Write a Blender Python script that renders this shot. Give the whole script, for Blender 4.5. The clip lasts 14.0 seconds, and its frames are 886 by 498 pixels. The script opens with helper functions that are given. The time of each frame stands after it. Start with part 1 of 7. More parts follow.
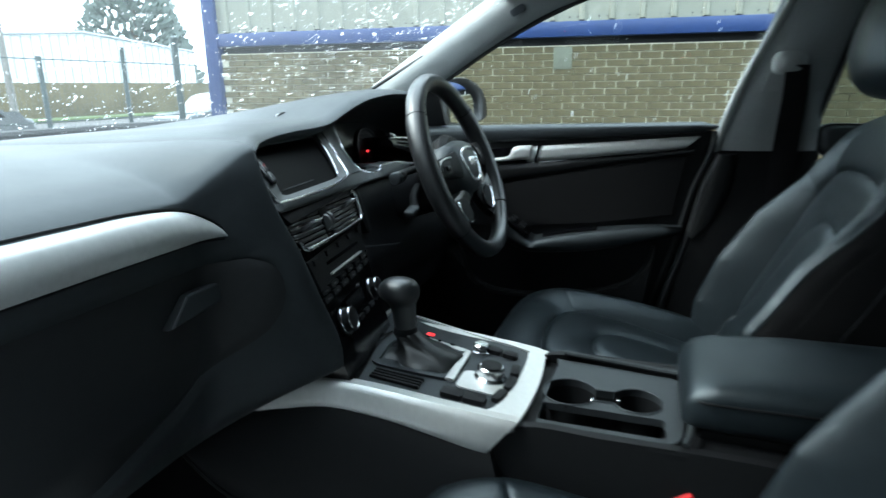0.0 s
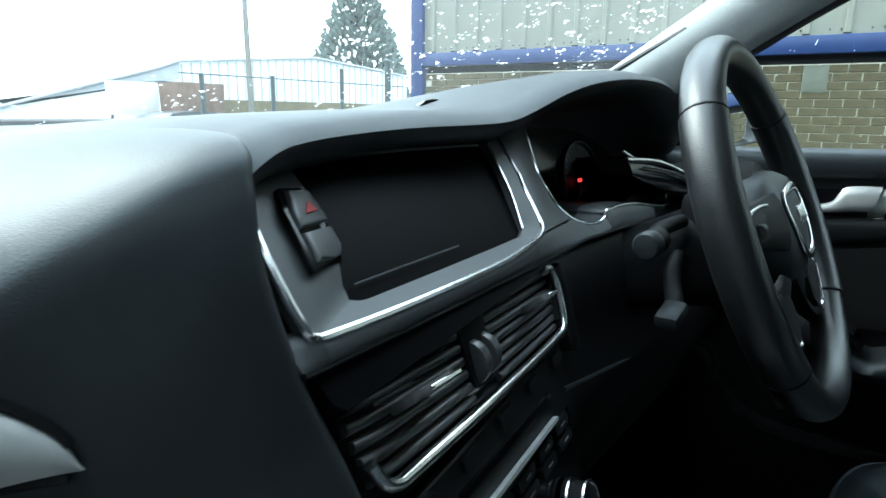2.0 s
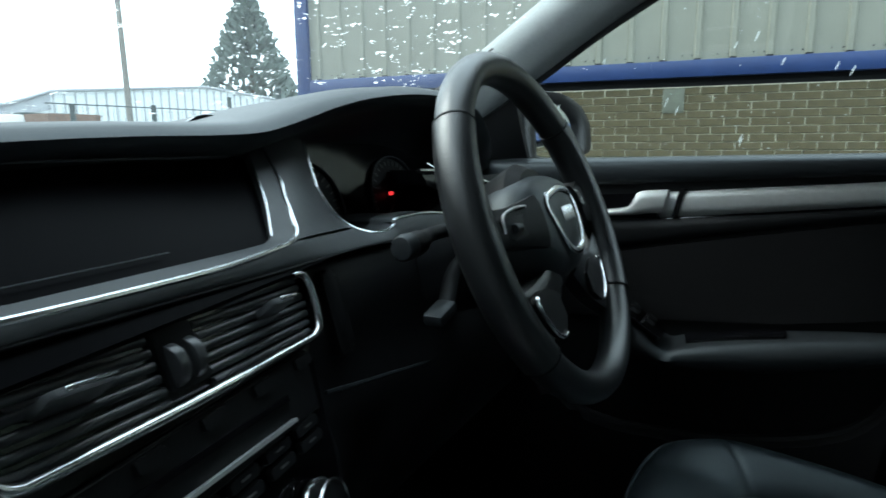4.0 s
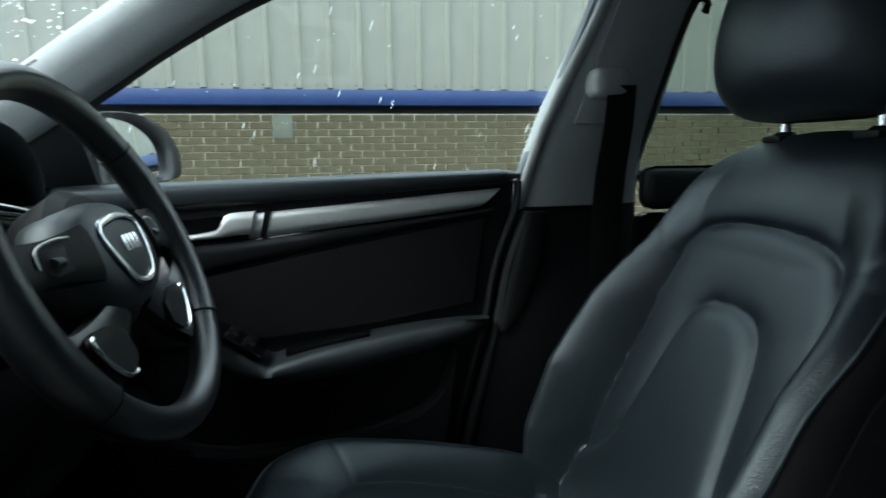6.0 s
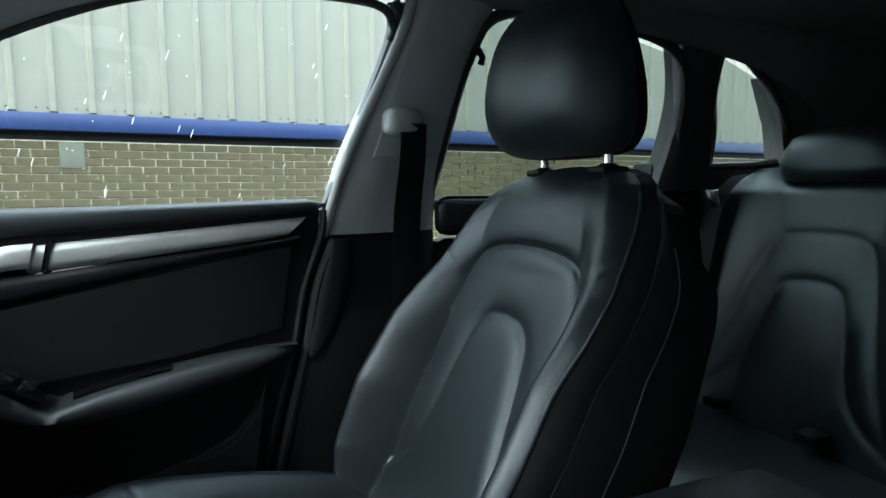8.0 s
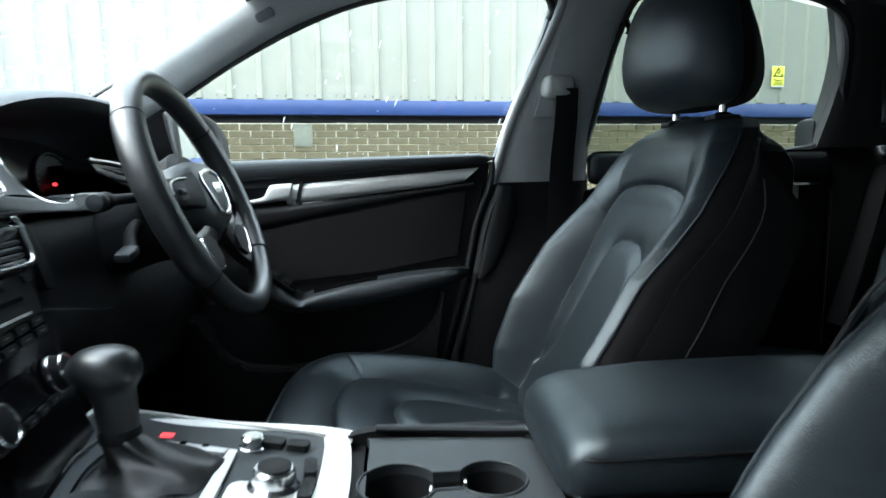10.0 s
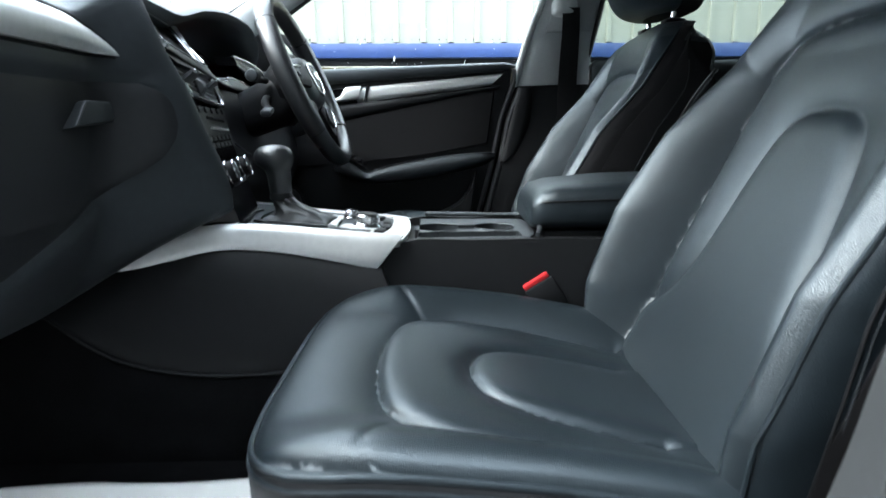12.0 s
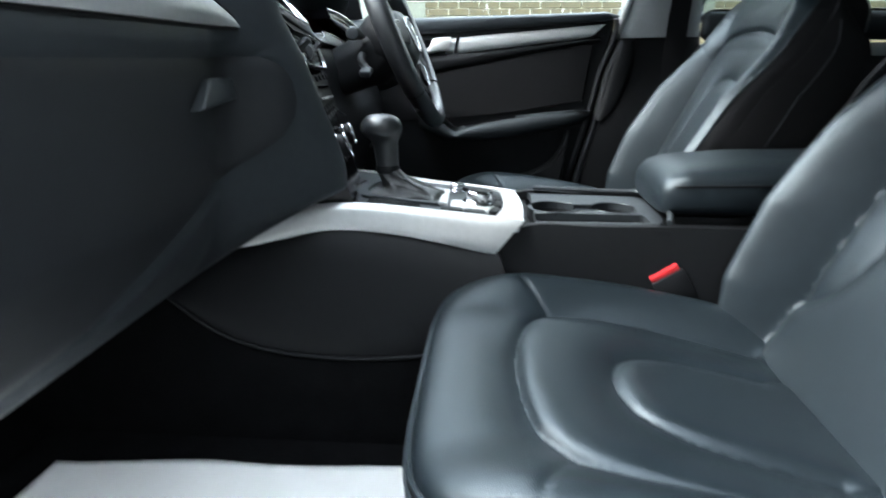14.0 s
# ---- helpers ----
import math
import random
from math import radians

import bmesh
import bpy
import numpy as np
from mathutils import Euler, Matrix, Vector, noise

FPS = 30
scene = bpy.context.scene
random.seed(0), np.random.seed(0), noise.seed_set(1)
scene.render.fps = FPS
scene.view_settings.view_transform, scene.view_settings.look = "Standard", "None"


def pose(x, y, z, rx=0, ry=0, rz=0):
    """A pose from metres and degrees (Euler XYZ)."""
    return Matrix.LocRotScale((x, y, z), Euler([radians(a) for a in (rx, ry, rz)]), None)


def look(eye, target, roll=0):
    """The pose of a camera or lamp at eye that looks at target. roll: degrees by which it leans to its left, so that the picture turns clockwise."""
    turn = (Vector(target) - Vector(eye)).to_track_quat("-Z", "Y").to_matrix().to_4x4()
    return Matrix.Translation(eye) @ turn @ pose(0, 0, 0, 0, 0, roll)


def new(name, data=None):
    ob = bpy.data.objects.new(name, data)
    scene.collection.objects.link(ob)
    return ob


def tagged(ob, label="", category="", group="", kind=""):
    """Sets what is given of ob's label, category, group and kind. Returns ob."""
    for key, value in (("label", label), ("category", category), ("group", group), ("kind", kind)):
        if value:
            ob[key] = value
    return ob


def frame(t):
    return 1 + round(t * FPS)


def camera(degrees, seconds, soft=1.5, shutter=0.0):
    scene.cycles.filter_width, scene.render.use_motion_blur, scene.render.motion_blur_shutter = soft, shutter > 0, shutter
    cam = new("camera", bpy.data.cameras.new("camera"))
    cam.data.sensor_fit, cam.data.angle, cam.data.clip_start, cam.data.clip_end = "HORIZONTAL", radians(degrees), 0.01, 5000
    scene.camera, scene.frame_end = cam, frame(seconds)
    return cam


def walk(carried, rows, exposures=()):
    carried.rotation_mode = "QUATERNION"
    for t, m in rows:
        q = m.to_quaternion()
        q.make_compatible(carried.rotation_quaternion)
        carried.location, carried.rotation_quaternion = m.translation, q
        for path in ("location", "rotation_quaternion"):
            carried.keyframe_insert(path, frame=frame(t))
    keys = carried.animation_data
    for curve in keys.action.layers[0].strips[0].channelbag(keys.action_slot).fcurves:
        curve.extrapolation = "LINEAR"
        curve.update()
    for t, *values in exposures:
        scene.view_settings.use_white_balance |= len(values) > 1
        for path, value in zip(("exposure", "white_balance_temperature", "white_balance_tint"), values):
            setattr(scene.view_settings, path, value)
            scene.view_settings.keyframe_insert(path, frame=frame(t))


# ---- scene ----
cam = camera(72.7, 14.0, soft=1.5, shutter=0.35)
PATH = [
    (0, (0.414, -0.771, 1.056), (-0.221, 1.052, 0.535), -0.6),
    (0.5, (0.296, -0.57, 1.006), (-0.509, 1.184, 0.483), -0.2),
    (1, (0.241, -0.435, 0.976), (-0.71, 1.253, 0.478), 0.1),
    (1.5, (0.19, -0.353, 0.991), (-0.907, 1.251, 0.517), 0.2),
    (2, (0.153, -0.293, 1.004), (-1.025, 1.261, 0.561), 0.9),
    (4.3, (0.273, -0.221, 0.986), (-0.536, 1.575, 0.636), -0.7),
    (4.5, (0.28, -0.205, 0.98), (-0.418, 1.636, 0.631), -0.6),
    (5, (0.293, -0.212, 0.98), (-0.064, 1.727, 0.646), -0.8),
    (5.5, (0.305, -0.22, 0.976), (0.24, 1.756, 0.669), -0.9),
    (6, (0.314, -0.238, 0.989), (0.535, 1.728, 0.696), -0.8),
    (6.5, (0.321, -0.25, 0.989), (0.831, 1.666, 0.724), -0.5),
    (7, (0.318, -0.279, 0.999), (1.076, 1.559, 0.772), -0.5),
    (7.2, (0.319, -0.285, 1.001), (1.183, 1.505, 0.78), -0.8),
    (9.3, (0.345, -0.386, 0.939), (0.747, 1.568, 0.803), -0.6),
    (9.5, (0.335, -0.421, 0.937), (0.664, 1.544, 0.765), -0.8),
    (10, (0.331, -0.537, 0.935), (0.5, 1.44, 0.682), -0.6),
    (10.5, (0.338, -0.663, 0.921), (0.428, 1.313, 0.628), -0.8),
    (11, (0.335, -0.782, 0.904), (0.4, 1.19, 0.577), -0.7),
    (11.5, (0.338, -0.864, 0.862), (0.377, 1.104, 0.51), -0.7),
    (12, (0.332, -0.955, 0.814), (0.348, 1.003, 0.409), -0.8),
    (12.5, (0.326, -1.026, 0.761), (0.324, 0.919, 0.292), -0.8),
    (13, (0.325, -1.055, 0.731), (0.307, 0.87, 0.189), -1.0),
    (13.5, (0.297, -0.985, 0.773), (0.273, 0.922, 0.171), -0.6),
    (14, (0.237, -0.894, 0.863), (0.09, 1.008, 0.262), -0.1),
]
EXPOSURES = [(0.0, 0.8, 6200, -1), (2.0, 0.65, 6100, -3), (5.0, -0.05, 6300, -2), (6.0, 0.35, 6300, -1), (7.0, 0.6, 6400, 1),
             (9.5, 1.4, 6400, 4), (11.0, 1.5, 6350, 5), (12.0, 1.8, 6450, 7), (13.0, 1.9, 6500, 8), (14.0, 2.0, 6450, 7)]
walk(cam, [(t, look(eye, target, roll)) for t, eye, target, roll in PATH], EXPOSURES)

# ---------------------------------------------------------------- light
world = bpy.data.worlds.new("overcast_sky")
scene.world = world
world.use_nodes = True
wn = world.node_tree
sky = wn.nodes.new("ShaderNodeTexSky")
sky.sky_type, sky.sun_disc = "NISHITA", False
sky.sun_elevation, sky.sun_rotation = radians(48), radians(257)
sky.air_density, sky.dust_density, sky.ozone_density = 1.6, 6.0, 1.0
mixw = wn.nodes.new("ShaderNodeMix")
mixw.data_type = "RGBA"
mixw.inputs["Factor"].default_value = 0.85
mixw.inputs["B"].default_value = (8.4, 9.5, 10.8, 1)
wn.links.new(sky.outputs[0], mixw.inputs["A"])
wn.links.new(mixw.outputs["Result"], wn.nodes["Background"].inputs[0])
wn.nodes["Background"].inputs[1].default_value = 0.34
sun = new("sun", bpy.data.lights.new("sun", "SUN"))
sun.data.energy, sun.data.angle, sun.data.color = 2.6, radians(30), (0.95, 0.98, 1.0)
sun.matrix_world = look((-7, -1.6, 8), (0, 0, 0))

# ---------------------------------------------------------------- helpers of this scene
def finish(bm, name, mat, parent=None, label="", sharp=38, smooth=True):
    bmesh.ops.recalc_face_normals(bm, faces=bm.faces[:])
    me = bpy.data.meshes.new(name)
    bm.to_mesh(me)
    bm.free()
    if smooth:
        me.polygons.foreach_set("use_smooth", [True] * len(me.polygons))
        me.set_sharp_from_angle(angle=radians(sharp))
    for m in (mat if isinstance(mat, (list, tuple)) else [mat]):
        me.materials.append(m)
    ob = new(name, me)
    if parent:
        ob.parent = parent
    if label:
        ob["label"] = label
    return ob


def part(name, bm, mat, parent, label="", sharp=38):
    return finish(bm, name, mat, parent, label, sharp)


def thing(name, label, category, group="", m=None):
    ob = new(name)
    ob.empty_display_size = 0.05
    if m is not None:
        ob.matrix_world = m
    return tagged(ob, label, category, group)


def structure(name, bm, mat, label, category, sharp=38):
    return tagged(finish(bm, name, mat, None, "", sharp), label, category, "", "structure")


def box(x0, x1, y0, y1, z0, z1, bevel=0.0, seg=2, bm=None, m=None):
    own = bm or bmesh.new()
    r = bmesh.ops.create_cube(own, size=1.0)["verts"]
    bmesh.ops.transform(own, verts=r, matrix=Matrix.Translation(((x0 + x1) / 2, (y0 + y1) / 2, (z0 + z1) / 2)) @ Matrix.Diagonal((x1 - x0, y1 - y0, z1 - z0, 1)))
    if bevel:
        edges = list({e for v in r for e in v.link_edges})
        made = bmesh.ops.bevel(own, geom=edges, offset=bevel, segments=seg, profile=0.5, affect="EDGES")
        r = list({v for v in made["verts"]} | {v for v in r if v.is_valid})
    if m is not None:
        bmesh.ops.transform(own, verts=r, matrix=m)
    return own


def loft(rings, closed=True, caps=True, bm=None):
    """Skin through rings of equally many points; closed: the rings are loops."""
    own = bm or bmesh.new()
    vs = [[own.verts.new(p) for p in ring] for ring in rings]
    n = len(vs[0])
    for a, b in zip(vs, vs[1:]):
        for i in range(n if closed else n - 1):
            j = (i + 1) % n
            own.faces.new((a[i], a[j], b[j], b[i]))
    if caps and closed:
        own.faces.new(vs[0][::-1])
        own.faces.new(vs[-1])
    return own


def spline(points, n, closed=False):
    """n points along a smooth curve through the given ones."""
    pts = [Vector(p) for p in points]
    k = len(pts)
    out = []
    spans = k if closed else k - 1
    for s in range(n):
        u = s / (n if closed else n - 1) * spans
        i = min(int(u), spans - 1)
        f = u - i
        if closed:
            p0, p1, p2, p3 = pts[(i - 1) % k], pts[i % k], pts[(i + 1) % k], pts[(i + 2) % k]
        else:
            p0, p1, p2, p3 = pts[max(i - 1, 0)], pts[i], pts[i + 1], pts[min(i + 2, k - 1)]
        out.append(0.5 * ((2 * p1) + (p2 - p0) * f + (2 * p0 - 5 * p1 + 4 * p2 - p3) * f * f + (3 * p1 - p0 - 3 * p2 + p3) * f ** 3))
    return out


def tube(points, radius, seg=12, closed=False, flat=1.0, up=(0, 0, 1), bm=None, caps=True):
    """A round or oval rod along points; radius: a number or one for each point; flat squeezes it along up."""
    pts = [Vector(p) for p in points]
    n = len(pts)
    rings = []
    for i, p in enumerate(pts):
        a, b = (pts[(i - 1) % n], pts[(i + 1) % n]) if closed else (pts[max(i - 1, 0)], pts[min(i + 1, n - 1)])
        d = (b - a).normalized()
        s = d.cross(Vector(up))
        s = s.normalized() if s.length > 1e-6 else Vector((1, 0, 0))
        w = s.cross(d).normalized()
        r = radius[i] if isinstance(radius, (list, tuple)) else radius
        rings.append([p + s * (r * math.cos(k * 2 * math.pi / seg)) + w * (r * flat * math.sin(k * 2 * math.pi / seg)) for k in range(seg)])
    if closed:
        rings.append(rings[0])
        own = loft(rings, True, False, bm)
        bmesh.ops.remove_doubles(own, verts=own.verts[:], dist=1e-6)
        return own
    return loft(rings, True, caps, bm)


def slab(outline, depth, bevel=0.0, seg=2, m=None, bm=None):
    """A flat outline (x, y) extruded along z from 0 to depth, its edges rounded, placed by m."""
    own = bm or bmesh.new()
    lo = [own.verts.new((x, y, 0)) for x, y in outline]
    hi = [own.verts.new((x, y, depth)) for x, y in outline]
    n = len(lo)
    own.faces.new(lo[::-1])
    top = own.faces.new(hi)
    for i in range(n):
        own.faces.new((lo[i], lo[(i + 1) % n], hi[(i + 1) % n], hi[i]))
    vs = lo + hi
    if bevel:
        made = bmesh.ops.bevel(own, geom=list(top.edges), offset=bevel, segments=seg, profile=0.5, affect="EDGES")
        vs = [v for v in vs if v.is_valid] + list(made["verts"])
    if m is not None:
        bmesh.ops.transform(own, verts=list(set(vs)), matrix=m)
    return own


def rounded(w, h, r, n=5):
    """A rectangle outline with round corners, about the origin."""
    out = []
    for cx, cy, a in ((w / 2 - r, h / 2 - r, 0), (-w / 2 + r, h / 2 - r, 90), (-w / 2 + r, -h / 2 + r, 180), (w / 2 - r, -h / 2 + r, 270)):
        out += [(cx + r * math.cos(radians(a + 90 * k / n)), cy + r * math.sin(radians(a + 90 * k / n))) for k in range(n + 1)]
    return out


def lathe(profile, seg=24, m=None, bm=None):
    """A profile of (radius, height) turned about z, placed by m."""
    own = bm or bmesh.new()
    rings = [[Vector((r * math.cos(k * 2 * math.pi / seg), r * math.sin(k * 2 * math.pi / seg), z)) for k in range(seg)] for r, z in profile]
    if m is not None:
        rings = [[m @ p for p in ring] for ring in rings]
    return loft(rings, True, True, own)


def axes(origin, x, y):
    """A pose with these directions as its x and y; z is their cross product."""
    x = Vector(x).normalized()
    z = x.cross(Vector(y)).normalized()
    y = z.cross(x)
    return Matrix.Translation(origin) @ Matrix((x, y, z)).transposed().to_4x4()


def lerp(a, b, f):
    return a + (b - a) * f


def smoothstep(a, b, v):
    f = min(max((v - a) / (b - a), 0.0), 1.0)
    return f * f * (3 - 2 * f)


def interp(x, table):
    """Value at x in a table of (x, value) rows, straight between them."""
    if x <= table[0][0]:
        return table[0][1]
    for (x0, v0), (x1, v1) in zip(table, table[1:]):
        if x <= x1:
            return v0 + (v1 - v0) * (x - x0) / (x1 - x0)
    return table[-1][1]


def strip(edge_a, edge_b, bulge, back, n=6, bm=None):
    """A long panel between two edges (lists of equally many points), bowed along bulge and closed behind along back."""
    bulge, back = Vector(bulge), Vector(back)
    rings = []
    for a, b in zip(edge_a, edge_b):
        a, b = Vector(a), Vector(b)
        front = [a.lerp(b, k / n) + bulge * (1 - (2 * k / n - 1) ** 4) for k in range(n + 1)]
        rings.append(front + [b + back, a + back])
    return loft(rings, True, True, bm)


def holed(outer, inner, depth, m=None, more=()):
    """A flat plate (x, y) with one hole, extruded along z, placed by m."""
    bm = bmesh.new()
    edges = []
    for loop in (outer, inner, *more):
        vs = [bm.verts.new((x, y, 0)) for x, y in loop]
        edges += [bm.edges.new((vs[i], vs[(i + 1) % len(vs)])) for i in range(len(vs))]
    made = bmesh.ops.triangle_fill(bm, use_beauty=True, use_dissolve=False, edges=edges)
    faces = [g for g in made["geom"] if isinstance(g, bmesh.types.BMFace)]
    up = bmesh.ops.extrude_face_region(bm, geom=faces)
    bmesh.ops.translate(bm, verts=[g for g in up["geom"] if isinstance(g, bmesh.types.BMVert)], vec=(0, 0, depth))
    if m is not None:
        bmesh.ops.transform(bm, verts=bm.verts[:], matrix=m)
    return bm


def grid_mesh(name, points, mat, parent=None, label="", wrap=False):
    """A smooth mesh from an array rows x columns x 3; wrap closes the columns."""
    rows, cols = points.shape[:2]
    idx = np.arange(rows * cols).reshape(rows, cols)
    nxt = np.roll(idx, -1, axis=1) if wrap else None
    a, b = (idx[:-1], nxt[:-1]) if wrap else (idx[:-1, :-1], idx[:-1, 1:])
    c, d = (nxt[1:], idx[1:]) if wrap else (idx[1:, 1:], idx[1:, :-1])
    faces = np.stack([a, b, c, d], -1).reshape(-1, 4).tolist()
    if wrap:
        faces += [idx[0][::-1].tolist(), idx[-1].tolist()]
    me = bpy.data.meshes.new(name)
    me.from_pydata(points.reshape(-1, 3).tolist(), [], faces)
    bm = bmesh.new()
    bm.from_mesh(me)
    bpy.data.meshes.remove(me)
    return finish(bm, name, mat, parent, label, 60)


def seam_distance(pts, lines):
    """Least distance of each point (n x 2) to any of the polylines."""
    best = np.full(len(pts), 9.0)
    for line in lines:
        line = np.array(line, float)
        for p, q in zip(line, line[1:]):
            d = q - p
            f = np.clip(((pts - p) @ d) / max(d @ d, 1e-9), 0, 1)
            best = np.minimum(best, np.linalg.norm(pts - p - f[:, None] * d, axis=1))
    return best


def curve2(points, n):
    return [(p.x, p.y) for p in spline([(x, y, 0) for x, y in points], n)]

# ---------------------------------------------------------------- materials
def mat(name, colour, rough=0.5, metal=0.0, scale=0.0, vary=0.0, bump=0.0, fine=0.0, spec=0.5, coat=0.0, rvary=0.0):
    """A surface with variation at two scales: vary mixes light and dark, bump and fine give relief."""
    m = bpy.data.materials.new(name)
    m.use_nodes = True
    nt = m.node_tree
    b = nt.nodes["Principled BSDF"]
    b.inputs["Base Color"].default_value = (*colour, 1)
    b.inputs["Roughness"].default_value, b.inputs["Metallic"].default_value = rough, metal
    b.inputs["Specular IOR Level"].default_value, b.inputs["Coat Weight"].default_value = spec, coat
    if scale:
        co = nt.nodes.new("ShaderNodeTexCoord")
        big, small = nt.nodes.new("ShaderNodeTexNoise"), nt.nodes.new("ShaderNodeTexNoise")
        big.inputs["Scale"].default_value, big.inputs["Detail"].default_value = scale * 0.06, 4
        small.inputs["Scale"].default_value, small.inputs["Detail"].default_value = scale, 5
        for n in (big, small):
            nt.links.new(co.outputs["Object"], n.inputs["Vector"])
        add = nt.nodes.new("ShaderNodeMath")
        add.operation = "ADD"
        nt.links.new(big.outputs[0], add.inputs[0])
        nt.links.new(small.outputs[0], add.inputs[1])
        ramp = nt.nodes.new("ShaderNodeMapRange")
        ramp.inputs["From Min"].default_value, ramp.inputs["From Max"].default_value = 0.7, 1.3
        nt.links.new(add.outputs[0], ramp.inputs["Value"])
        mix = nt.nodes.new("ShaderNodeMix")
        mix.data_type = "RGBA"
        mix.inputs["A"].default_value = (*[c * (1 - vary) for c in colour], 1)
        mix.inputs["B"].default_value = (*[min(c * (1 + vary), 1) for c in colour], 1)
        nt.links.new(ramp.outputs[0], mix.inputs["Factor"])
        nt.links.new(mix.outputs["Result"], b.inputs["Base Color"])
        if rvary:
            rr = nt.nodes.new("ShaderNodeMapRange")
            rr.inputs["From Min"].default_value, rr.inputs["From Max"].default_value = 0.3, 0.7
            rr.inputs["To Min"].default_value, rr.inputs["To Max"].default_value = max(rough - rvary, 0.02), min(rough + rvary, 1)
            nt.links.new(big.outputs[0], rr.inputs["Value"])
            nt.links.new(rr.outputs[0], b.inputs["Roughness"])
        if bump:
            bp = nt.nodes.new("ShaderNodeBump")
            bp.inputs["Strength"].default_value, bp.inputs["Distance"].default_value = bump, 0.002
            src = small
            if fine:
                src = nt.nodes.new("ShaderNodeTexVoronoi")
                src.inputs["Scale"].default_value = fine
                nt.links.new(co.outputs["Object"], src.inputs["Vector"])
            nt.links.new(src.outputs[0], bp.inputs["Height"])
            nt.links.new(bp.outputs[0], b.inputs["Normal"])
    return m


LEATHER = mat("black_leather", (0.0085, 0.0125, 0.0155), 0.34, 0, 60, 0.25, 0.2, 900, 0.7, 0.0, 0.06)
DASH = mat("soft_dash_plastic", (0.020, 0.0225, 0.025), 0.47, 0, 90, 0.14, 0.08, 1300, 0.5, 0, 0.05)
HARD = mat("hard_black_plastic", (0.0075, 0.008, 0.009), 0.5, 0, 90, 0.12, 0.08, 1300, 0.2)
TRIM = mat("brushed_aluminium_trim", (0.62, 0.63, 0.62), 0.42, 0.50, 120, 0.06, 0.05, 0, 0.5, 0, 0.04)
CHROME = mat("satin_chrome", (0.78, 0.79, 0.81), 0.20, 1.0)
GLOSS = mat("gloss_black", (0.004, 0.004, 0.005), 0.14, 0, 40, 0.1)
CARPET = mat("black_carpet", (0.006, 0.006, 0.0065), 0.95, 0, 400, 0.4, 0.8, 1500, 0.05)
GREYCLOTH = mat("grey_pillar_cloth", (0.37, 0.39, 0.39), 0.85, 0, 300, 0.06, 0.3, 1500, 0.3)
PAPER = mat("white_paper_mat", (0.82, 0.81, 0.78), 0.8, 0, 30, 0.03, 0.1)
RED = mat("red_plastic", (0.65, 0.03, 0.035), 0.35)
BRICK = mat("yellow_stock_brick", (0.110, 0.092, 0.048), 0.9, 0, 12, 0.40, 0.5)
MORTAR = mat("mortar", (0.68, 0.65, 0.52), 0.95, 0, 30, 0.1, 0.4)
CLAD = mat("pale_green_cladding", (0.250, 0.251, 0.207), 0.55, 0, 6, 0.06, 0.0)
BLUE = mat("blue_painted_steel", (0.018, 0.042, 0.140), 0.4, 0, 8, 0.12, 0.0)
ASPHALT = mat("wet_asphalt", (0.05, 0.05, 0.05), 0.6, 0, 30, 0.3, 0.5)
for m in (LEATHER, DASH):                  # cool highlight colour put into the reflections, as from bluish daylight
    m.node_tree.nodes["Principled BSDF"].inputs["Specular Tint"].default_value = (0.85, 0.95, 1.0, 1)

# ---------------------------------------------------------------- the yard
tagged(finish(box(-160, 160, -160, 160, -0.4, 0), "ground", ASPHALT), "wet dark asphalt of a works yard", "ground", "", "structure")
# unseen wall added to keep low side light out of the cabin
structure("light_block_wall", box(-14, 14, -3.7, -3.4, 0, 4.2, 0.02), mat("dark_light_blocker", (0.085, 0.083, 0.080), 0.8, 0, 6, 0.3, 0.2), "unseen dark wall added to block low side light", "wall")
WALL = axes((0, 6.223, 0), (1, 0.0773, 0), (-0.0773, 1, 0))
BAND, X0, X1 = 1.56, -4.86, 11.0


def on_wall(bm):
    bmesh.ops.transform(bm, verts=bm.verts[:], matrix=WALL)
    return bm


wall = structure("wall_brick", on_wall(box(X0, X1, 0.012, 0.3, 0, 1.475)), MORTAR, "low brick wall with pale mortar joints under cladding", "wall")
# recess coloured black to stand for the shadow below the flashing
structure("wall_soffit", on_wall(box(X0, X1, 0.06, 0.3, 1.475, BAND + 0.05)), HARD, "recessed strip under the blue flashing, black for its shade", "trim")
prof = []
x = X0
while x < X1:
    prof += [(x, 0.0), (x + 0.118, 0.0), (x + 0.134, -0.028), (x + 0.172, -0.028), (x + 0.188, 0.0)]
    x += 0.307
bm = bmesh.new()
lo = [bm.verts.new((px, py - 0.02, 1.70)) for px, py in prof]
hi = [bm.verts.new((px, py - 0.02, 4.6)) for px, py in prof]
lb = [bm.verts.new((px, 0.25, 1.70)) for px, py in prof]
hb = [bm.verts.new((px, 0.25, 4.6)) for px, py in prof]
for i in range(len(prof) - 1):
    bm.faces.new((lo[i], lo[i + 1], hi[i + 1], hi[i]))
    bm.faces.new((lb[i + 1], lb[i], hb[i], hb[i + 1]))
    bm.faces.new((lo[i + 1], lo[i], lb[i], lb[i + 1]))
    bm.faces.new((hi[i], hi[i + 1], hb[i + 1], hb[i]))
clad = structure("wall_cladding", on_wall(bm), CLAD, "pale grey-green ribbed steel cladding above the bricks", "wall", 20)
bm = box(X0, X1, -0.065, 0.1, BAND, 1.715, 0.006)
structure("flashing", on_wall(bm), BLUE, "royal blue painted steel flashing along the wall", "trim")
structure("corner_post", on_wall(box(-5.02, -4.84, -0.075, 0.32, 0, 4.6, 0.006)), BLUE, "royal blue steel corner post of the building", "post")
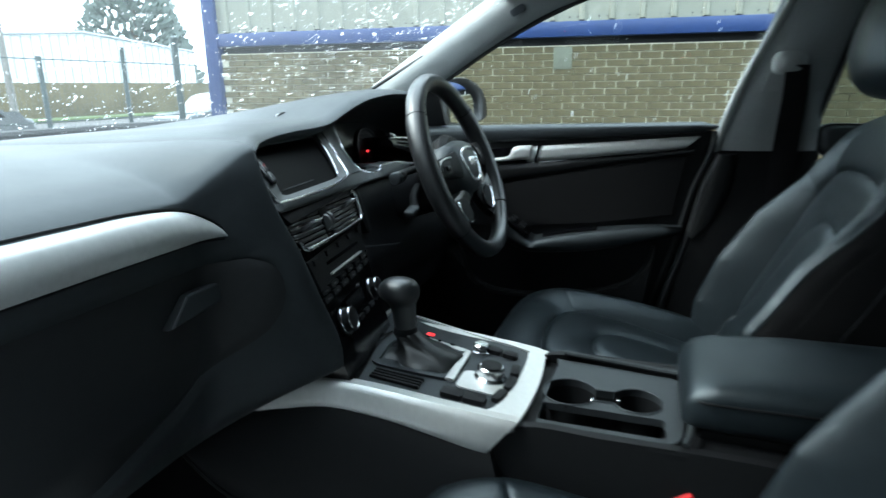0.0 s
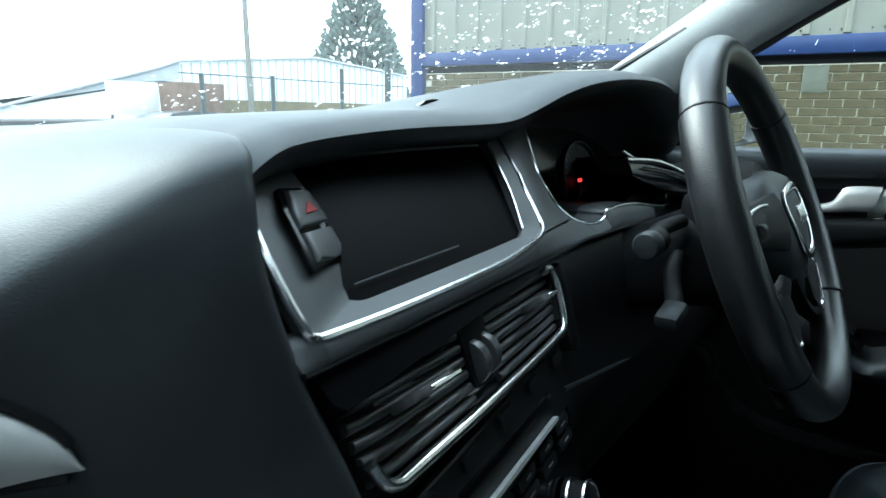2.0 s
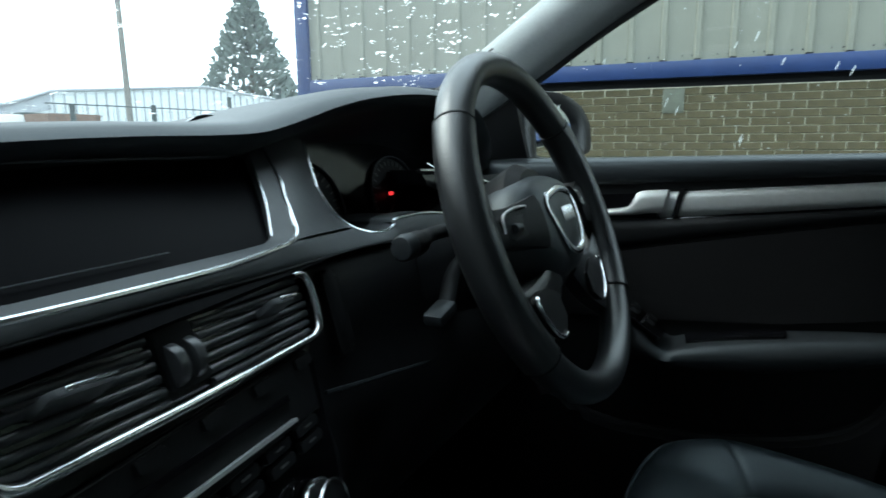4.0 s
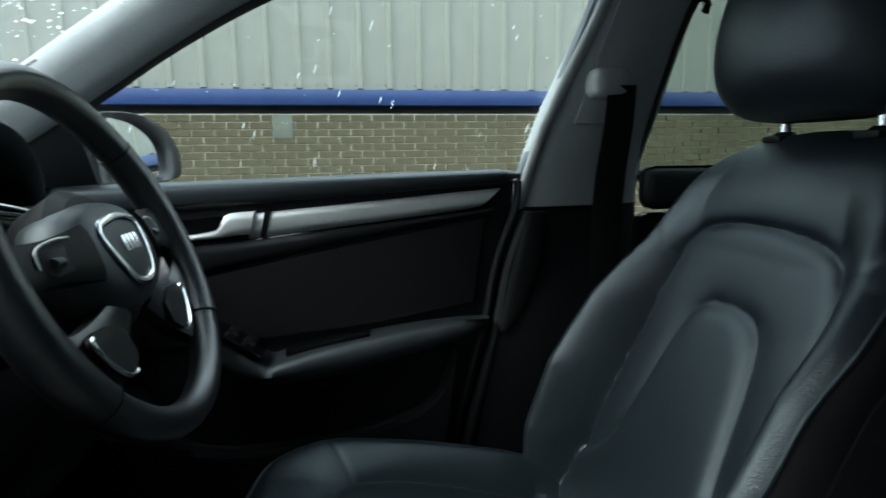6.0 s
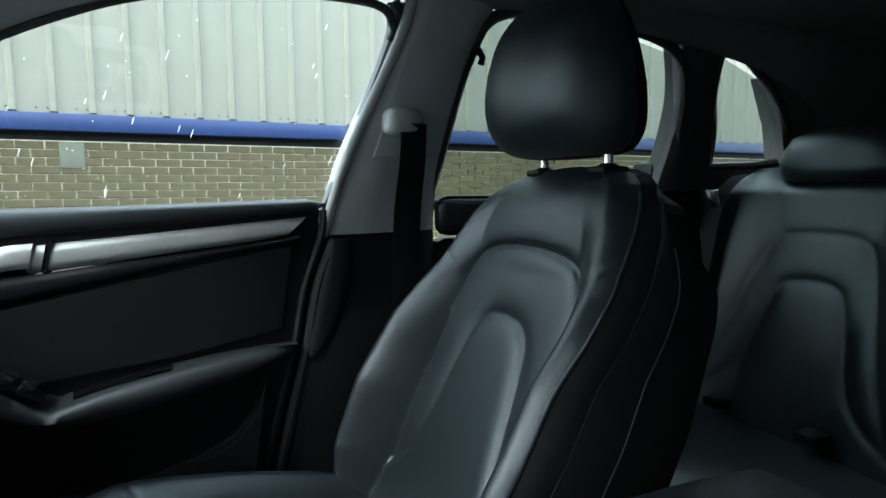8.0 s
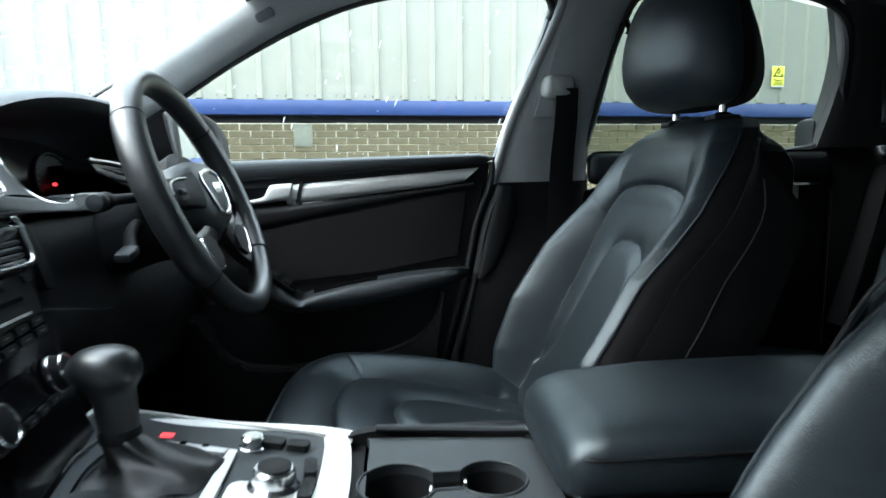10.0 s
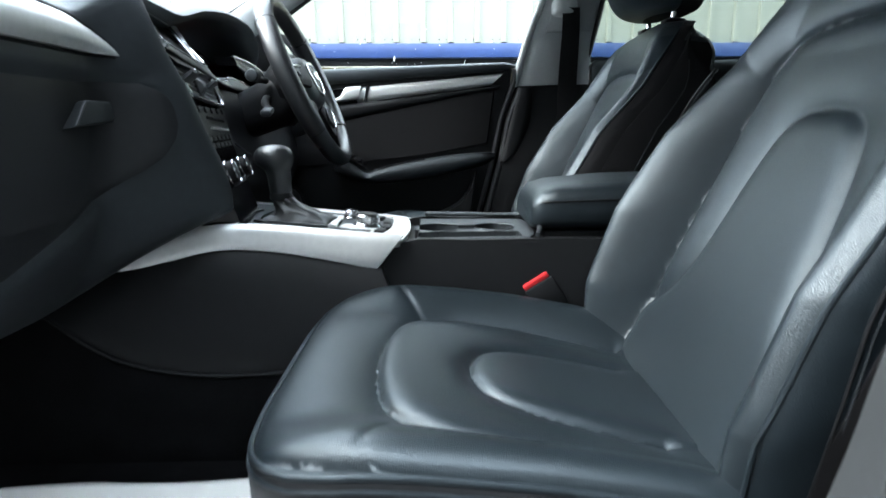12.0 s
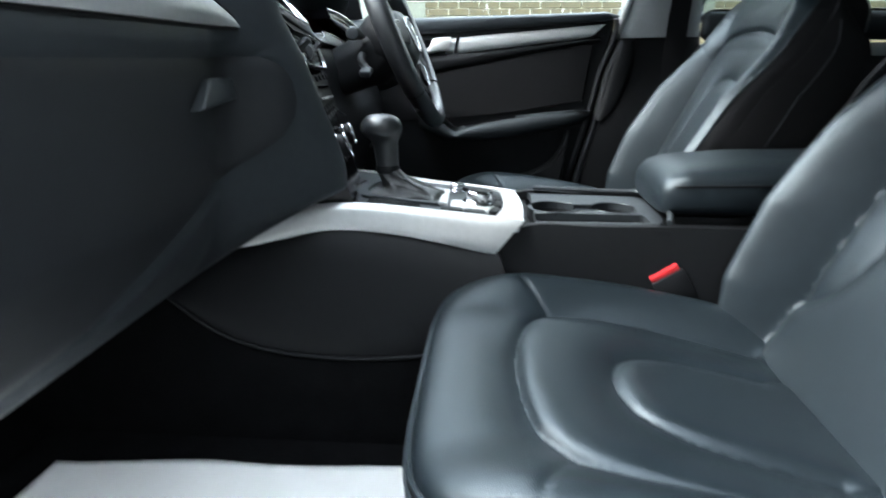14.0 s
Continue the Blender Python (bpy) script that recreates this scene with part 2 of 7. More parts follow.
structure("wall_return", on_wall(box(-5.02, -4.95, 0.33, 14, 0, 4.6)), CLAD, "pale cladding on the end of the building", "wall")

bm = bmesh.new()
for k in range(54):
    xx = X0 + 0.153 + 0.307 * k
    if xx < X1:
        box(xx - 0.03, xx + 0.03, -0.062, -0.01, 1.7155, 1.728, 0, 1, bm)
closers = part("rib_closer", on_wall(bm), HARD, clad, "black foam closers at the feet of the ribs")
bm = bmesh.new()
for k in range(54):
    for s in (0.02, 0.105):
        xx = X0 + s + 0.307 * k
        if xx < X1:
            lathe([(0.008, 0), (0.008, 0.006), (0.004, 0.009)], 6, Matrix.Translation((xx, -0.02, 1.76)) @ pose(0, 0, 0, 90), bm)
part("fixing_screw", on_wall(bm), HARD, clad)

# plain plates on the bricks and a warning sign on the cladding
plate = mat("weathered_grey_board", (0.15, 0.158, 0.122), 0.8, 0, 20, 0.15, 0.2)
for px, pw, ph, pz in ((-0.60, 0.20, 0.235, 1.225), (2.55, 0.26, 0.22, 1.30)):
    ob = finish(on_wall(box(px - pw / 2, px + pw / 2, -0.012, 0.02, pz, pz + ph, 0.004)), "wall_plate", plate)
    tagged(ob, "small weathered grey-green board fixed to the brick wall", "plate", "plates on the wall")
YEL = mat("yellow_sign_enamel", (0.72, 0.68, 0.05), 0.4, 0, 20, 0.05)
sign = thing("warning_sign", "yellow and white danger sign with a black triangle", "sign", m=WALL @ Matrix.Translation((5.03, -0.05, 1.93)) @ Matrix.Scale(0.75, 4))
part("panel", box(-0.11, 0.11, -0.006, 0.0, -0.02, 0.31, 0.002), mat("white_sign_enamel", (0.75, 0.75, 0.72), 0.4, 0, 20, 0.05), sign)
part("panel", box(-0.108, 0.108, -0.010, -0.0065, 0.0, 0.12, 0.001), YEL, sign, "yellow lower panel")
part("panel", box(-0.108, 0.108, -0.010, -0.0065, 0.125, 0.305, 0.001), YEL, sign, "yellow upper panel")
part("triangle", slab([(-0.09, 0.14), (0.09, 0.14), (0, 0.295)], 0.003, 0, 1, pose(0, -0.0105, 0, 90)), GLOSS, sign, "black warning triangle")
part("triangle", slab([(-0.06, 0.155), (0.06, 0.155), (0, 0.26)], 0.003, 0, 1, pose(0, -0.0142, 0, 90)), YEL, sign)
part("symbol", slab([(-0.008, 0.16), (0.02, 0.20), (0.002, 0.20), (0.012, 0.24), (-0.018, 0.195), (0.0, 0.195)], 0.002, 0, 1, pose(0, -0.0178, 0, 90)), GLOSS, sign)
words = bpy.data.curves.new("lettering", "FONT")
words.body, words.size, words.align_x, words.extrude = "Danger", 0.05, "CENTER", 0.0006
lettering = new("lettering", words)
words.materials.append(GLOSS)
lettering.parent, lettering.matrix_local = sign, Matrix.Translation((0, -0.0112, 0.068)) @ pose(0, 0, 0, 90)
for k in range(2):
    part("text_bar", box(-0.07, 0.07, -0.0115, -0.0102, 0.02 + 0.018 * k, 0.029 + 0.018 * k), GLOSS, sign)

# ---- things in the distance, past the bonnet
PALE = mat("pale_far_cladding", (0.66, 0.70, 0.70), 0.6, 0, 3, 0.06)
ROOF = mat("grey_far_roof", (0.36, 0.38, 0.40), 0.7, 0, 3, 0.1)
far = thing("factory_hall", "long white low-pitched factory hall behind a fence", "building", m=pose(0, 0, 0))
hall = [(-28, 3.0, 0.45), (-28, 8.2, 0.93), (-28, 14.7, 2.8), (-28, 15.8, 3.2), (-28, 24.2, 3.95), (-28, 29.2, 3.6), (-28, 32.4, 3.35)]
bm = bmesh.new()
lo = [bm.verts.new((x_, y_, 0)) for x_, y_, z_ in hall]
hi = [bm.verts.new(p) for p in hall]
lb = [bm.verts.new((x_ - 14, y_ - 4, 0)) for x_, y_, z_ in hall]
hb = [bm.verts.new((x_ - 14, y_ - 4, z_)) for x_, y_, z_ in hall]
for i in range(len(hall) - 1):
    bm.faces.new((lo[i], lo[i + 1], hi[i + 1], hi[i]))
    bm.faces.new((hi[i], hi[i + 1], hb[i + 1], hb[i]))
    bm.faces.new((lb[i + 1], lb[i], hb[i], hb[i + 1]))
bm.faces.new((lo[0], hi[0], hb[0], lb[0]))
bm.faces.new((hi[-1], lo[-1], lb[-1], hb[-1]))
part("wall", bm, PALE, far)
part("roof", tube([Vector(p) + Vector((0.12, 0, 0)) for p in hall], 0.07, 8), ROOF, far, "grey gutter and roof edge")
for k in range(33):
    sy = 15.9 + 0.5 * k
    part("seam", box(-28.02, -27.95, sy, sy + 0.06, 0.1, interp(sy, [p[1:] for p in hall]) - 0.12), ROOF, far)
part("roof_slope", slab([(3.0, 0.40), (8.2, 0.90), (14.7, 2.76), (15.8, 3.16), (15.8, 2.4), (3.0, 0.05)], 0.05, 0, 1, axes((-27.99, 0, 0), (0, 1, 0), (0, 0, 1))), ROOF, far, "blue-grey sheet roof of the lower wing")
lowwall = structure("boundary_wall", box(-20.2, -20.0, 12.6, 26.0, 0, 1.33, 0.02), BRICK, "low buff brick boundary wall across the yard", "wall")
structure("verge", box(-20, -18.8, 8, 26, 0, 0.12, 0.03), mat("rough_grass", (0.10, 0.14, 0.05), 0.9, 0, 20, 0.4, 0.6), "strip of rough grass under the boundary wall", "verge")

STEEL = mat("dark_green_steel", (0.05, 0.07, 0.07), 0.5, 0, 30, 0.15, 0.1)
fence = thing("palisade_fence", "dark steel mesh fence along the yard", "fence", m=pose(0, 0, 0))
for py, pz in ((5.92, 1.6), (7.45, 1.65), (9.3, 1.9), (12.35, 2.0), (14.1, 2.0), (15.8, 2.0), (17.5, 2.0)):
    part("post", tube([(-10.0, py, 0), (-10.0, py, pz)], 0.045, 8), STEEL, fence)
for k in range(2):
    part("rail", tube([(-10.0, 5.5, 0.5 + 1.1 * k), (-10.0, 18, 0.5 + 1.1 * k)], 0.012, 6), STEEL, fence)
for k in range(110):
    part("wire", tube([(-10.0, 5.55 + 0.11 * k, 0.1), (-10.0, 5.55 + 0.11 * k, 1.58)], 0.003, 4), STEEL, fence)
gatepost = finish(lathe([(0.075, 0), (0.075, 2.12), (0.09, 2.13), (0.09, 2.18), (0.02, 2.22)], 12, pose(-10.0, 10.8, 0)), "gate_post", STEEL)
tagged(gatepost, "stout dark green steel gate post in the fence", "post")
pole = finish(tube([(-14, 9.78, 0), (-14, 9.68, 7.5)], [0.085, 0.06], 10), "utility_pole", mat("grey_pole_wood", (0.20, 0.19, 0.17), 0.8, 0, 20, 0.2))
tagged(pole, "tall thin grey pole standing in the yard", "pole")

bin_ob = thing("skip_container", "rusty brown steel waste container beside the fence", "container", m=pose(-16.5, 8.98, 0))
part("body", slab([(-0.62, 0.1), (0.62, 0.1), (0.67, 1.66), (-0.67, 1.66)], 1.0, 0.02, 2, pose(0.5, 0, 0, 90, 0, 90)), mat("rusty_brown_steel", (0.16, 0.10, 0.07), 0.7, 0, 6, 0.35, 0.3), bin_ob)
part("lid", box(-0.55, 0.55, -0.69, 0.69, 1.66, 1.71, 0.02), STEEL, bin_ob)
board = thing("site_board", "large plain white board standing on two posts", "board", m=pose(-16, 7.62, 0))
part("panel", box(-0.02, 0.02, -0.67, 0.67, 0.81, 1.65, 0.01), PAPER, board)
for s in (-0.55, 0.55):
    part("post", box(-0.06, -0.021, s - 0.03, s + 0.03, 0, 1.67), STEEL, board)


def parked_car(name, paint, label, m):
    car = thing(name, label, "car", "parked cars", m)
    side = curve2([(-2.1, 0.35), (-2.12, 0.62), (-1.9, 0.78), (-1.05, 0.86), (-0.55, 1.28), (0.2, 1.40), (1.0, 1.34), (1.65, 0.95), (2.05, 0.88), (2.1, 0.55), (2.05, 0.32)], 40)
    body = [(x_, z_) for x_, z_ in side] + [(1.65, 0.25), (-1.65, 0.25)]
    part("body", slab(body, 1.7, 0.12, 3, axes((0, 0.85, 0), (1, 0, 0), (0, 0, 1))), paint, car)
    glass = slab(curve2([(-0.92, 0.88), (-0.5, 1.22), (0.2, 1.33), (0.95, 1.27), (1.45, 0.95)], 18) + [(0.2, 0.88)], 1.74, 0.02, 1, axes((0, 0.87, 0), (1, 0, 0), (0, 0, 1)))
    part("window", glass, GLOSS, car, "dark side glass")
    for wx in (-1.3, 1.3):
        for wy in (-0.86, 0.86):
            w = part("wheel", lathe([(0.12, -0.09), (0.28, -0.1), (0.31, -0.06), (0.31, 0.06), (0.28, 0.1), (0.12, 0.09)], 18, pose(wx, wy, 0.31, 90)), HARD, car)
            part("rim", lathe([(0.02, -0.105), (0.19, -0.102), (0.2, 0.0), (0.19, 0.102), (0.02, 0.105)], 14, pose(wx, wy, 0.31, 90)), TRIM, w)
    for wy in (-0.6, 0.6):
        part("headlight", lathe([(0.02, 0), (0.11, 0.0), (0.1, 0.04), (0.03, 0.06)], 12, pose(2.05, wy, 0.68, 0, 90)), CHROME, car)
    return car


parked_car("parked_car", mat("slate_blue_paint", (0.07, 0.085, 0.10), 0.3, 0.3, 10, 0.1, coat=0.4), "slate-blue saloon parked by the building", pose(-13.5, 16.6, -0.47, 0, 0, 82))
parked_car("parked_car", mat("grey_car_paint", (0.10, 0.11, 0.12), 0.3, 0.2, 10, 0.1, coat=0.4), "dark grey hatchback parked behind the fence", pose(-14.6, 7.9, -0.47, 0, 0, 80))

# a tall conifer: trunk, limbs and many small tufts
tree = thing("conifer", "tall dense dark green conifer beyond the hall", "tree", m=pose(-40, 39.8, 0))
# haze over the distance is mixed into this paled needle colour
NEEDLE = mat("haze_paled_needles", (0.12, 0.145, 0.13), 0.9, 0, 2, 0.35)
part("trunk", tube([(0, 0, 0), (0.05, 0.05, 6), (0, 0, 12.6)], [0.35, 0.2, 0.03], 8), mat("bark", (0.09, 0.07, 0.05), 0.9, 0, 10, 0.3), tree)
rng = random.Random(4)
bm = bmesh.new()
crown = bmesh.new()
for k in range(1500):
    h = 1.2 + 11.6 * rng.random() ** 1.15
    reach = (4.3 * (1 - (h / 13.2) ** 1.5) + 0.25) * (0.72 + 0.38 * rng.random())
    a = rng.random() * 6.283
    c = Vector((reach * math.cos(a), reach * math.sin(a), h))
    s = 0.28 + 0.3 * rng.random()
    up = Vector((rng.uniform(-.4, .4), rng.uniform(-.4, .4), 1)).normalized()
    out = Vector((math.cos(a), math.sin(a), 0.5))
    v = [crown.verts.new(c + q) for q in (out * s, up * s * 0.9, -up * s * 0.5 + out.cross(up) * s * 0.6, -up * s * 0.5 - out.cross(up) * s * 0.6)]
    for f in ((0, 1, 2), (0, 2, 3), (0, 3, 1), (1, 3, 2)):
        crown.faces.new([v[i] for i in f])
    if k % 40 == 0:
        tube([(0, 0, h - 0.6), c], [0.06, 0.015], 5, bm=bm)
part("limb", bm, HARD, tree)
part("crown", crown, NEEDLE, tree, "dense tufts of needles, colour paled for haze")

# ---------------------------------------------------------------- the car's shell
def side_y(z):
    """Inner face of the side glass: it leans in towards the roof."""
    return 0.72 - 0.42 * (z - 0.965)


HEAD = mat("grey_headliner", (0.16, 0.165, 0.16), 0.9, 0, 300, 0.08, 0.3, 1400, 0.2)
# pillar cloth paled for window light; also the belt guide's own grey
LITEDGE_GUIDE = mat("lit_pillar_edge_and_belt_guide", (0.42, 0.44, 0.43), 0.6, 0, 300, 0.05, 0.2, 1500, 0.4)
DARKTRIM = mat("dark_grey_pillar_trim", (0.05, 0.05, 0.052), 0.8, 0, 200, 0.1, 0.2, 1200, 0.3)
BODY = mat("black_body_paint", (0.012, 0.012, 0.015), 0.22, 0.1, 20, 0.1, coat=0.5)
RUBBER = mat("black_rubber_seal", (0.02, 0.021, 0.023), 0.55, 0, 120, 0.15, 0.2)
FRAME = mat("grey_door_frame", (0.10, 0.115, 0.13), 0.5, 0, 100, 0.08, 0.1)
structure("car_floor", box(-0.9, 2.2, -0.70, 0.70, 0.22, 0.374, 0.01), CARPET, "black carpeted car floor", "floor")
structure("bulkhead", box(-0.72, -0.62, -0.74, 0.74, 0.22, 0.96, 0.02), HARD, "plain black bulkhead behind the dashboard", "wall")
# sloping toe board
structure("toe_board", strip([(-0.62, y, 0.62) for y in (-0.7, 0, 0.7)], [(-0.36, y, 0.378) for y in (-0.7, 0, 0.7)], (0.004, 0, 0.004), (-0.03, 0, -0.03), 4), CARPET, "black carpeted toe board", "floor")

roof_y = [-0.60, -0.40, -0.2, 0.0, 0.2, 0.40, 0.60]
rings = []
for x, z in ((0.085, 1.288), (0.18, 1.304), (0.5, 1.335), (1.0, 1.345), (1.5, 1.325), (1.9, 1.28), (2.15, 1.22)):
    ring = [(x, y, z - 0.055 * (y / 0.6) ** 4) for y in roof_y]
    rings.append(ring + [(px, py, pz + 0.05) for px, py, pz in ring[::-1]])
structure("roof", loft(rings), HEAD, "grey cloth headliner under the roof", "ceiling")

rings = []
for x, z in ((0.07, 1.297), (0.18, 1.322), (0.5, 1.356), (1.0, 1.366), (1.5, 1.346), (1.9, 1.30), (2.22, 1.23)):
    ring = [(x, y * 1.06, z - 0.055 * (y / 0.6) ** 4 + 0.045) for y in roof_y]
    rings.append(ring + [(px, py, pz - 0.006) for px, py, pz in ring[::-1]])
structure("roof_skin", loft(rings), BODY, "glossy black painted roof of the car", "roof")

for s in (1, -1):
    def side(points):
        return [(x, s * y, z) for x, y, z in points]
    # front pillar
    a = spline(side([(-0.50, 0.745, 0.945), (-0.35, 0.70, 1.01), (-0.204, 0.664, 1.092), (-0.049, 0.627, 1.179), (0.07, 0.600, 1.243), (0.17, 0.575, 1.285)]), 24)
    b = spline(side([(-0.30, 0.735, 0.955), (-0.17, 0.70, 1.02), (-0.055, 0.669, 1.083), (0.06, 0.643, 1.148), (0.185, 0.617, 1.208), (0.32, 0.597, 1.250)]), 24)
    structure("pillar_front", strip(a, b, (0.012, -s * 0.022, -0.008), (-0.01, s * 0.05, 0.02), 8), GREYCLOTH, "light grey cloth-covered windscreen pillar", "pillar")
    # roof rail
    a = spline(side([(0.17, 0.575, 1.285), (0.5, 0.54, 1.315), (1.0, 0.535, 1.325), (1.5, 0.54, 1.30), (2.0, 0.55, 1.24)]), 20)
    b = spline(side([(0.32, 0.597, 1.250), (0.60, 0.588, 1.270), (1.0, 0.588, 1.268), (1.45, 0.600, 1.215), (1.75, 0.66, 1.09)]), 20)
    structure("roof_rail", strip(a, b, (0, -s * 0.012, -0.01), (0, s * 0.05, 0.03), 6), HEAD, "grey trim along the roof edge", "trim")
    # middle pillar, upper cloth part and lower plastic part
    dx = 0.07 if s < 0 else 0.0
    a = spline(side([(0.540 + dx, 0.722, 0.912), (0.574 + dx, 0.676, 1.045), (0.636, 0.606, 1.205), (0.655, 0.585, 1.275)]), 14)
    b = spline(side([(0.745, 0.725, 0.915), (0.745, 0.690, 1.02), (0.770, 0.618, 1.195), (0.80, 0.585, 1.275)]), 14)
    structure("pillar_middle", strip(a, b, (0, -s * 0.022, 0), (0, s * 0.06, 0.0), 8), GREYCLOTH, "light grey cloth-covered middle pillar", "pillar")
    # same grey cloth as the pillar, its lit edge painted lighter
    structure("pillar_edge", tube([p + Vector((0.004, -s * 0.006, 0)) for p in a], 0.009, 10), LITEDGE_GUIDE, "rounded front edge of the middle pillar, painted lighter as if lit", "trim")
    if s > 0:
        # filler box added so no daylight leaks between door and pillar
        structure("door_gap_filler", box(0.30, 0.76, 0.752, 0.784, 0.30, 0.93, 0.004), HARD, "plain black filler added behind the door edge against light", "wall")
    a = spline(side([(0.538, 0.724, 0.916), (0.520, 0.715, 0.82), (0.505, 0.70, 0.72), (0.47, 0.70, 0.52), (0.42, 0.70, 0.36)]), 14)
    b = spline(side([(0.745, 0.725, 0.918), (0.74, 0.715, 0.82), (0.74, 0.70, 0.72), (0.74, 0.70, 0.52), (0.74, 0.70, 0.36)]), 14)
    if s < 0:
        a = spline(side([(0.64, 0.69, 0.916), (0.62, 0.69, 0.82), (0.60, 0.70, 0.72), (0.57, 0.70, 0.60), (0.54, 0.70, 0.50)]), 14)
        b = spline(side([(0.745, 0.725, 0.918), (0.74, 0.715, 0.82), (0.74, 0.70, 0.72), (0.74, 0.70, 0.60), (0.74, 0.70, 0.36)]), 14)
    structure("pillar_lower", strip(a, b, (0, -s * 0.012, 0), (0, s * 0.06, 0.0), 8), HARD, "black plastic foot of the middle pillar", "pillar")
    # rear pillar and luggage-space panel
    a = spline(side([(1.245, 0.70, 0.98), (1.255, 0.665, 1.09), (1.24, 0.625, 1.18), (1.20, 0.59, 1.262)]), 12)
    b = spline(side([(1.40, 0.71, 0.98), (1.375, 0.665, 1.09), (1.33, 0.625, 1.19), (1.32, 0.60, 1.255)]), 12)
    structure("pillar_rear", strip(a, b, (0, -s * 0.012, 0), (0, s * 0.05, 0.0), 6), DARKTRIM, "dark grey trimmed rear pillar", "pillar")
    structure("quarter_panel", box(1.24, 2.2, s * 0.71 if s > 0 else -0.78, 0.78 if s > 0 else -0.71, 0.25, 1.045, 0.02), HARD, "black side trim of the luggage space", "wall")
    structure("tail_pillar", strip(side([(1.58, 0.66, 1.04), (1.55, 0.65, 1.13), (1.45, 0.60, 1.215)]), side([(2.2, 0.68, 1.04), (2.2, 0.62, 1.13), (2.1, 0.56, 1.23)]), (0, -s * 0.01, 0), (0, s * 0.05, 0), 4), HEAD, "grey trim of the tail pillar", "pillar")
    # sill
    structure("door_sill", box(-0.5, 1.1, 0.66 * s - 0.05, 0.66 * s + 0.05, 0.29, 0.345, 0.012), HARD, "black plastic sill trim", "sill")

structure("tailgate", box(2.18, 2.24, -0.76, 0.76, 0.25, 1.0, 0.02), HARD, "black inner panel of the tailgate", "wall")
# solid panel added in place of rear glass, darkening the rear bench
structure("tailgate_light_block", box(2.14, 2.2, -0.70, 0.70, 1.0, 1.26, 0.02), HARD, "unseen black panel added to block light from the rear", "wall")
structure("load_cover", box(1.62, 2.18, -0.70, 0.70, 0.985, 1.0, 0.004), HARD, "black luggage cover behind the rear seat", "shelf")

# glass
def thin_glass(name, tint):
    m = bpy.data.materials.new(name)
    m.use_nodes = True
    nt = m.node_tree
    nt.nodes.remove(nt.nodes["Principled BSDF"])
    clear, gloss, mix, lw, pw, ad = (nt.nodes.new(k) for k in ("ShaderNodeBsdfTransparent", "ShaderNodeBsdfGlossy", "ShaderNodeMixShader", "ShaderNodeLayerWeight", "ShaderNodeMath", "ShaderNodeMath"))
    pw.operation, ad.operation = "POWER", "MULTIPLY_ADD"
    pw.inputs[1].default_value, ad.inputs[1].default_value, ad.inputs[2].default_value = 5.0, 0.5, 0.025
    clear.inputs[0].default_value = (*tint, 1)
    gloss.inputs["Roughness"].default_value = 0.0
    nt.links.new(lw.outputs["Facing"], pw.inputs[0])
    nt.links.new(pw.outputs[0], ad.inputs[0])
    nt.links.new(ad.outputs[0], mix.inputs[0])
    nt.links.new(clear.outputs[0], mix.inputs[1])
    nt.links.new(gloss.outputs[0], mix.inputs[2])
    nt.links.new(mix.outputs[0], nt.nodes["Material Output"].inputs[0])
    return m


GLASS = thin_glass("clear_glass", (0.97, 0.985, 0.98))
TINTED = thin_glass("tinted_rear_glass", (0.66, 0.70, 0.68))


WETGLASS = thin_glass("wet_windscreen_glass", (0.95, 0.965, 0.965))
nt = WETGLASS.node_tree
film, over = nt.nodes.new("ShaderNodeBsdfTranslucent"), nt.nodes.new("ShaderNodeMixShader")
film.inputs[0].default_value = (0.9, 0.93, 0.95, 1)
over.inputs[0].default_value = 0.025
nt.links.new(nt.nodes["Mix Shader"].outputs[0], over.inputs[1])
nt.links.new(film.outputs[0], over.inputs[2])
nt.links.new(over.outputs[0], nt.nodes["Material Output"].inputs[0])


def pane(name, outline, thick, label, mat_=None):
    """A thin closed pane along an outline of 3D points, extruded by the vector thick."""
    bm = bmesh.new()
    a = [bm.verts.new(p) for p in outline]
    b = [bm.verts.new(Vector(p) + Vector(thick)) for p in outline]
    n = len(a)
    bm.faces.new(a)
    bm.faces.new(b[::-1])
    for i in range(n):
        bm.faces.new((a[i], a[(i + 1) % n], b[(i + 1) % n], b[i]))
    ob = tagged(finish(bm, name, mat_ or GLASS, None, "", 20), label, "window", "", "structure")
    ob.visible_shadow = False
    return ob


def at_side(points, s=1, out=0.012):
    return [(x, s * (side_y(z) + out), z) for x, z in points]


FRONTWIN = [(-0.32, 0.95), (0.54, 0.965), (0.575, 1.05), (0.63, 1.225), (0.62, 1.265), (0.45, 1.27), (0.30, 1.25), (0.18, 1.21), (0.05, 1.148), (-0.07, 1.08), (-0.2, 1.01)]
REARWIN = [(0.73, 0.96), (1.25, 0.98), (1.26, 1.12), (1.20, 1.24), (1.0, 1.275), (0.82, 1.27), (0.77, 1.2), (0.745, 1.05)]
QUARTER = [(1.37, 1.03), (1.60, 1.05), (1.55, 1.14), (1.45, 1.21), (1.31, 1.25)]
pane("door_glass", at_side(FRONTWIN), (0, 0.004, 0), "clear side window with rain streaks in the driver's door")
for s in (1, -1):
    pane("rear_door_glass", at_side(REARWIN, s), (0, 0.004 * s, 0), "lightly tinted side window of the rear door", TINTED)
    pane("quarter_glass", at_side(QUARTER, s), (0, 0.004 * s, 0), "small fixed side window behind the rear door", TINTED)
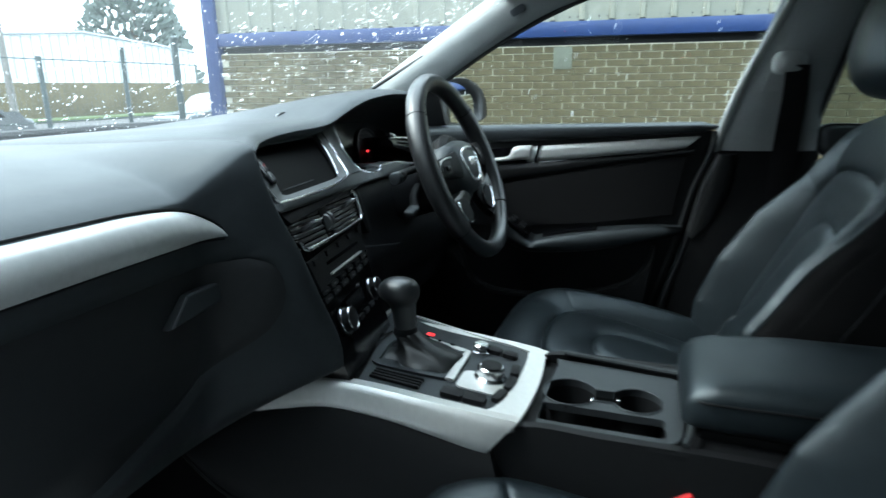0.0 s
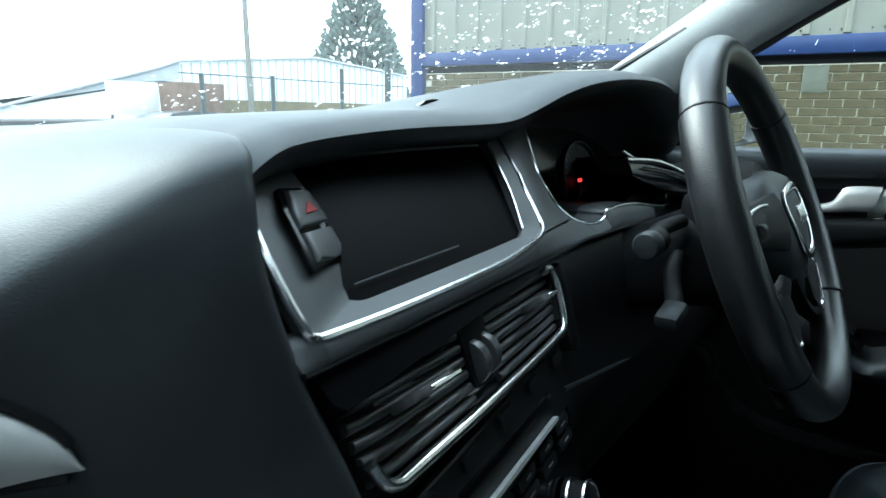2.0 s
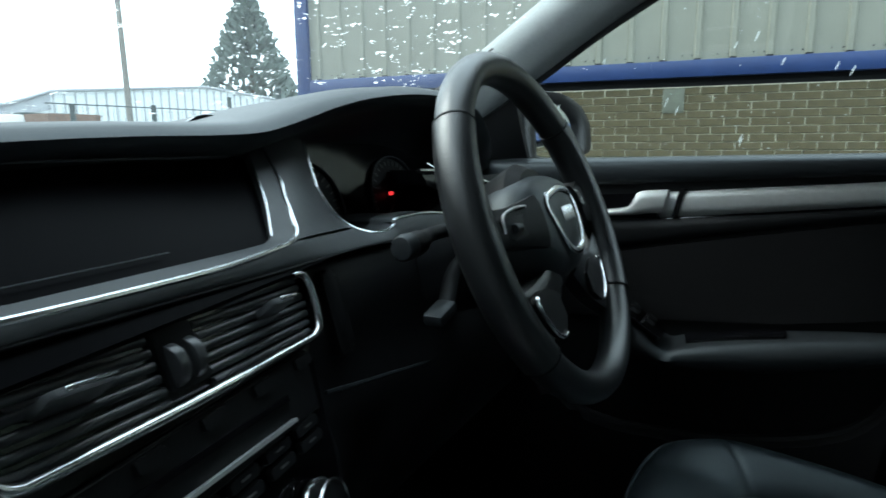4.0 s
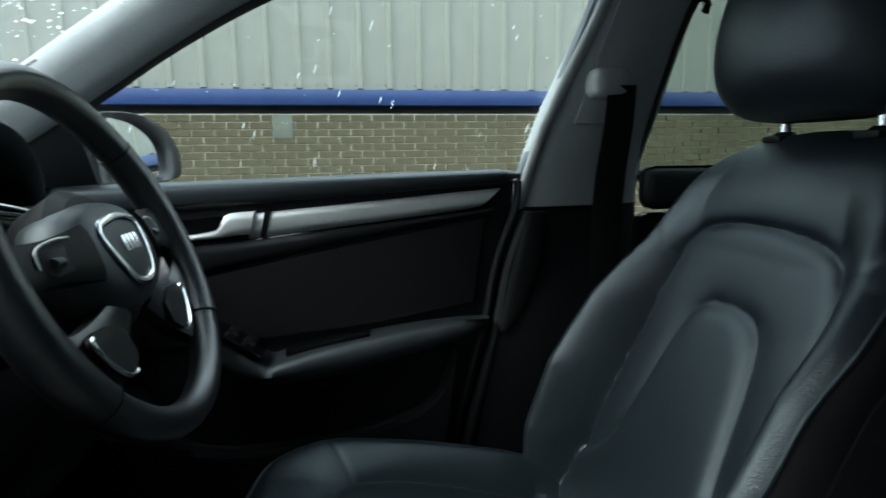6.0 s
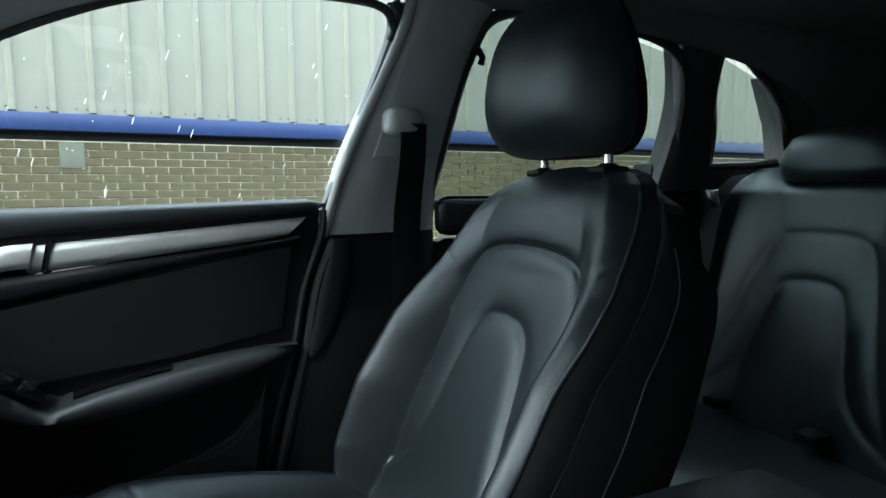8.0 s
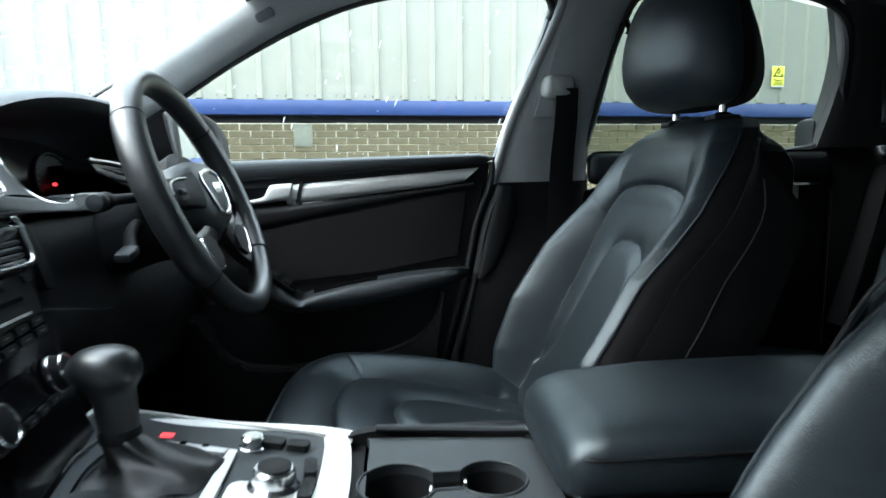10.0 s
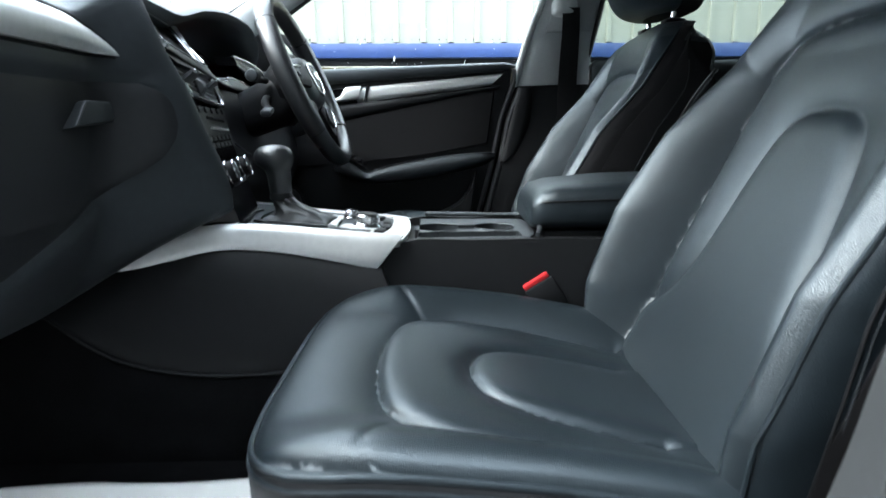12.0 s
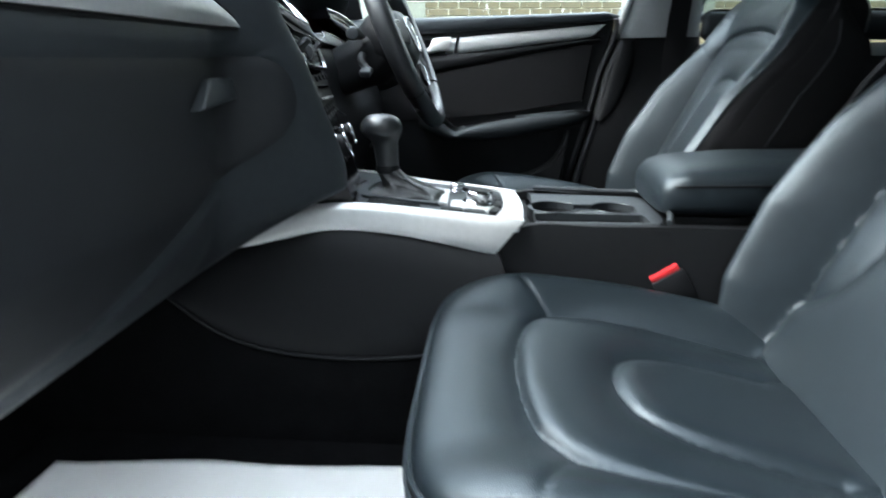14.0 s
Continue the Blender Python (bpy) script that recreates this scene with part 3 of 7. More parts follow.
screen_lo, screen_hi = [(-0.66, 0.0), (-0.64, 0.25), (-0.60, 0.5), (-0.50, 0.735)], [(0.085, 0.0), (0.095, 0.2), (0.12, 0.4), (0.17, 0.575)]
bm = bmesh.new()
rows = []
for f in np.linspace(0, 1, 9):
    row = []
    for (lx, ly), (hx, hy) in list(zip(screen_lo, screen_hi))[::-1]:
        row.append((lerp(lx, hx, f), -lerp(ly, hy, f), lerp(0.955, 1.29 - 0.02 * (hy / 0.575) ** 2, f)))
    row += [(x, -y, z) for x, y, z in row[-2::-1]]
    rows.append(row)
rows_ws = rows
loft(rows, False, False, bm)
ws = structure("windscreen", bm, WETGLASS, "large raked windscreen wet with rain drops", "window")
ws.visible_shadow = False
structure("windscreen_base", tube([Vector(p) + Vector((0.004, 0, 0.026)) for p in rows[0]], 0.008, 8), RUBBER, "black edge along the foot of the windscreen", "trim")
structure("windscreen_seal", tube([Vector(p) + Vector((0.006, 0, -0.004)) for p in [r[-1] for r in rows]], 0.006, 8), RUBBER, "black rubber edge of the windscreen", "trim")

# driver's door frame round the window
fa = [Vector((x, side_y(z) + 0.004, z)) for x, z in [(0.545, 0.955), (0.578, 1.05), (0.634, 1.225), (0.626, 1.268)]]
fb = [Vector((x, side_y(z) - 0.004, z)) for x, z in [(0.590, 0.955), (0.618, 1.05), (0.668, 1.225), (0.67, 1.268)]]
dw = spline(fa, 12), spline(fb, 12)
structure("door_frame", strip(dw[0], dw[1], (0, -0.004, 0), (0, 0.03, 0), 4), FRAME, "grey-blue painted frame of the driver's door window", "frame")
structure("door_frame_seal", tube([p + Vector((0.008, -0.012, 0)) for p in dw[0]], 0.006, 8), RUBBER, "black rubber seal along the door frame", "trim")
ring = spline([(x, side_y(z) - 0.004, z) for x, z in [(-0.21, 1.005), (-0.07, 1.075), (0.05, 1.143), (0.18, 1.204), (0.30, 1.243), (0.45, 1.262), (0.60, 1.262), (0.636, 1.235), (0.632, 1.215)]], 50)
structure("window_seal", tube(ring, 0.007, 8), RUBBER, "black rubber seal round the driver's window", "trim")
for s in (1, -1):
    ring = spline([(x, s * (side_y(z) - 0.003), z) for x, z in REARWIN + REARWIN[:1]], 60)
    structure("window_seal", tube(ring, 0.010, 8), RUBBER, "black rubber seal round the rear window", "trim")
    ring = spline([(x, s * (side_y(z) - 0.003), z) for x, z in QUARTER + QUARTER[:1]], 40)
    structure("window_seal", tube(ring, 0.010, 8), RUBBER, "black rubber seal round the small window", "trim")
    # rear door trim
    rear = thing("rear_door", "closed rear door with black trim panel", "door", "rear doors")
    part("panel", box(0.735, 1.28, 0.69 * s if s > 0 else -0.709, 0.709 if s > 0 else -0.69, 0.34, 0.90, 0.02), HARD, rear)
    part("belt_pad", box(0.74, 1.27, 0.68 * s if s > 0 else -0.708, 0.708 if s > 0 else -0.68, 0.905, 0.975, 0.02, 3), DASH, rear)
    part("trim_strip", box(0.78, 1.2, 0.683 * s if s > 0 else -0.69, 0.69 if s > 0 else -0.683, 0.87, 0.90, 0.003), TRIM, rear, "brushed aluminium strip")

# the seal and painted edge of the open passenger doorway
path = spline([(0.70, -0.60, 1.24), (0.645, -0.645, 1.10), (0.607, -0.685, 0.92), (0.575, -0.700, 0.761), (0.558, -0.700, 0.696), (0.546, -0.700, 0.642), (0.530, -0.700, 0.590), (0.507, -0.700, 0.548), (0.472, -0.700, 0.512), (0.421, -0.700, 0.480), (0.364, -0.700, 0.459), (0.20, -0.700, 0.436), (-0.1, -0.70, 0.40), (-0.4, -0.70, 0.39)], 90)


def along_door(profile, closed=True):
    """A moulding drawn along the doorway: (distance outwards, towards the street) across it."""
    rings = []
    for k, p in enumerate(path):
        t = path[min(k + 1, len(path) - 1)] - path[max(k - 1, 0)]
        out = Vector((-t.z, 0, t.x)).normalized()
        rings.append([p + out * d + Vector((0, -y, 0)) for d, y in profile])
    return loft(rings, closed, closed)


SEAL = mat("grey_rubber_seal", (0.020, 0.022, 0.023), 0.5, 0, 80, 0.15, 0.12, 0, 0.6)
structure("doorway_seal", along_door([(-0.002, -0.03), (0.0, -0.004), (0.005, 0.001), (0.016, 0.003), (0.027, 0.001), (0.032, -0.003), (0.033, -0.03)]), SEAL, "broad grey rubber seal round the open doorway", "trim")
structure("doorway_seal_lip", along_door([(0.0335, -0.03), (0.0345, -0.006), (0.037, -0.002), (0.042, -0.002), (0.048, -0.007), (0.053, -0.014), (0.055, -0.03)]), SEAL, "rolled outer lip of the doorway seal", "trim")
structure("doorway_seal_ridge", along_door([(0.0552, -0.03), (0.0555, -0.013), (0.057, -0.0105), (0.0595, -0.0105), (0.061, -0.013), (0.0615, -0.03)]), SEAL, "thin ridge along the doorway seal", "trim")
SHUT = mat("black_shut_face_paint", (0.006, 0.006, 0.007), 0.45, 0, 20, 0.15, 0, 0, 0.12)
structure("body_side", box(0.50, 1.30, -0.712, -0.66, 0.20, 0.455, 0.01), SHUT, "glossy black body side under the rear door", "wall")
structure("body_side", box(0.655, 0.76, -0.712, -0.66, 0.44, 0.95, 0.01), SHUT, "glossy black body side behind the doorway", "wall")
structure("doorway_frame", along_door([(0.0617, -0.06), (0.062, -0.018), (0.075, -0.016), (0.092, -0.010), (0.098, 0.004), (0.106, 0.010), (0.125, 0.014), (0.150, 0.016), (0.150, -0.03)]), SHUT, "glossy black painted edge of the doorway", "frame", 50)

# ---------------------------------------------------------------- dashboard
def stack_x(y, z):
    """The face of the centre stack: turned a little to the driver and leaning back."""
    return -0.013 - 0.177 * (y + 0.153) - 0.342 * (z - 0.921)


def on_stack(y, z, out=0.0):
    n = Vector((1, 0.177, 0.342)).normalized()
    return Vector((stack_x(y, z), y, z)) + n * out


STACK = axes(on_stack(0, 0.85), (-0.177, 1, 0), (-0.342, 0, 1))       # x across, y up, z out of the face


def stack_m(y, z, out=0.0):
    m = STACK.copy()
    m.translation = on_stack(y, z, out)
    return m


FASCIA = mat("grey_metallic_fascia", (0.075, 0.080, 0.084), 0.45, 0.25, 120, 0.06, 0.05)
dash = thing("dashboard", "black soft-touch dashboard with brushed aluminium trim", "dashboard")
PASS = [(-0.66, 0.968), (-0.50, 0.984), (-0.35, 0.988), (-0.22, 0.983), (-0.135, 0.971), (-0.088, 0.957), (-0.064, 0.944), (-0.056, 0.934), (-0.053, 0.915), (-0.051, 0.898), (-0.049, 0.886), (-0.049, 0.868), (-0.050, 0.855), (-0.050, 0.835), (-0.052, 0.79), (-0.060, 0.72), (-0.085, 0.65), (-0.15, 0.59), (-0.28, 0.55)]
FLANK = [(-0.66, 0.968), (-0.50, 0.980), (-0.35, 0.985), (-0.22, 0.990), (-0.12, 0.995), (-0.062, 0.995), (-0.040, 0.990), (-0.030, 0.977), (-0.020, 0.955), (-0.011, 0.932), (-0.002, 0.906), (0.006, 0.885), (0.016, 0.862), (0.034, 0.805), (0.050, 0.750), (0.054, 0.716), (0.043, 0.698), (-0.040, 0.668), (-0.15, 0.622)]
EDGE = [(0.52, -0.125), (0.60, -0.128), (0.66, -0.132), (0.70, -0.134), (0.75, -0.138), (0.80, -0.148), (0.88, -0.160), (0.92, -0.170), (0.96, -0.170), (0.985, -0.162), (1.01, -0.150)]
LIDEND = [(0.55, -0.66), (0.60, -0.60), (0.64, -0.50), (0.66, -0.43), (0.68, -0.37), (0.70, -0.32), (0.72, -0.28), (0.74, -0.25), (0.76, -0.226), (0.78, -0.207), (0.80, -0.194), (0.82, -0.186), (0.84, -0.184), (0.852, -0.187), (0.860, -0.194), (0.8665, -0.208)]


def lid_depth(y, z):
    """How far a place of the pad lies inside the glovebox lid, in metres; below nought it is outside."""
    return min(0.870 - z, interp(z, LIDEND) - y)


ROWS_Y = list(np.linspace(-0.735, -0.30, 24)) + list(np.linspace(-0.296, -0.168, 44))
rings = []
for y in ROWS_Y:
    f = smoothstep(-0.27, -0.165, y)
    pts = [(lerp(a[0], b[0], f), lerp(a[1], b[1], f)) for a, b in zip(PASS, FLANK)]
    g = smoothstep(-0.30, -0.168, y)
    ring = []
    for p in spline([(x, y + g * (interp(z, EDGE) + 0.168), z) for x, z in pts], 150):
        d = lid_depth(p.y, p.z)
        ring.append((p.x - 0.009 * smoothstep(-0.012, 0.020, d), p.y, p.z))
    rings.append(ring)
last = rings[-1]
rings.append([(x - 0.004, y + 0.004, z) for x, y, z in last])
rings.append([(x - 0.014, y + 0.006, z - 0.001) for x, y, z in last])
rings.append([(x - 0.05, y + 0.004, z - 0.002) for x, y, z in last])
part("dash_pad", loft(rings, False, False), DASH, dash, "soft black grained pad before the passenger", 60)


def pad_x(y, z):
    """The pad's face at this place, as if it had no recess."""
    f = smoothstep(-0.27, -0.165, y)
    pts = sorted((lerp(a[1], b[1], f), lerp(a[0], b[0], f)) for a, b in list(zip(PASS, FLANK))[5:])
    return interp(z, pts)


LIDMAT = mat("glovebox_plastic", (0.012, 0.013, 0.0145), 0.5, 0, 90, 0.14, 0.08, 1300, 0.35)
rows = []
for k in range(44):
    z = 0.8665 - 0.30 * (k / 43) ** 1.05
    end = interp(z, LIDEND) - 0.004
    row = []
    for i in range(60):
        y = lerp(-0.735, end, i / 59)
        e = max(smoothstep(0.012, 0.0, end - y), smoothstep(0.010, 0.0, 0.8665 - z))
        row.append((pad_x(y, z) - 0.002 - 0.004 * e, y, z))
    rows.append(row)
grid_mesh("glovebox_lid", np.array(rows), LIDMAT, dash, "hard black glovebox lid set back under the pad")

LIP = [(-0.170, -0.034, 0.980), (-0.150, -0.040, 0.991), (-0.12, -0.055, 0.996), (-0.06, -0.074, 0.999), (0.0, -0.082, 1.001), (0.07, -0.088, 1.002), (0.12, -0.091, 1.005), (0.17, -0.094, 1.016), (0.22, -0.095, 1.029), (0.28, -0.095, 1.040), (0.35, -0.091, 1.047), (0.42, -0.089, 1.048), (0.465, -0.086, 1.044), (0.50, -0.084, 1.034), (0.53, -0.085, 1.015), (0.555, -0.09, 0.992), (0.60, -0.11, 0.970), (0.66, -0.14, 0.958), (0.735, -0.17, 0.952)]
rings = []
for y, x, z in [tuple(p) for p in spline(LIP, 70)]:
    back = 0.984 + 0.35 * max(z - 0.99, -0.03)
    ring = [(-0.66, y, 0.970), (-0.5, y, lerp(0.985, back, 0.6)), (-0.36, y, lerp(back, z, 0.35)), (-0.24, y, lerp(back, z, 0.8) + 0.002), (-0.15, y, z + 0.004), (x - 0.02, y, z + 0.0035), (x - 0.006, y, z), (x, y, z - 0.006), (x - 0.003, y, z - 0.013), (x - 0.02, y, z - 0.021), (x - 0.055, y, z - 0.030), (x - 0.10, y, z - 0.048), (x - 0.125, y, z - 0.11)]
    rings.append(ring)
part("instrument_hood", loft(rings, False, False), DASH, dash, "soft black hood over screen and dials", 55)

# passenger trim: a blade of aluminium with a pointed end
top = spline([(-0.054, -0.735, 0.938), (-0.053, -0.5, 0.940), (-0.052, -0.389, 0.939), (-0.050, -0.338, 0.938), (-0.047, -0.288, 0.934), (-0.043, -0.260, 0.927), (-0.037, -0.242, 0.916), (-0.033, -0.232, 0.906), (-0.030, -0.2285, 0.8975)], 44)
low = spline([(-0.049, -0.735, 0.895), (-0.047, -0.5, 0.896), (-0.045, -0.389, 0.8965), (-0.044, -0.338, 0.8965), (-0.042, -0.288, 0.8965), (-0.039, -0.258, 0.8965), (-0.034, -0.238, 0.8965), (-0.028, -0.2280, 0.8962)], 44)
rings = []
for p, q in zip(top, low):
    k = min(1.0, (p - q).length / 0.035)
    front = []
    for i in range(15):
        u = i / 14
        y, z = lerp(p.y, q.y, u), lerp(p.z, q.z, u)
        front.append(Vector((pad_x(y, z) + 0.0015 + 0.015 * k * (1 - (1 - u) ** 2.6) - 0.009 * k * u ** 3, y, z)))
    rings.append(front + [front[-1] + Vector((-0.03, 0, 0)), front[0] + Vector((-0.03, 0, 0))])
part("trim_strip", loft(rings), TRIM, dash, "brushed aluminium blade")
part("trim_groove", tube([Vector((pad_x(p.y, p.z - 0.002) + 0.001, p.y, p.z - 0.002)) for p in low[:-3]], 0.0020, 6), HARD, dash)
part("trim_groove", tube([Vector((pad_x(p.y, p.z + 0.002) + 0.0005, p.y, p.z + 0.002)) for p in top[:-3]], 0.0020, 6), HARD, dash)

# glovebox lid line and handle
HM = axes((-0.0575, -0.285, 0.831), (0.03, 1, 0.0), (-0.12, 0, 1))
grip = part("handle", slab([(-0.034, -0.017), (0.044, -0.011), (0.049, -0.005), (0.054, 0.009), (0.051, 0.0125), (0.004, 0.0125), (-0.004, 0.011)], 0.018, 0.004, 3, HM), DASH, dash, "dark grey slanted glovebox handle")
part("handle_edge", tube([HM @ Vector((-0.031, -0.0155, 0.0170)), HM @ Vector((-0.005, 0.0095, 0.0170))], 0.0016, 6), FASCIA, grip, "satin slanted end of the handle")

# centre stack
zs = np.linspace(0.912, 0.64, 16)
left = [on_stack(interp(z, EDGE) + 0.002, z, -0.004) for z in zs]
right = [on_stack(interp(z, [(0.64, 0.075), (0.75, 0.078), (0.85, 0.092), (0.90, 0.115), (0.94, 0.12)]), z, -0.004) for z in zs]
stack = part("radio_surround", strip(left, right, (0, 0, 0), (-0.08, 0, -0.02), 6), GLOSS, dash, "gloss black centre stack")
# screen in its leaning recess, with a grey bezel and a chrome line
SCR_N = Vector((0.715, 0.136, 0.686)).normalized()
CH_L = [(-0.072, -0.150, 0.986), (-0.0453, -0.1542, 0.9582), (-0.0348, -0.1561, 0.9478), (-0.0214, -0.1572, 0.9339), (-0.0122, -0.1568, 0.9243)]
CH_B = [(-0.0105, -0.1540, 0.9218), (-0.0109, -0.1453, 0.9207), (-0.019, -0.0863, 0.9175), (-0.0345, 0.0118, 0.9142), (-0.0466, 0.0716, 0.915), (-0.0533, 0.098, 0.9168)]
CH_R = [(-0.0610, 0.1130, 0.9215), (-0.0765, 0.1235, 0.9360), (-0.0905, 0.1325, 0.9480), (-0.1021, 0.1410, 0.9590), (-0.134, 0.150, 0.992)]
SC_L = [(-0.0860, -0.1080, 0.982), (-0.0700, -0.1060, 0.9660), (-0.0565, -0.1070, 0.9524), (-0.0430, -0.1123, 0.9390), (-0.0340, -0.1185, 0.9300)]
SC_B = [(-0.0290, -0.1195, 0.9245), (-0.0275, -0.1120, 0.9229), (-0.0306, -0.0928, 0.9221), (-0.0395, -0.0379, 0.9206), (-0.0526, 0.0407, 0.9186), (-0.0575, 0.0750, 0.9185)]
SC_R = [(-0.0630, 0.0880, 0.9215), (-0.0780, 0.1010, 0.9370), (-0.0930, 0.1120, 0.9515), (-0.1210, 0.1270, 0.9790)]
edge_a = list(spline(CH_L, 14)) + list(spline(CH_B, 20)) + list(spline(CH_R, 10))
edge_b = list(spline(SC_L, 14)) + list(spline(SC_B, 20)) + list(spline(SC_R, 10))
part("screen_bezel", strip(edge_a, edge_b, (0.0, 0, 0.0), tuple(-SCR_N * 0.006), 4), FASCIA, dash, "metallic grey bezel round the screen", 50)
# chrome thread draws the highlight on the bezel's inner right edge
part("inner_highlight", tube(spline(SC_R, 20), 0.0011, 6), CHROME, dash, "thin highlight drawn along the screen's edge")
part("chrome_frame", tube(spline(CH_L + CH_B + CH_R, 90), 0.0021, 8), CHROME, dash, "chrome line round the screen")
SCR_M = axes((0, 0, 0), (-0.1866, 0.9824, 0.0), (-0.69, -0.13, 0.71))
SCR_M.translation = Vector((-0.0395, -0.0379, 0.9206)) - SCR_N * 0.0025
part("display", slab([(x + 0.026, y + 0.028) for x, y in rounded(0.300, 0.120, 0.004)], 0.006, 0.001, 1, SCR_M @ Matrix.Translation((0, 0, -0.006))), mat("switched_off_screen", (0.003, 0.003, 0.004), 0.35, 0, 30, 0.1, 0, 0, 0.02), dash, "dark switched-off screen")
part("display_edge", tube([(-0.073, -0.128, 0.9825), (-0.106, 0.090, 0.980)], 0.0009, 6), FASCIA, dash)
part("display_edge", tube([Vector((-0.0330, -0.112, 0.9290)), Vector((-0.0500, -0.010, 0.9270))], 0.0005, 6), FASCIA, dash)

# grey fascia under screen and dials
DIAL_L = [(-0.140, 0.216, 0.992), (-0.120, 0.204, 0.960), (-0.108, 0.200, 0.943), (-0.096, 0.206, 0.923), (-0.087, 0.222, 0.909)]
DIAL_B = [(-0.0800, 0.243, 0.902), (-0.0775, 0.264, 0.9010), (-0.078, 0.278, 0.9045), (-0.079, 0.287, 0.9105), (-0.0805, 0.3525, 0.9095), (-0.078, 0.42, 0.900)]
DIAL_R = [(-0.076, 0.455, 0.896), (-0.080, 0.483, 0.902), (-0.100, 0.468, 0.935), (-0.119, 0.42, 0.962)]
part("dial_pillar", strip(spline([CH_R[4], CH_R[3], CH_R[2], CH_R[1], CH_R[0], CH_B[5]], 16), spline(DIAL_L, 16), (0.002, 0, 0.002), (-0.02, 0, -0.01), 5), FASCIA, dash, "metallic grey pillar between screen and dials", 60)
band_top = spline([(-0.0180, -0.166, 0.9226)] + CH_B + DIAL_L[4:] + DIAL_B, 54)
LOWLINE = [(-0.18, 0.9115), (-0.165, 0.911), (-0.16, 0.9105), (-0.08, 0.906), (0.02, 0.9015), (0.064, 0.899), (0.135, 0.8965), (0.22, 0.8935), (0.26, 0.8915), (0.33, 0.889), (0.42, 0.884)]


def fascia(y, z):
    return on_stack(y, z, 0.003) if y < 0.2 else Vector((stack_x(0.2, z) - 0.05 * (y - 0.2), y, z))


part("fascia", strip(band_top, [fascia(p.y, interp(p.y, LOWLINE)) for p in band_top], (0.002, 0, 0), (-0.03, 0, 0), 6), FASCIA, dash, "metallic grey fascia band", 60)
part("fascia_edge", tube([fascia(p.y, interp(p.y, LOWLINE)) for p in band_top], 0.0016, 6), HARD, dash)
# dials in their recess
line = spline(DIAL_L + DIAL_B + DIAL_R, 90)
part("dial_frame", tube(line, 0.0020, 8), CHROME, dash, "chrome line round the dials")
part("dial_recess", strip([p + Vector((-0.001, 0, 0)) for p in line[::3]], [Vector((-0.185, lerp(p.y, 0.32, 0.03), p.z - 0.006)) for p in line[::3]], (0, 0, 0), (0, 0.0, -0.004), 4), HARD, dash)
DIALM = axes((-0.176, 0.0, 0.914), (0, 1, 0), (-0.25, 0, 1))
DIALMARK = mat("dim_grey_dial_print", (0.13, 0.13, 0.13), 0.6)
part("dial_back", slab([(x + 0.335, y + 0.03) for x, y in rounded(0.42, 0.15, 0.03)], 0.008, 0, 1, DIALM @ Matrix.Translation((0, 0, -0.009))), GLOSS, dash)
for cy in (0.262, 0.436):
    dm = DIALM @ Matrix.Translation((cy, 0, 0))
    dial = part("dial", lathe([(0.0565, 0.0), (0.0575, 0.004), (0.0555, 0.005), (0.054, 0.001), (0.01, 0.001)], 40, dm), HARD, dash, "round dark dial")
    part("dial_ring", tube([dm @ Vector((0.0565 * math.cos(a), 0.0565 * math.sin(a), 0.005)) for a in np.linspace(0, 6.2832, 48, endpoint=False)], 0.0009, 6, closed=True), FASCIA, dial)
    for k in range(25):
        a = radians(225 - 270 * k / 24)
        part("tick", box(-0.0006, 0.0006, -0.0028, 0.0028, 0, 0.0008, m=dm @ Matrix.Translation((0.048 * math.cos(a), 0.048 * math.sin(a), 0.002)) @ Matrix.Rotation(a - math.pi / 2, 4, "Z")), DIALMARK, dial)
    part("needle", box(-0.0008, 0.0008, -0.006, 0.036, 0.003, 0.0045, 0.0005, 1, m=dm @ Matrix.Rotation(radians(125), 4, "Z")), DIALMARK, dial)
    part("needle_cap", lathe([(0.009, 0.0), (0.009, 0.006), (0.007, 0.0075)], 20, dm), DASH, dial)
GLOWRED = bpy.data.materials.new("red_warning_lamp")
GLOWRED.use_nodes = True
e = GLOWRED.node_tree.nodes["Principled BSDF"]
e.inputs["Base Color"].default_value, e.inputs["Emission Color"].default_value, e.inputs["Emission Strength"].default_value = (0.6, 0.02, 0.02, 1), (1.0, 0.04, 0.05, 1), 1.1
part("warning_lamp", box(-0.0015, 0.0015, -0.0042, 0.0042, -0.0024, 0.0024, 0.001, 1, m=Matrix.Translation((-0.170, 0.417, 0.923))), GLOWRED, dash, "small lit red warning lamp")

# hazard and passenger-airbag buttons on the bezel
BTN_N = Vector((0.658, 0.445, 0.608)).normalized()
BTN = axes((-0.0565, -0.1235, 0.9513), Vector((0, 1, 0)) - BTN_N * BTN_N.y, Vector((0, 0, 1)) - BTN_N * BTN_N.z)


def on_bezel(points):
    inv = BTN.inverted()
    return [tuple((inv @ (Vector(p) + Vector((-0.0085, 0.0125, -0.0007)))).xy) for p in points]


HAZ = on_bezel([(-0.0549, -0.1428, 0.9667), (-0.0640, -0.1260, 0.9650), (-0.0666, -0.1221, 0.9630), (-0.0617, -0.1193, 0.957), (-0.0552, -0.1184, 0.9494), (-0.037, -0.1498, 0.9525), (-0.0448, -0.1479, 0.9596)])
LOWB = on_bezel([(-0.0361, -0.1497, 0.9515), (-0.0535, -0.1193, 0.9482), (-0.045, -0.1201, 0.9395), (-0.0393, -0.1252, 0.9371), (-0.034, -0.1339, 0.9378), (-0.0259, -0.1502, 0.9409)])
MARK = on_bezel([(-0.0552, -0.1324, 0.9596), (-0.0547, -0.1269, 0.955), (-0.0464, -0.1408, 0.9561)])
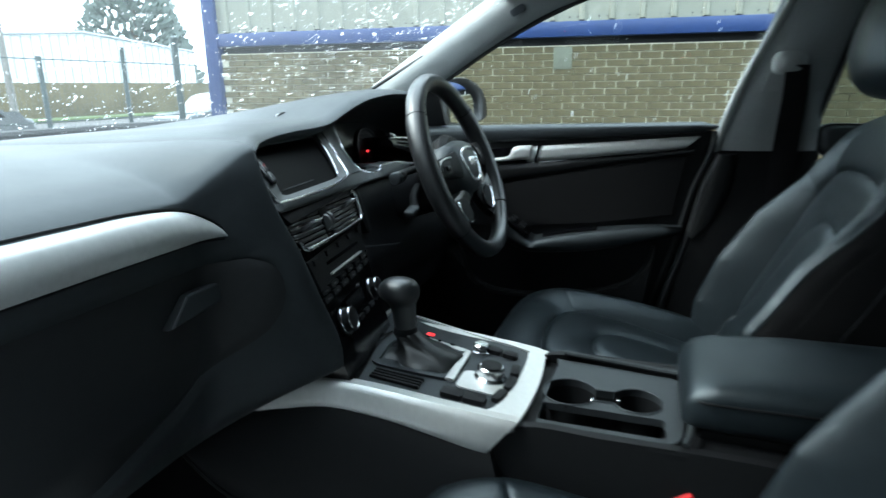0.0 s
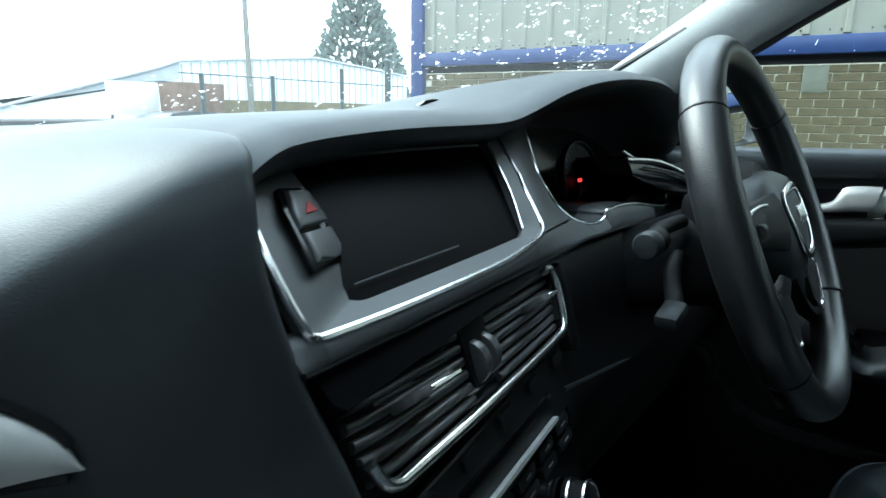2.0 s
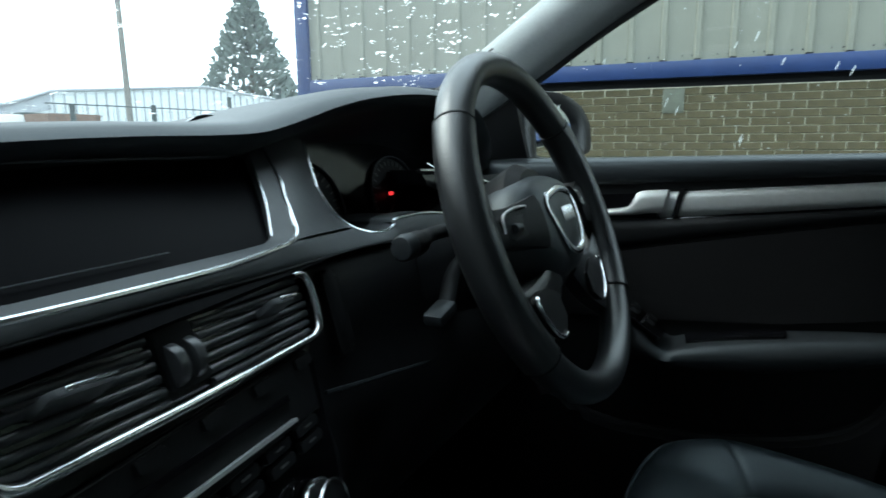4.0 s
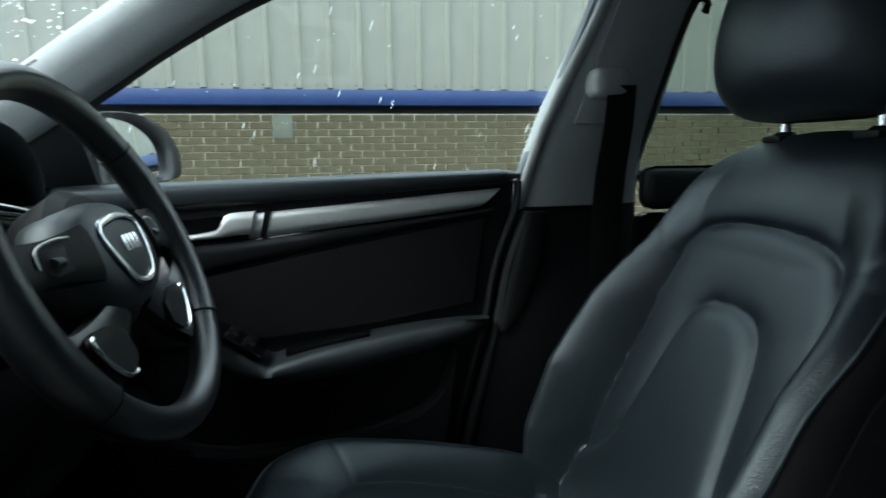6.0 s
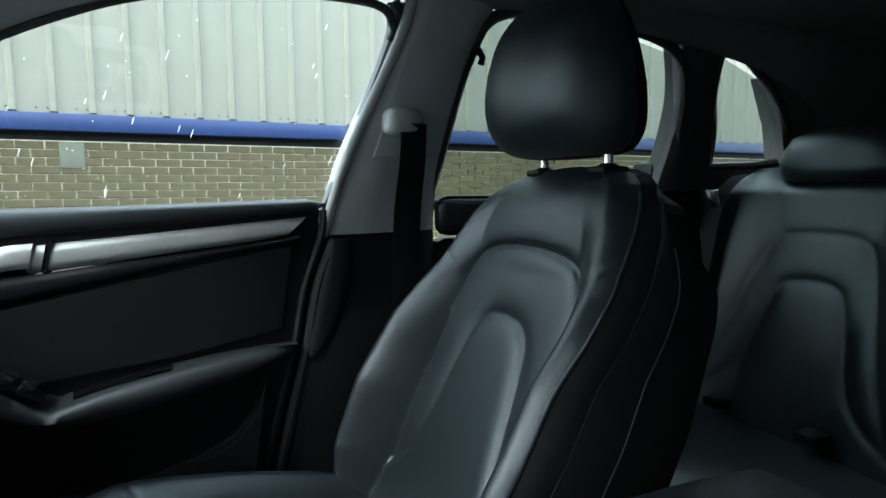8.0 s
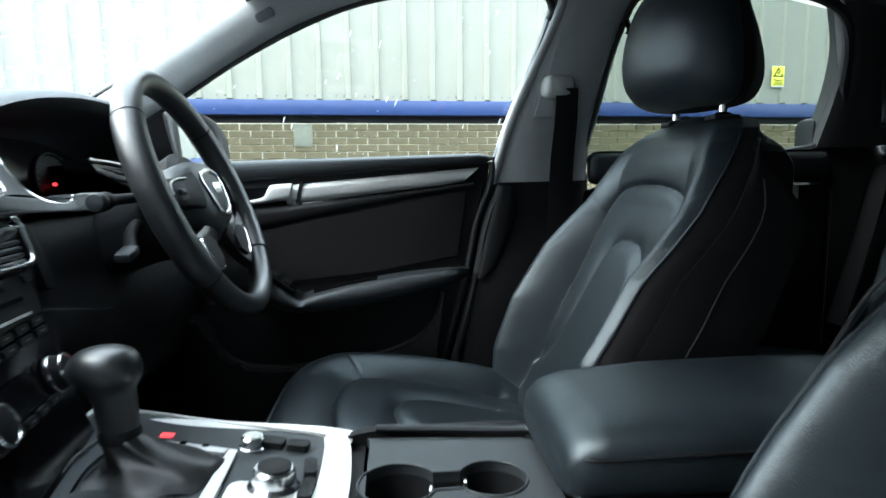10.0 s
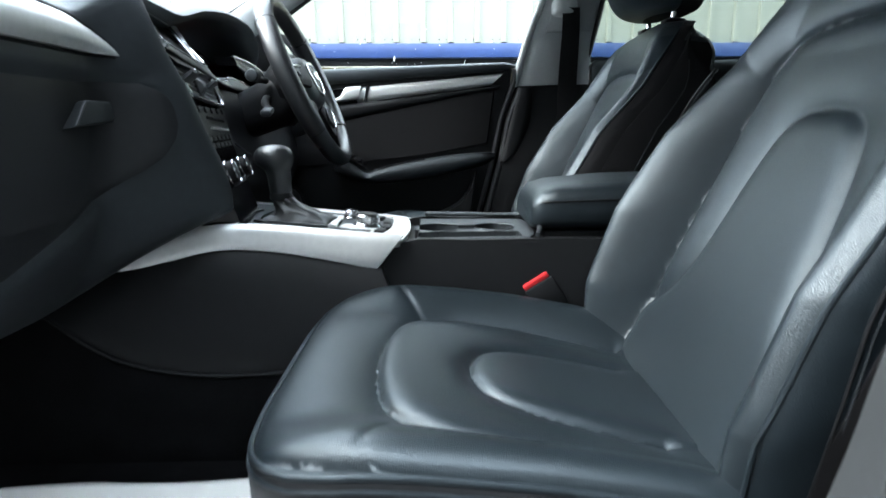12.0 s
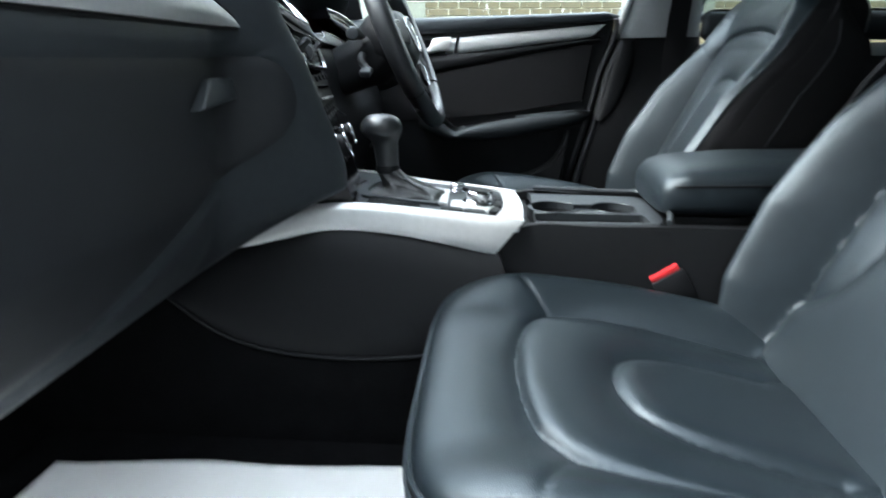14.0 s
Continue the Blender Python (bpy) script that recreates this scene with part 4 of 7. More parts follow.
BUTTON = mat("grey_button_plastic", (0.075, 0.078, 0.082), 0.42, 0, 90, 0.08, 0.05, 1300, 0.6)
HAZRED = mat("dim_red_print", (0.45, 0.05, 0.06), 0.4)


def facing(pts):
    area = sum(p[0] * q[1] - q[0] * p[1] for p, q in zip(pts, pts[1:] + pts[:1]))
    return pts if area > 0 else pts[::-1]


part("button_well", slab(facing([(x * 1.14, y * 1.14) for x, y in on_bezel([(-0.0549, -0.1428, 0.9667), (-0.0666, -0.1221, 0.9643), (-0.0535, -0.1193, 0.9482), (-0.0393, -0.1252, 0.9371), (-0.0259, -0.1502, 0.9409), (-0.0448, -0.1479, 0.9596)])]), 0.004, 0.001, 1, BTN @ Matrix.Translation((0, 0, 0.003))), GLOSS, dash)
for k, shape in enumerate((HAZ, LOWB)):
    mid = (sum(p[0] for p in shape) / len(shape), sum(p[1] for p in shape) / len(shape))
    key = part("button", slab(facing([(lerp(mid[0], x, 0.95), lerp(mid[1], y, 0.95)) for x, y in shape]), 0.005, 0.0018, 3, BTN @ Matrix.Translation((0, 0, 0.0045))), BUTTON, dash, "dark grey push button")
    if not k:
        part("hazard_mark", slab(facing(MARK), 0.0006, 0, 1, BTN @ Matrix.Translation((0, 0, 0.0097))), HAZRED, key, "dim red hazard triangle")

# air vents
LOUVRE = mat("satin_louvre_plastic", (0.040, 0.042, 0.045), 0.34, 0, 90, 0.1, 0.0, 0, 0.7)
V_TOP = [(-0.1555, 0.9095), (-0.10, 0.9045), (-0.05, 0.8998), (0.02, 0.8955), (0.090, 0.8925)]
V_BOT = [(-0.148, 0.8590), (-0.131, 0.8556), (-0.058, 0.8518), (0.0, 0.8500), (0.0756, 0.8485)]
vent = part("vent_back", strip([on_stack(y, z, -0.016) for y, z in V_TOP], [on_stack(y, z, -0.016) for y, z in V_BOT], (0, 0, 0), (-0.01, 0, 0), 4), GLOSS, dash, "black louvred air vent")
RIM = [(0.084, 0.8925), (0.0945, 0.8915), (0.1005, 0.884), (0.1015, 0.870), (0.0985, 0.855), (0.0905, 0.8490), (0.0756, 0.8480), (0.0, 0.8497), (-0.058, 0.8518), (-0.120, 0.8550), (-0.1320, 0.8562), (-0.1400, 0.8610), (-0.1445, 0.8700)]
part("vent_edge", tube(spline([on_stack(y, z, 0.004) for y, z in RIM], 90), 0.0032, 10), CHROME, dash, "satin chrome edge of the vent")
part("vent_wall", strip([on_stack(y, z, 0.002) for y, z in RIM], [on_stack(y - 0.004, z + 0.002, -0.016) for y, z in RIM], (0, 0, 0), (0, 0.003, -0.002), 3), GLOSS, vent)
for left in (True, False):
    for k in range(7):
        u = (k + 0.45) / 7
        def height(y):
            return lerp(interp(y, V_TOP), interp(y, V_BOT), u)
        y0, y1 = (lerp(-0.1545, -0.1400, u), -0.0515 + 0.006 * u) if left else (-0.0175 + 0.006 * u, 0.0965 - 0.010 * abs(u - 0.5))
        pts = [on_stack(y, height(y), -0.003) for y in np.linspace(y0, y1, 7)]
        part("louvre", tube(pts, 0.0028, 12, flat=0.9, up=(0.9, 0.1, -0.42)), LOUVRE, vent, "")
part("vent_divider", strip([on_stack(-0.0500, 0.8985, 0.0), on_stack(-0.0440, 0.8600, 0.0)], [on_stack(-0.0200, 0.8970, 0.0), on_stack(-0.0140, 0.8585, 0.0)], (0.002, 0, 0), (-0.014, 0, 0), 4), HARD, vent)
for yy in (-0.0385, -0.0250):
    part("thumbwheel", lathe([(0.0100, -0.0042), (0.0128, -0.0034), (0.0134, 0.0), (0.0128, 0.0034), (0.0100, 0.0042)], 28, stack_m(yy, 0.8725, -0.004) @ pose(0, 0, 0, 0, 90)), LOUVRE, vent, "ribbed thumbwheel")
for yy, zz, w in ((-0.1010, 0.8785, 0.034), (0.0515, 0.8770, 0.026)):
    tab = stack_m(yy, zz, 0.0) @ pose(0, 0, 0, 70, 0, -5)
    knob = part("vent_tab", slab(rounded(w, 0.020, 0.004), 0.0045, 0.0016, 3, tab @ Matrix.Translation((0, 0.006, -0.002))), BUTTON, vent, "flat grey vent tab")
    part("tab_edge", box(-w / 2 + 0.006, w / 2 - 0.002, -0.0010, 0.0010, -0.0012, 0.0012, 0.0005, 1, m=tab @ Matrix.Translation((0, 0.0190, 0.0004))), CHROME, knob)

# radio, rows of keys and heater controls
part("radio_face", slab([(-0.142, 0.020), (0.078, 0.020), (0.072, -0.022), (-0.134, -0.022)], 0.004, 0.001, 1, stack_m(0, 0.824, -0.002)), HARD, dash)
part("disc_slot", box(-0.089, 0.040, -0.0012, 0.0012, 0, 0.0035, m=stack_m(0, 0.8095, 0.0025) @ pose(0, 0, 0, 0, 0, -2.0)), TRIM, dash, "thin silver line under the disc slot")
part("disc_slot", box(-0.100, 0.030, -0.002, 0.002, 0, 0.0030, m=stack_m(0.01, 0.8235, 0.0012) @ pose(0, 0, 0, 0, 0, -2.0)), GLOSS, dash)
for k in range(5):
    part("key", slab(rounded(0.019, 0.008, 0.0015), 0.004, 0.001, 1, stack_m(-0.118 + 0.046 * k, 0.8375, 0.001)), HARD, dash)
for r, zz in enumerate((0.799, 0.789)):
    for k in range(6):
        key = part("key", slab(rounded(0.026, 0.0075, 0.0015), 0.0045, 0.001, 1, stack_m(-0.118 + 0.034 * k, zz, -0.002)), HARD, dash)
        part("key_mark", box(-0.004, 0.004, -0.0006, 0.0006, 0, 0.0006, m=stack_m(-0.118 + 0.034 * k, zz, 0.0026)), DIALMARK, key)
part("heater_display", slab(rounded(0.07, 0.020, 0.003), 0.003, 0.001, 1, stack_m(-0.036, 0.758, -0.002)), GLOSS, dash)
for yy in (-0.090, 0.042):
    dial = part("heater_dial", lathe([(0.0185, 0), (0.0185, 0.004), (0.0165, 0.006), (0.016, 0.014), (0.012, 0.0155)], 28, stack_m(yy, 0.7495, -0.002)), HARD, dash, "chrome-ringed heater dial")
    for rr, zz in ((0.0178, 0.004), (0.0160, 0.0145)):
        part("ring", tube([stack_m(yy, 0.7495, -0.002) @ Vector((rr * math.cos(a), rr * math.sin(a), zz)) for a in np.linspace(0, 6.2832, 28, endpoint=False)], 0.0014, 6, closed=True), CHROME, dial)
for k in range(5):
    key = part("key", slab(rounded(0.018, 0.007, 0.0015), 0.0045, 0.001, 1, stack_m(-0.085 + 0.026 * k, 0.733, -0.002)), HARD, dash)
    part("key_mark", box(-0.003, 0.003, -0.0006, 0.0006, 0, 0.0006, m=stack_m(-0.085 + 0.026 * k, 0.733, 0.0026)), DIALMARK, key)

# driver's lower dash, right-hand vent, column, stalks
rings = []
for y in (0.082, 0.092, 0.11, 0.16, 0.24, 0.36, 0.5, 0.62, 0.735):
    f = smoothstep(0.09, 0.13, y)
    ring = [(-0.10, y, 0.94 if y > 0.49 else 0.895), (-0.066 - 0.02 * f, y, 0.889), (-0.054 - 0.02 * f, y, 0.880), (-0.040 - 0.02 * f, y, 0.85), (-0.030 - 0.025 * f, y, 0.80), (-0.012 - 0.03 * f, y, 0.755), (0.0 - 0.05 * f, y, 0.70), (-0.02 - 0.06 * f, y, 0.64), (-0.10, y, 0.585), (-0.2, y, 0.57)]
    rings.append([tuple(p) for p in spline(ring, 40)])
part("knee_panel", loft(rings, False, False), HARD, dash, "hard black panel under the steering column", 60)
part("knee_line", tube(spline([(-0.028, 0.10, 0.80), (-0.038, 0.2, 0.777), (-0.045, 0.3, 0.758), (-0.05, 0.45, 0.75)], 16), 0.002, 6), DASH, dash)
part("coin_slot", slab(rounded(0.020, 0.075, 0.008), 0.012, 0.004, 2, axes((-0.063, 0.150, 0.845), (0, 1, 0), (-0.3, 0.0, 1))), HARD, dash, "upright oval storage flap")
vent2 = part("side_vent", strip(spline([(-0.088, 0.35, 0.957), (-0.082, 0.41, 0.952), (-0.073, 0.456, 0.942), (-0.063, 0.51, 0.925), (-0.058, 0.54, 0.91), (-0.06, 0.64, 0.90)], 16), spline([(-0.080, 0.352, 0.94), (-0.075, 0.41, 0.925), (-0.068, 0.456, 0.912), (-0.062, 0.51, 0.90), (-0.058, 0.54, 0.892), (-0.06, 0.64, 0.88)], 16), (0.002, 0, 0), (-0.04, 0, 0), 4), GLOSS, dash, "small vent at the end of the dash")
part("vent_edge", tube(spline([(-0.086, 0.345, 0.957), (-0.080, 0.41, 0.953), (-0.071, 0.456, 0.944), (-0.061, 0.51, 0.927), (-0.054, 0.545, 0.908), (-0.056, 0.60, 0.90)], 30), 0.003, 8), CHROME, dash)
for k in range(4):
    part("louvre", tube(spline([(-0.078, 0.38 + 0.02 * k, 0.948 - 0.008 * k), (-0.064, 0.47 + 0.015 * k, 0.934 - 0.008 * k), (-0.053, 0.54, 0.905 - 0.005 * k)], 10), 0.0016, 6), DASH, vent2)

# ---------------------------------------------------------------- steering wheel and column
WHEEL = axes((0.060, 0.362, 0.905), (0, 1, 0), (-math.sin(radians(22.6)), 0, math.cos(radians(22.6))))
wheel = thing("steering_wheel", "black leather steering wheel with silver accents", "steering wheel", m=WHEEL)
SMOOTHL = mat("smooth_wheel_leather", (0.013, 0.0145, 0.016), 0.32, 0, 80, 0.12, 0.12, 900, 0.8, 0, 0.06)


def ring_pts(r, a0, a1, n, z=0.0, squash=1.0):
    return [(r * math.cos(radians(lerp(a0, a1, k / n))), squash * r * math.sin(radians(lerp(a0, a1, k / n))), z) for k in range(n + 1)]


for a0, a1, rr, name in ((38, 142, 0.0165, "rim_top"), (142, 218, 0.0175, "rim_grip"), (218, 322, 0.0160, "rim_base"), (-38, 38, 0.0175, "rim_grip")):
    part(name, tube(ring_pts(0.172, a0, a1, 40), rr, 16, up=(0, 0, 1), flat=1.12), SMOOTHL, wheel)
for a in (38, 142, 218, 322):
    p, q = Vector(ring_pts(0.172, a - 0.25, a, 1)[0]), Vector(ring_pts(0.172, a + 0.25, a, 1)[0])
    part("rim_seam", tube([p, q], 0.0182, 16, up=(0, 0, 1), flat=1.1), HARD, wheel)
for a0, a1 in ((150, 212), (-32, 30)):
    bm = bmesh.new()
    for k in range(44):
        a = radians(lerp(a0, a1, k / 43))
        c = Vector((0.1575 * math.cos(a), 0.1575 * math.sin(a), 0.0088))
        d = Vector((-math.sin(a), math.cos(a), 0)) * 0.0017 + Vector((math.cos(a), math.sin(a), 0.8)) * 0.0016
        tube([c - d, c + d], 0.0005, 4, bm=bm)
    part("stitching", bm, DASH, wheel)
pad = curve2([(-0.084, 0.026), (-0.062, 0.052), (-0.03, 0.061), (0, 0.063), (0.03, 0.061), (0.062, 0.052), (0.084, 0.026), (0.086, 0.0), (0.073, -0.022), (0.050, -0.040), (0.02, -0.049), (0, -0.050), (-0.02, -0.049), (-0.050, -0.040), (-0.073, -0.022), (-0.086, 0.0), (-0.084, 0.026)], 64)[:-1]
part("airbag_pad", loft([[(x * k, y * k - 0.010 * k, z) for x, y in pad] for k, z in ((0.97, -0.034), (1.0, -0.022), (1.0, -0.010), (0.975, 0.000), (0.92, 0.008), (0.82, 0.0145), (0.66, 0.0185), (0.45, 0.0205), (0.22, 0.0212), (0.03, 0.0214))]), DASH, wheel, "domed black airbag pad", 80)
part("hub_back", lathe([(0.05, -0.07), (0.062, -0.05), (0.07, -0.012), (0.06, 0.0)], 28), HARD, wheel)
shield = curve2([(-0.034, 0.0265), (0, 0.0315), (0.034, 0.0265), (0.0405, 0.019), (0.0395, 0.006), (0.030, -0.016), (0.018, -0.031), (0, -0.0355), (-0.018, -0.031), (-0.030, -0.016), (-0.0395, 0.006), (-0.0405, 0.019), (-0.034, 0.0265)], 64)
RIMLINE = [(x, y - 0.002, 0.0245 - 2.2 * (x * x + y * y)) for x, y in shield[:-1]]
part("badge_frame", tube(RIMLINE, 0.0042, 10, closed=True, up=(0, 0, 1), flat=0.55), CHROME, wheel, "broad satin chrome shield outline")
part("badge_plate", loft([[(x * k, y * k - 0.002, z - 2.2 * (x * x + y * y) * k * k) for x, y in shield[:-1]] for k, z in ((1.0, 0.016), (1.0, 0.0235), (0.6, 0.0245), (0.2, 0.0248))]), DASH, wheel)
for k in range(4):
    part("badge_bar", box(-0.0032, 0.0032, -0.0085, 0.0085, 0.0225, 0.0262, 0.0026, 2, m=pose(-0.0132 + 0.0088 * k, 0.0025, 0)), CHROME, wheel, "plain chrome bar")
for s in (1, -1):
    up_spoke = strip(spline([(s * 0.060, 0.030, 0.018), (s * 0.10, 0.026, 0.006), (s * 0.135, 0.030, 0.0), (s * 0.168, 0.045, 0.0)], 14), spline([(s * 0.066, -0.022, 0.018), (s * 0.10, -0.012, 0.006), (s * 0.135, -0.012, 0.0), (s * 0.168, -0.030, 0.0)], 14), (0, 0, 0.004), (0, 0, -0.016), 6)
    spoke = part("spoke", up_spoke, HARD, wheel)
    part("control_pad", slab(rounded(0.036, 0.022, 0.008), 0.004, 0.0015, 2, pose(s * 0.102, 0.006, 0.006, 0, s * 12, 0)), HARD, spoke)
    part("control_edge", tube([(s * x, y, z) for x, y, z in spline([(0.082, 0.022, 0.014), (0.10, 0.023, 0.011), (0.120, 0.019, 0.007), (0.126, 0.004, 0.006)], 14)], 0.0014, 8), TRIM, spoke, "silver edge of the controls")
    part("roller", lathe([(0.0045, -0.006), (0.0052, 0), (0.0045, 0.006)], 12, pose(s * 0.105, 0.005, 0.009, 0, 90)), DASH, spoke)
    low_spoke = strip(spline([(s * 0.050, -0.040, 0.004), (s * 0.085, -0.050, -0.003), (s * 0.120, -0.050, -0.006), (s * 0.146, -0.036, -0.004), (s * 0.166, -0.018, 0.0)], 18), spline([(s * 0.020, -0.062, 0.000), (s * 0.055, -0.092, -0.004), (s * 0.088, -0.112, -0.006), (s * 0.112, -0.128, -0.003), (s * 0.124, -0.140, 0.0)], 18), (0, 0, 0.003), (0, 0, -0.016), 8)
    spoke = part("spoke", low_spoke, SMOOTHL, wheel)
    shape = curve2([(s * 0.052, -0.068), (s * 0.074, -0.058), (s * 0.098, -0.056), (s * 0.1095, -0.062), (s * 0.107, -0.074), (s * 0.096, -0.092), (s * 0.083, -0.103), (s * 0.068, -0.103), (s * 0.050, -0.090)], 40)
    part("spoke_insert", slab(shape if s < 0 else shape[::-1], 0.006, 0.0015, 2, pose(0, 0, -0.001)), HARD, spoke, "silver-edged spoke insert")
    part("insert_edge", tube([(x, y, 0.0050) for x, y in shape[13:35]], 0.0021, 8), CHROME, spoke)

col = thing("steering_column", "black steering column shroud with control stalks", "steering column")
C = WHEEL.translation
ax = Vector((math.cos(radians(22.6)), 0, math.sin(radians(22.6))))
rings = []
for f, w, h in ((-0.015, 0.054, 0.052), (-0.05, 0.060, 0.056), (-0.075, 0.060, 0.050), (-0.13, 0.062, 0.046), (-0.20, 0.062, 0.046)):
    c = C + ax * f + Vector((0, 0, 0.0 if f > -0.03 else -0.014))
    rings.append([c + Vector((0, w * math.cos(a) * (1 + 0.12 * abs(math.sin(2 * a))), 0)) + Vector((-0.2, 0, 0.98)) * (h * math.sin(a) * (1 + 0.12 * abs(math.sin(2 * a)))) for a in np.linspace(0, 2 * math.pi, 28, endpoint=False)])
part("shroud", loft(rings), HARD, col)
st = part("stalk", tube(spline([C + Vector((-0.07, -0.06, 0.0)), (-0.012, 0.24, 0.905), (0.002, 0.195, 0.906), (0.004, 0.172, 0.905)], 14), [0.007] * 7 + [0.008, 0.009, 0.0105, 0.011, 0.011, 0.0105, 0.009], 12), HARD, col, "thick indicator stalk")
part("stalk_tip", lathe([(0.0105, 0), (0.0115, 0.002), (0.0115, 0.012), (0.0095, 0.015), (0.003, 0.016)], 20, axes((0.003, 0.178, 0.905), (1, 0, 0), (0, 0, 1)) @ pose(0, 0, 0, 0, 0, 0)), DASH, st, "black turning end")
st = part("stalk", tube(spline([C + Vector((-0.07, -0.05, -0.03)), (-0.005, 0.27, 0.862), (0.012, 0.225, 0.847), (0.016, 0.205, 0.842)], 12), 0.008, 12, flat=0.7), HARD, col, "thin cruise-control stalk")
part("stalk_tip", box(-0.010, 0.010, -0.016, 0.016, -0.006, 0.006, 0.004, 2, m=Matrix.Translation((0.016, 0.205, 0.842)) @ pose(0, 0, 0, 15)), DASH, st)
part("stalk", tube([C + Vector((-0.07, 0.05, 0.0)), C + Vector((-0.055, 0.16, 0.005)), C + Vector((-0.05, 0.19, 0.006))], [0.008, 0.010, 0.013], 12), HARD, col, "wiper stalk")

# ---------------------------------------------------------------- centre console
con = thing("centre_console", "black centre console with a curved aluminium frame", "console")


def con_z(x):
    return 0.678 - 0.1 * x


rings = []
for x, top, hw, r in ((-0.28, 0.58, 0.15, 0.03), (-0.12, 0.625, 0.14, 0.02), (0.0, 0.668, 0.127, 0.015), (0.10, 0.660, 0.126, 0.012), (0.20, 0.648, 0.124, 0.012), (0.298, 0.640, 0.120, 0.010), (0.300, 0.555, 0.120, 0.010), (0.470, 0.555, 0.117, 0.010), (0.473, 0.646, 0.116, 0.010), (0.50, 0.646, 0.115, 0.012), (0.85, 0.645, 0.115, 0.02), (0.95, 0.63, 0.115, 0.03)):
    rings.append([(x, -hw - 0.012, 0.29), (x, -hw - 0.006, 0.42), (x, -hw, 0.56), (x, -hw, top - r), (x, -hw + r * 0.3, top - r * 0.3), (x, -hw + r, top), (x, 0, top), (x, hw - r, top), (x, hw - r * 0.3, top - r * 0.3), (x, hw, top - r), (x, hw, 0.56), (x, hw + 0.006, 0.42), (x, hw + 0.012, 0.29)])
part("console_body", loft(rings), HARD, con, "", 60)
# lower side wings reaching forward into the footwells
for s in (-1, 1):
    a = spline([(-0.45, s * 0.160, 0.60), (-0.30, s * 0.158, 0.612), (-0.12, s * 0.150, 0.630), (0.05, s * 0.142, 0.655), (0.14, s * 0.138, 0.648), (0.25, s * 0.134, 0.625)], 24)
    b = spline([(-0.45, s * 0.185, 0.66), (-0.30, s * 0.192, 0.635), (-0.20, s * 0.194, 0.586), (-0.13, s * 0.194, 0.530), (-0.07, s * 0.192, 0.502), (0.01, s * 0.190, 0.488), (0.09, s * 0.186, 0.486), (0.18, s * 0.176, 0.49), (0.30, s * 0.160, 0.50)], 24)
    part("side_wing", strip(a, b, (0, s * 0.010, 0), (0, -s * 0.03, 0), 12), HARD, con, "black plastic side of the tunnel")
    part("wing_lip", tube([p + Vector((0, s * 0.002, 0)) for p in b], 0.0030, 6), HARD, con)
    lo_ = [Vector((p.x, s * 0.215, 0.372)) for p in b]
    part("tunnel_carpet", strip([p + Vector((0, -s * 0.004, 0.004)) for p in b], lo_, (0, s * 0.004, 0), (0, -s * 0.03, 0), 8), CARPET, con, "black carpet on the flank of the tunnel")
    ta = spline([(-0.124, s * 0.150, 0.630), (-0.085, s * 0.148, 0.651), (-0.045, s * 0.146, 0.667), (0.0, s * 0.143, 0.680), (0.04, s * 0.141, 0.6850), (0.10, s * 0.140, 0.6835), (0.18, s * 0.139, 0.676), (0.25, s * 0.137, 0.669), (0.284, s * 0.132, 0.664)], 50)
    tb = spline([(-0.122, s * 0.154, 0.6265), (-0.105, s * 0.154, 0.6205), (-0.088, s * 0.153, 0.6185), (-0.034, s * 0.151, 0.636), (0.033, s * 0.149, 0.650), (0.108, s * 0.148, 0.6465), (0.173, s * 0.146, 0.635), (0.225, s * 0.143, 0.623), (0.247, s * 0.140, 0.619)], 50)
    if s > 0:
        ta, tb = [[Vector((p.x, p.y * 0.80, p.z - 0.012)) for p in e_] for e_ in (ta, tb)]
    part("side_trim", strip(ta, tb, (0, s * 0.005, 0.001), (0, -s * 0.02, -0.004), 8), TRIM, con, "curved brushed aluminium side trim")
TOP = axes((0, 0, 0.6745), (1, 0, -0.1), (0, 1, 0))
outer = curve2([(0.0, -0.143), (0.14, -0.142), (0.25, -0.140), (0.276, -0.130), (0.284, -0.10), (0.289, -0.02), (0.286, 0.05), (0.280, 0.085), (0.27, 0.095), (0.15, 0.110), (0.055, 0.128), (0.0, 0.132)], 60)
inner = curve2([(0.006, -0.133), (0.14, -0.131), (0.21, -0.124), (0.240, -0.104), (0.250, -0.08), (0.259, -0.02), (0.259, 0.045), (0.256, 0.078), (0.248, 0.0905), (0.15, 0.1060), (0.055, 0.1250), (0.006, 0.1300)], 60)
bm = holed(outer, inner, 0.008, TOP)
part("top_frame", bm, TRIM, con, "brushed aluminium frame round the gear lever")
part("inner_panel", slab(inner, 0.004, 0.001, 1, TOP @ Matrix.Translation((0, 0, 0.001))), DASH, con, "black inner panel")


def on_top(x, y, z=0.0):
    m = TOP.copy()
    m.translation = TOP @ Vector((x, y, z))
    return m


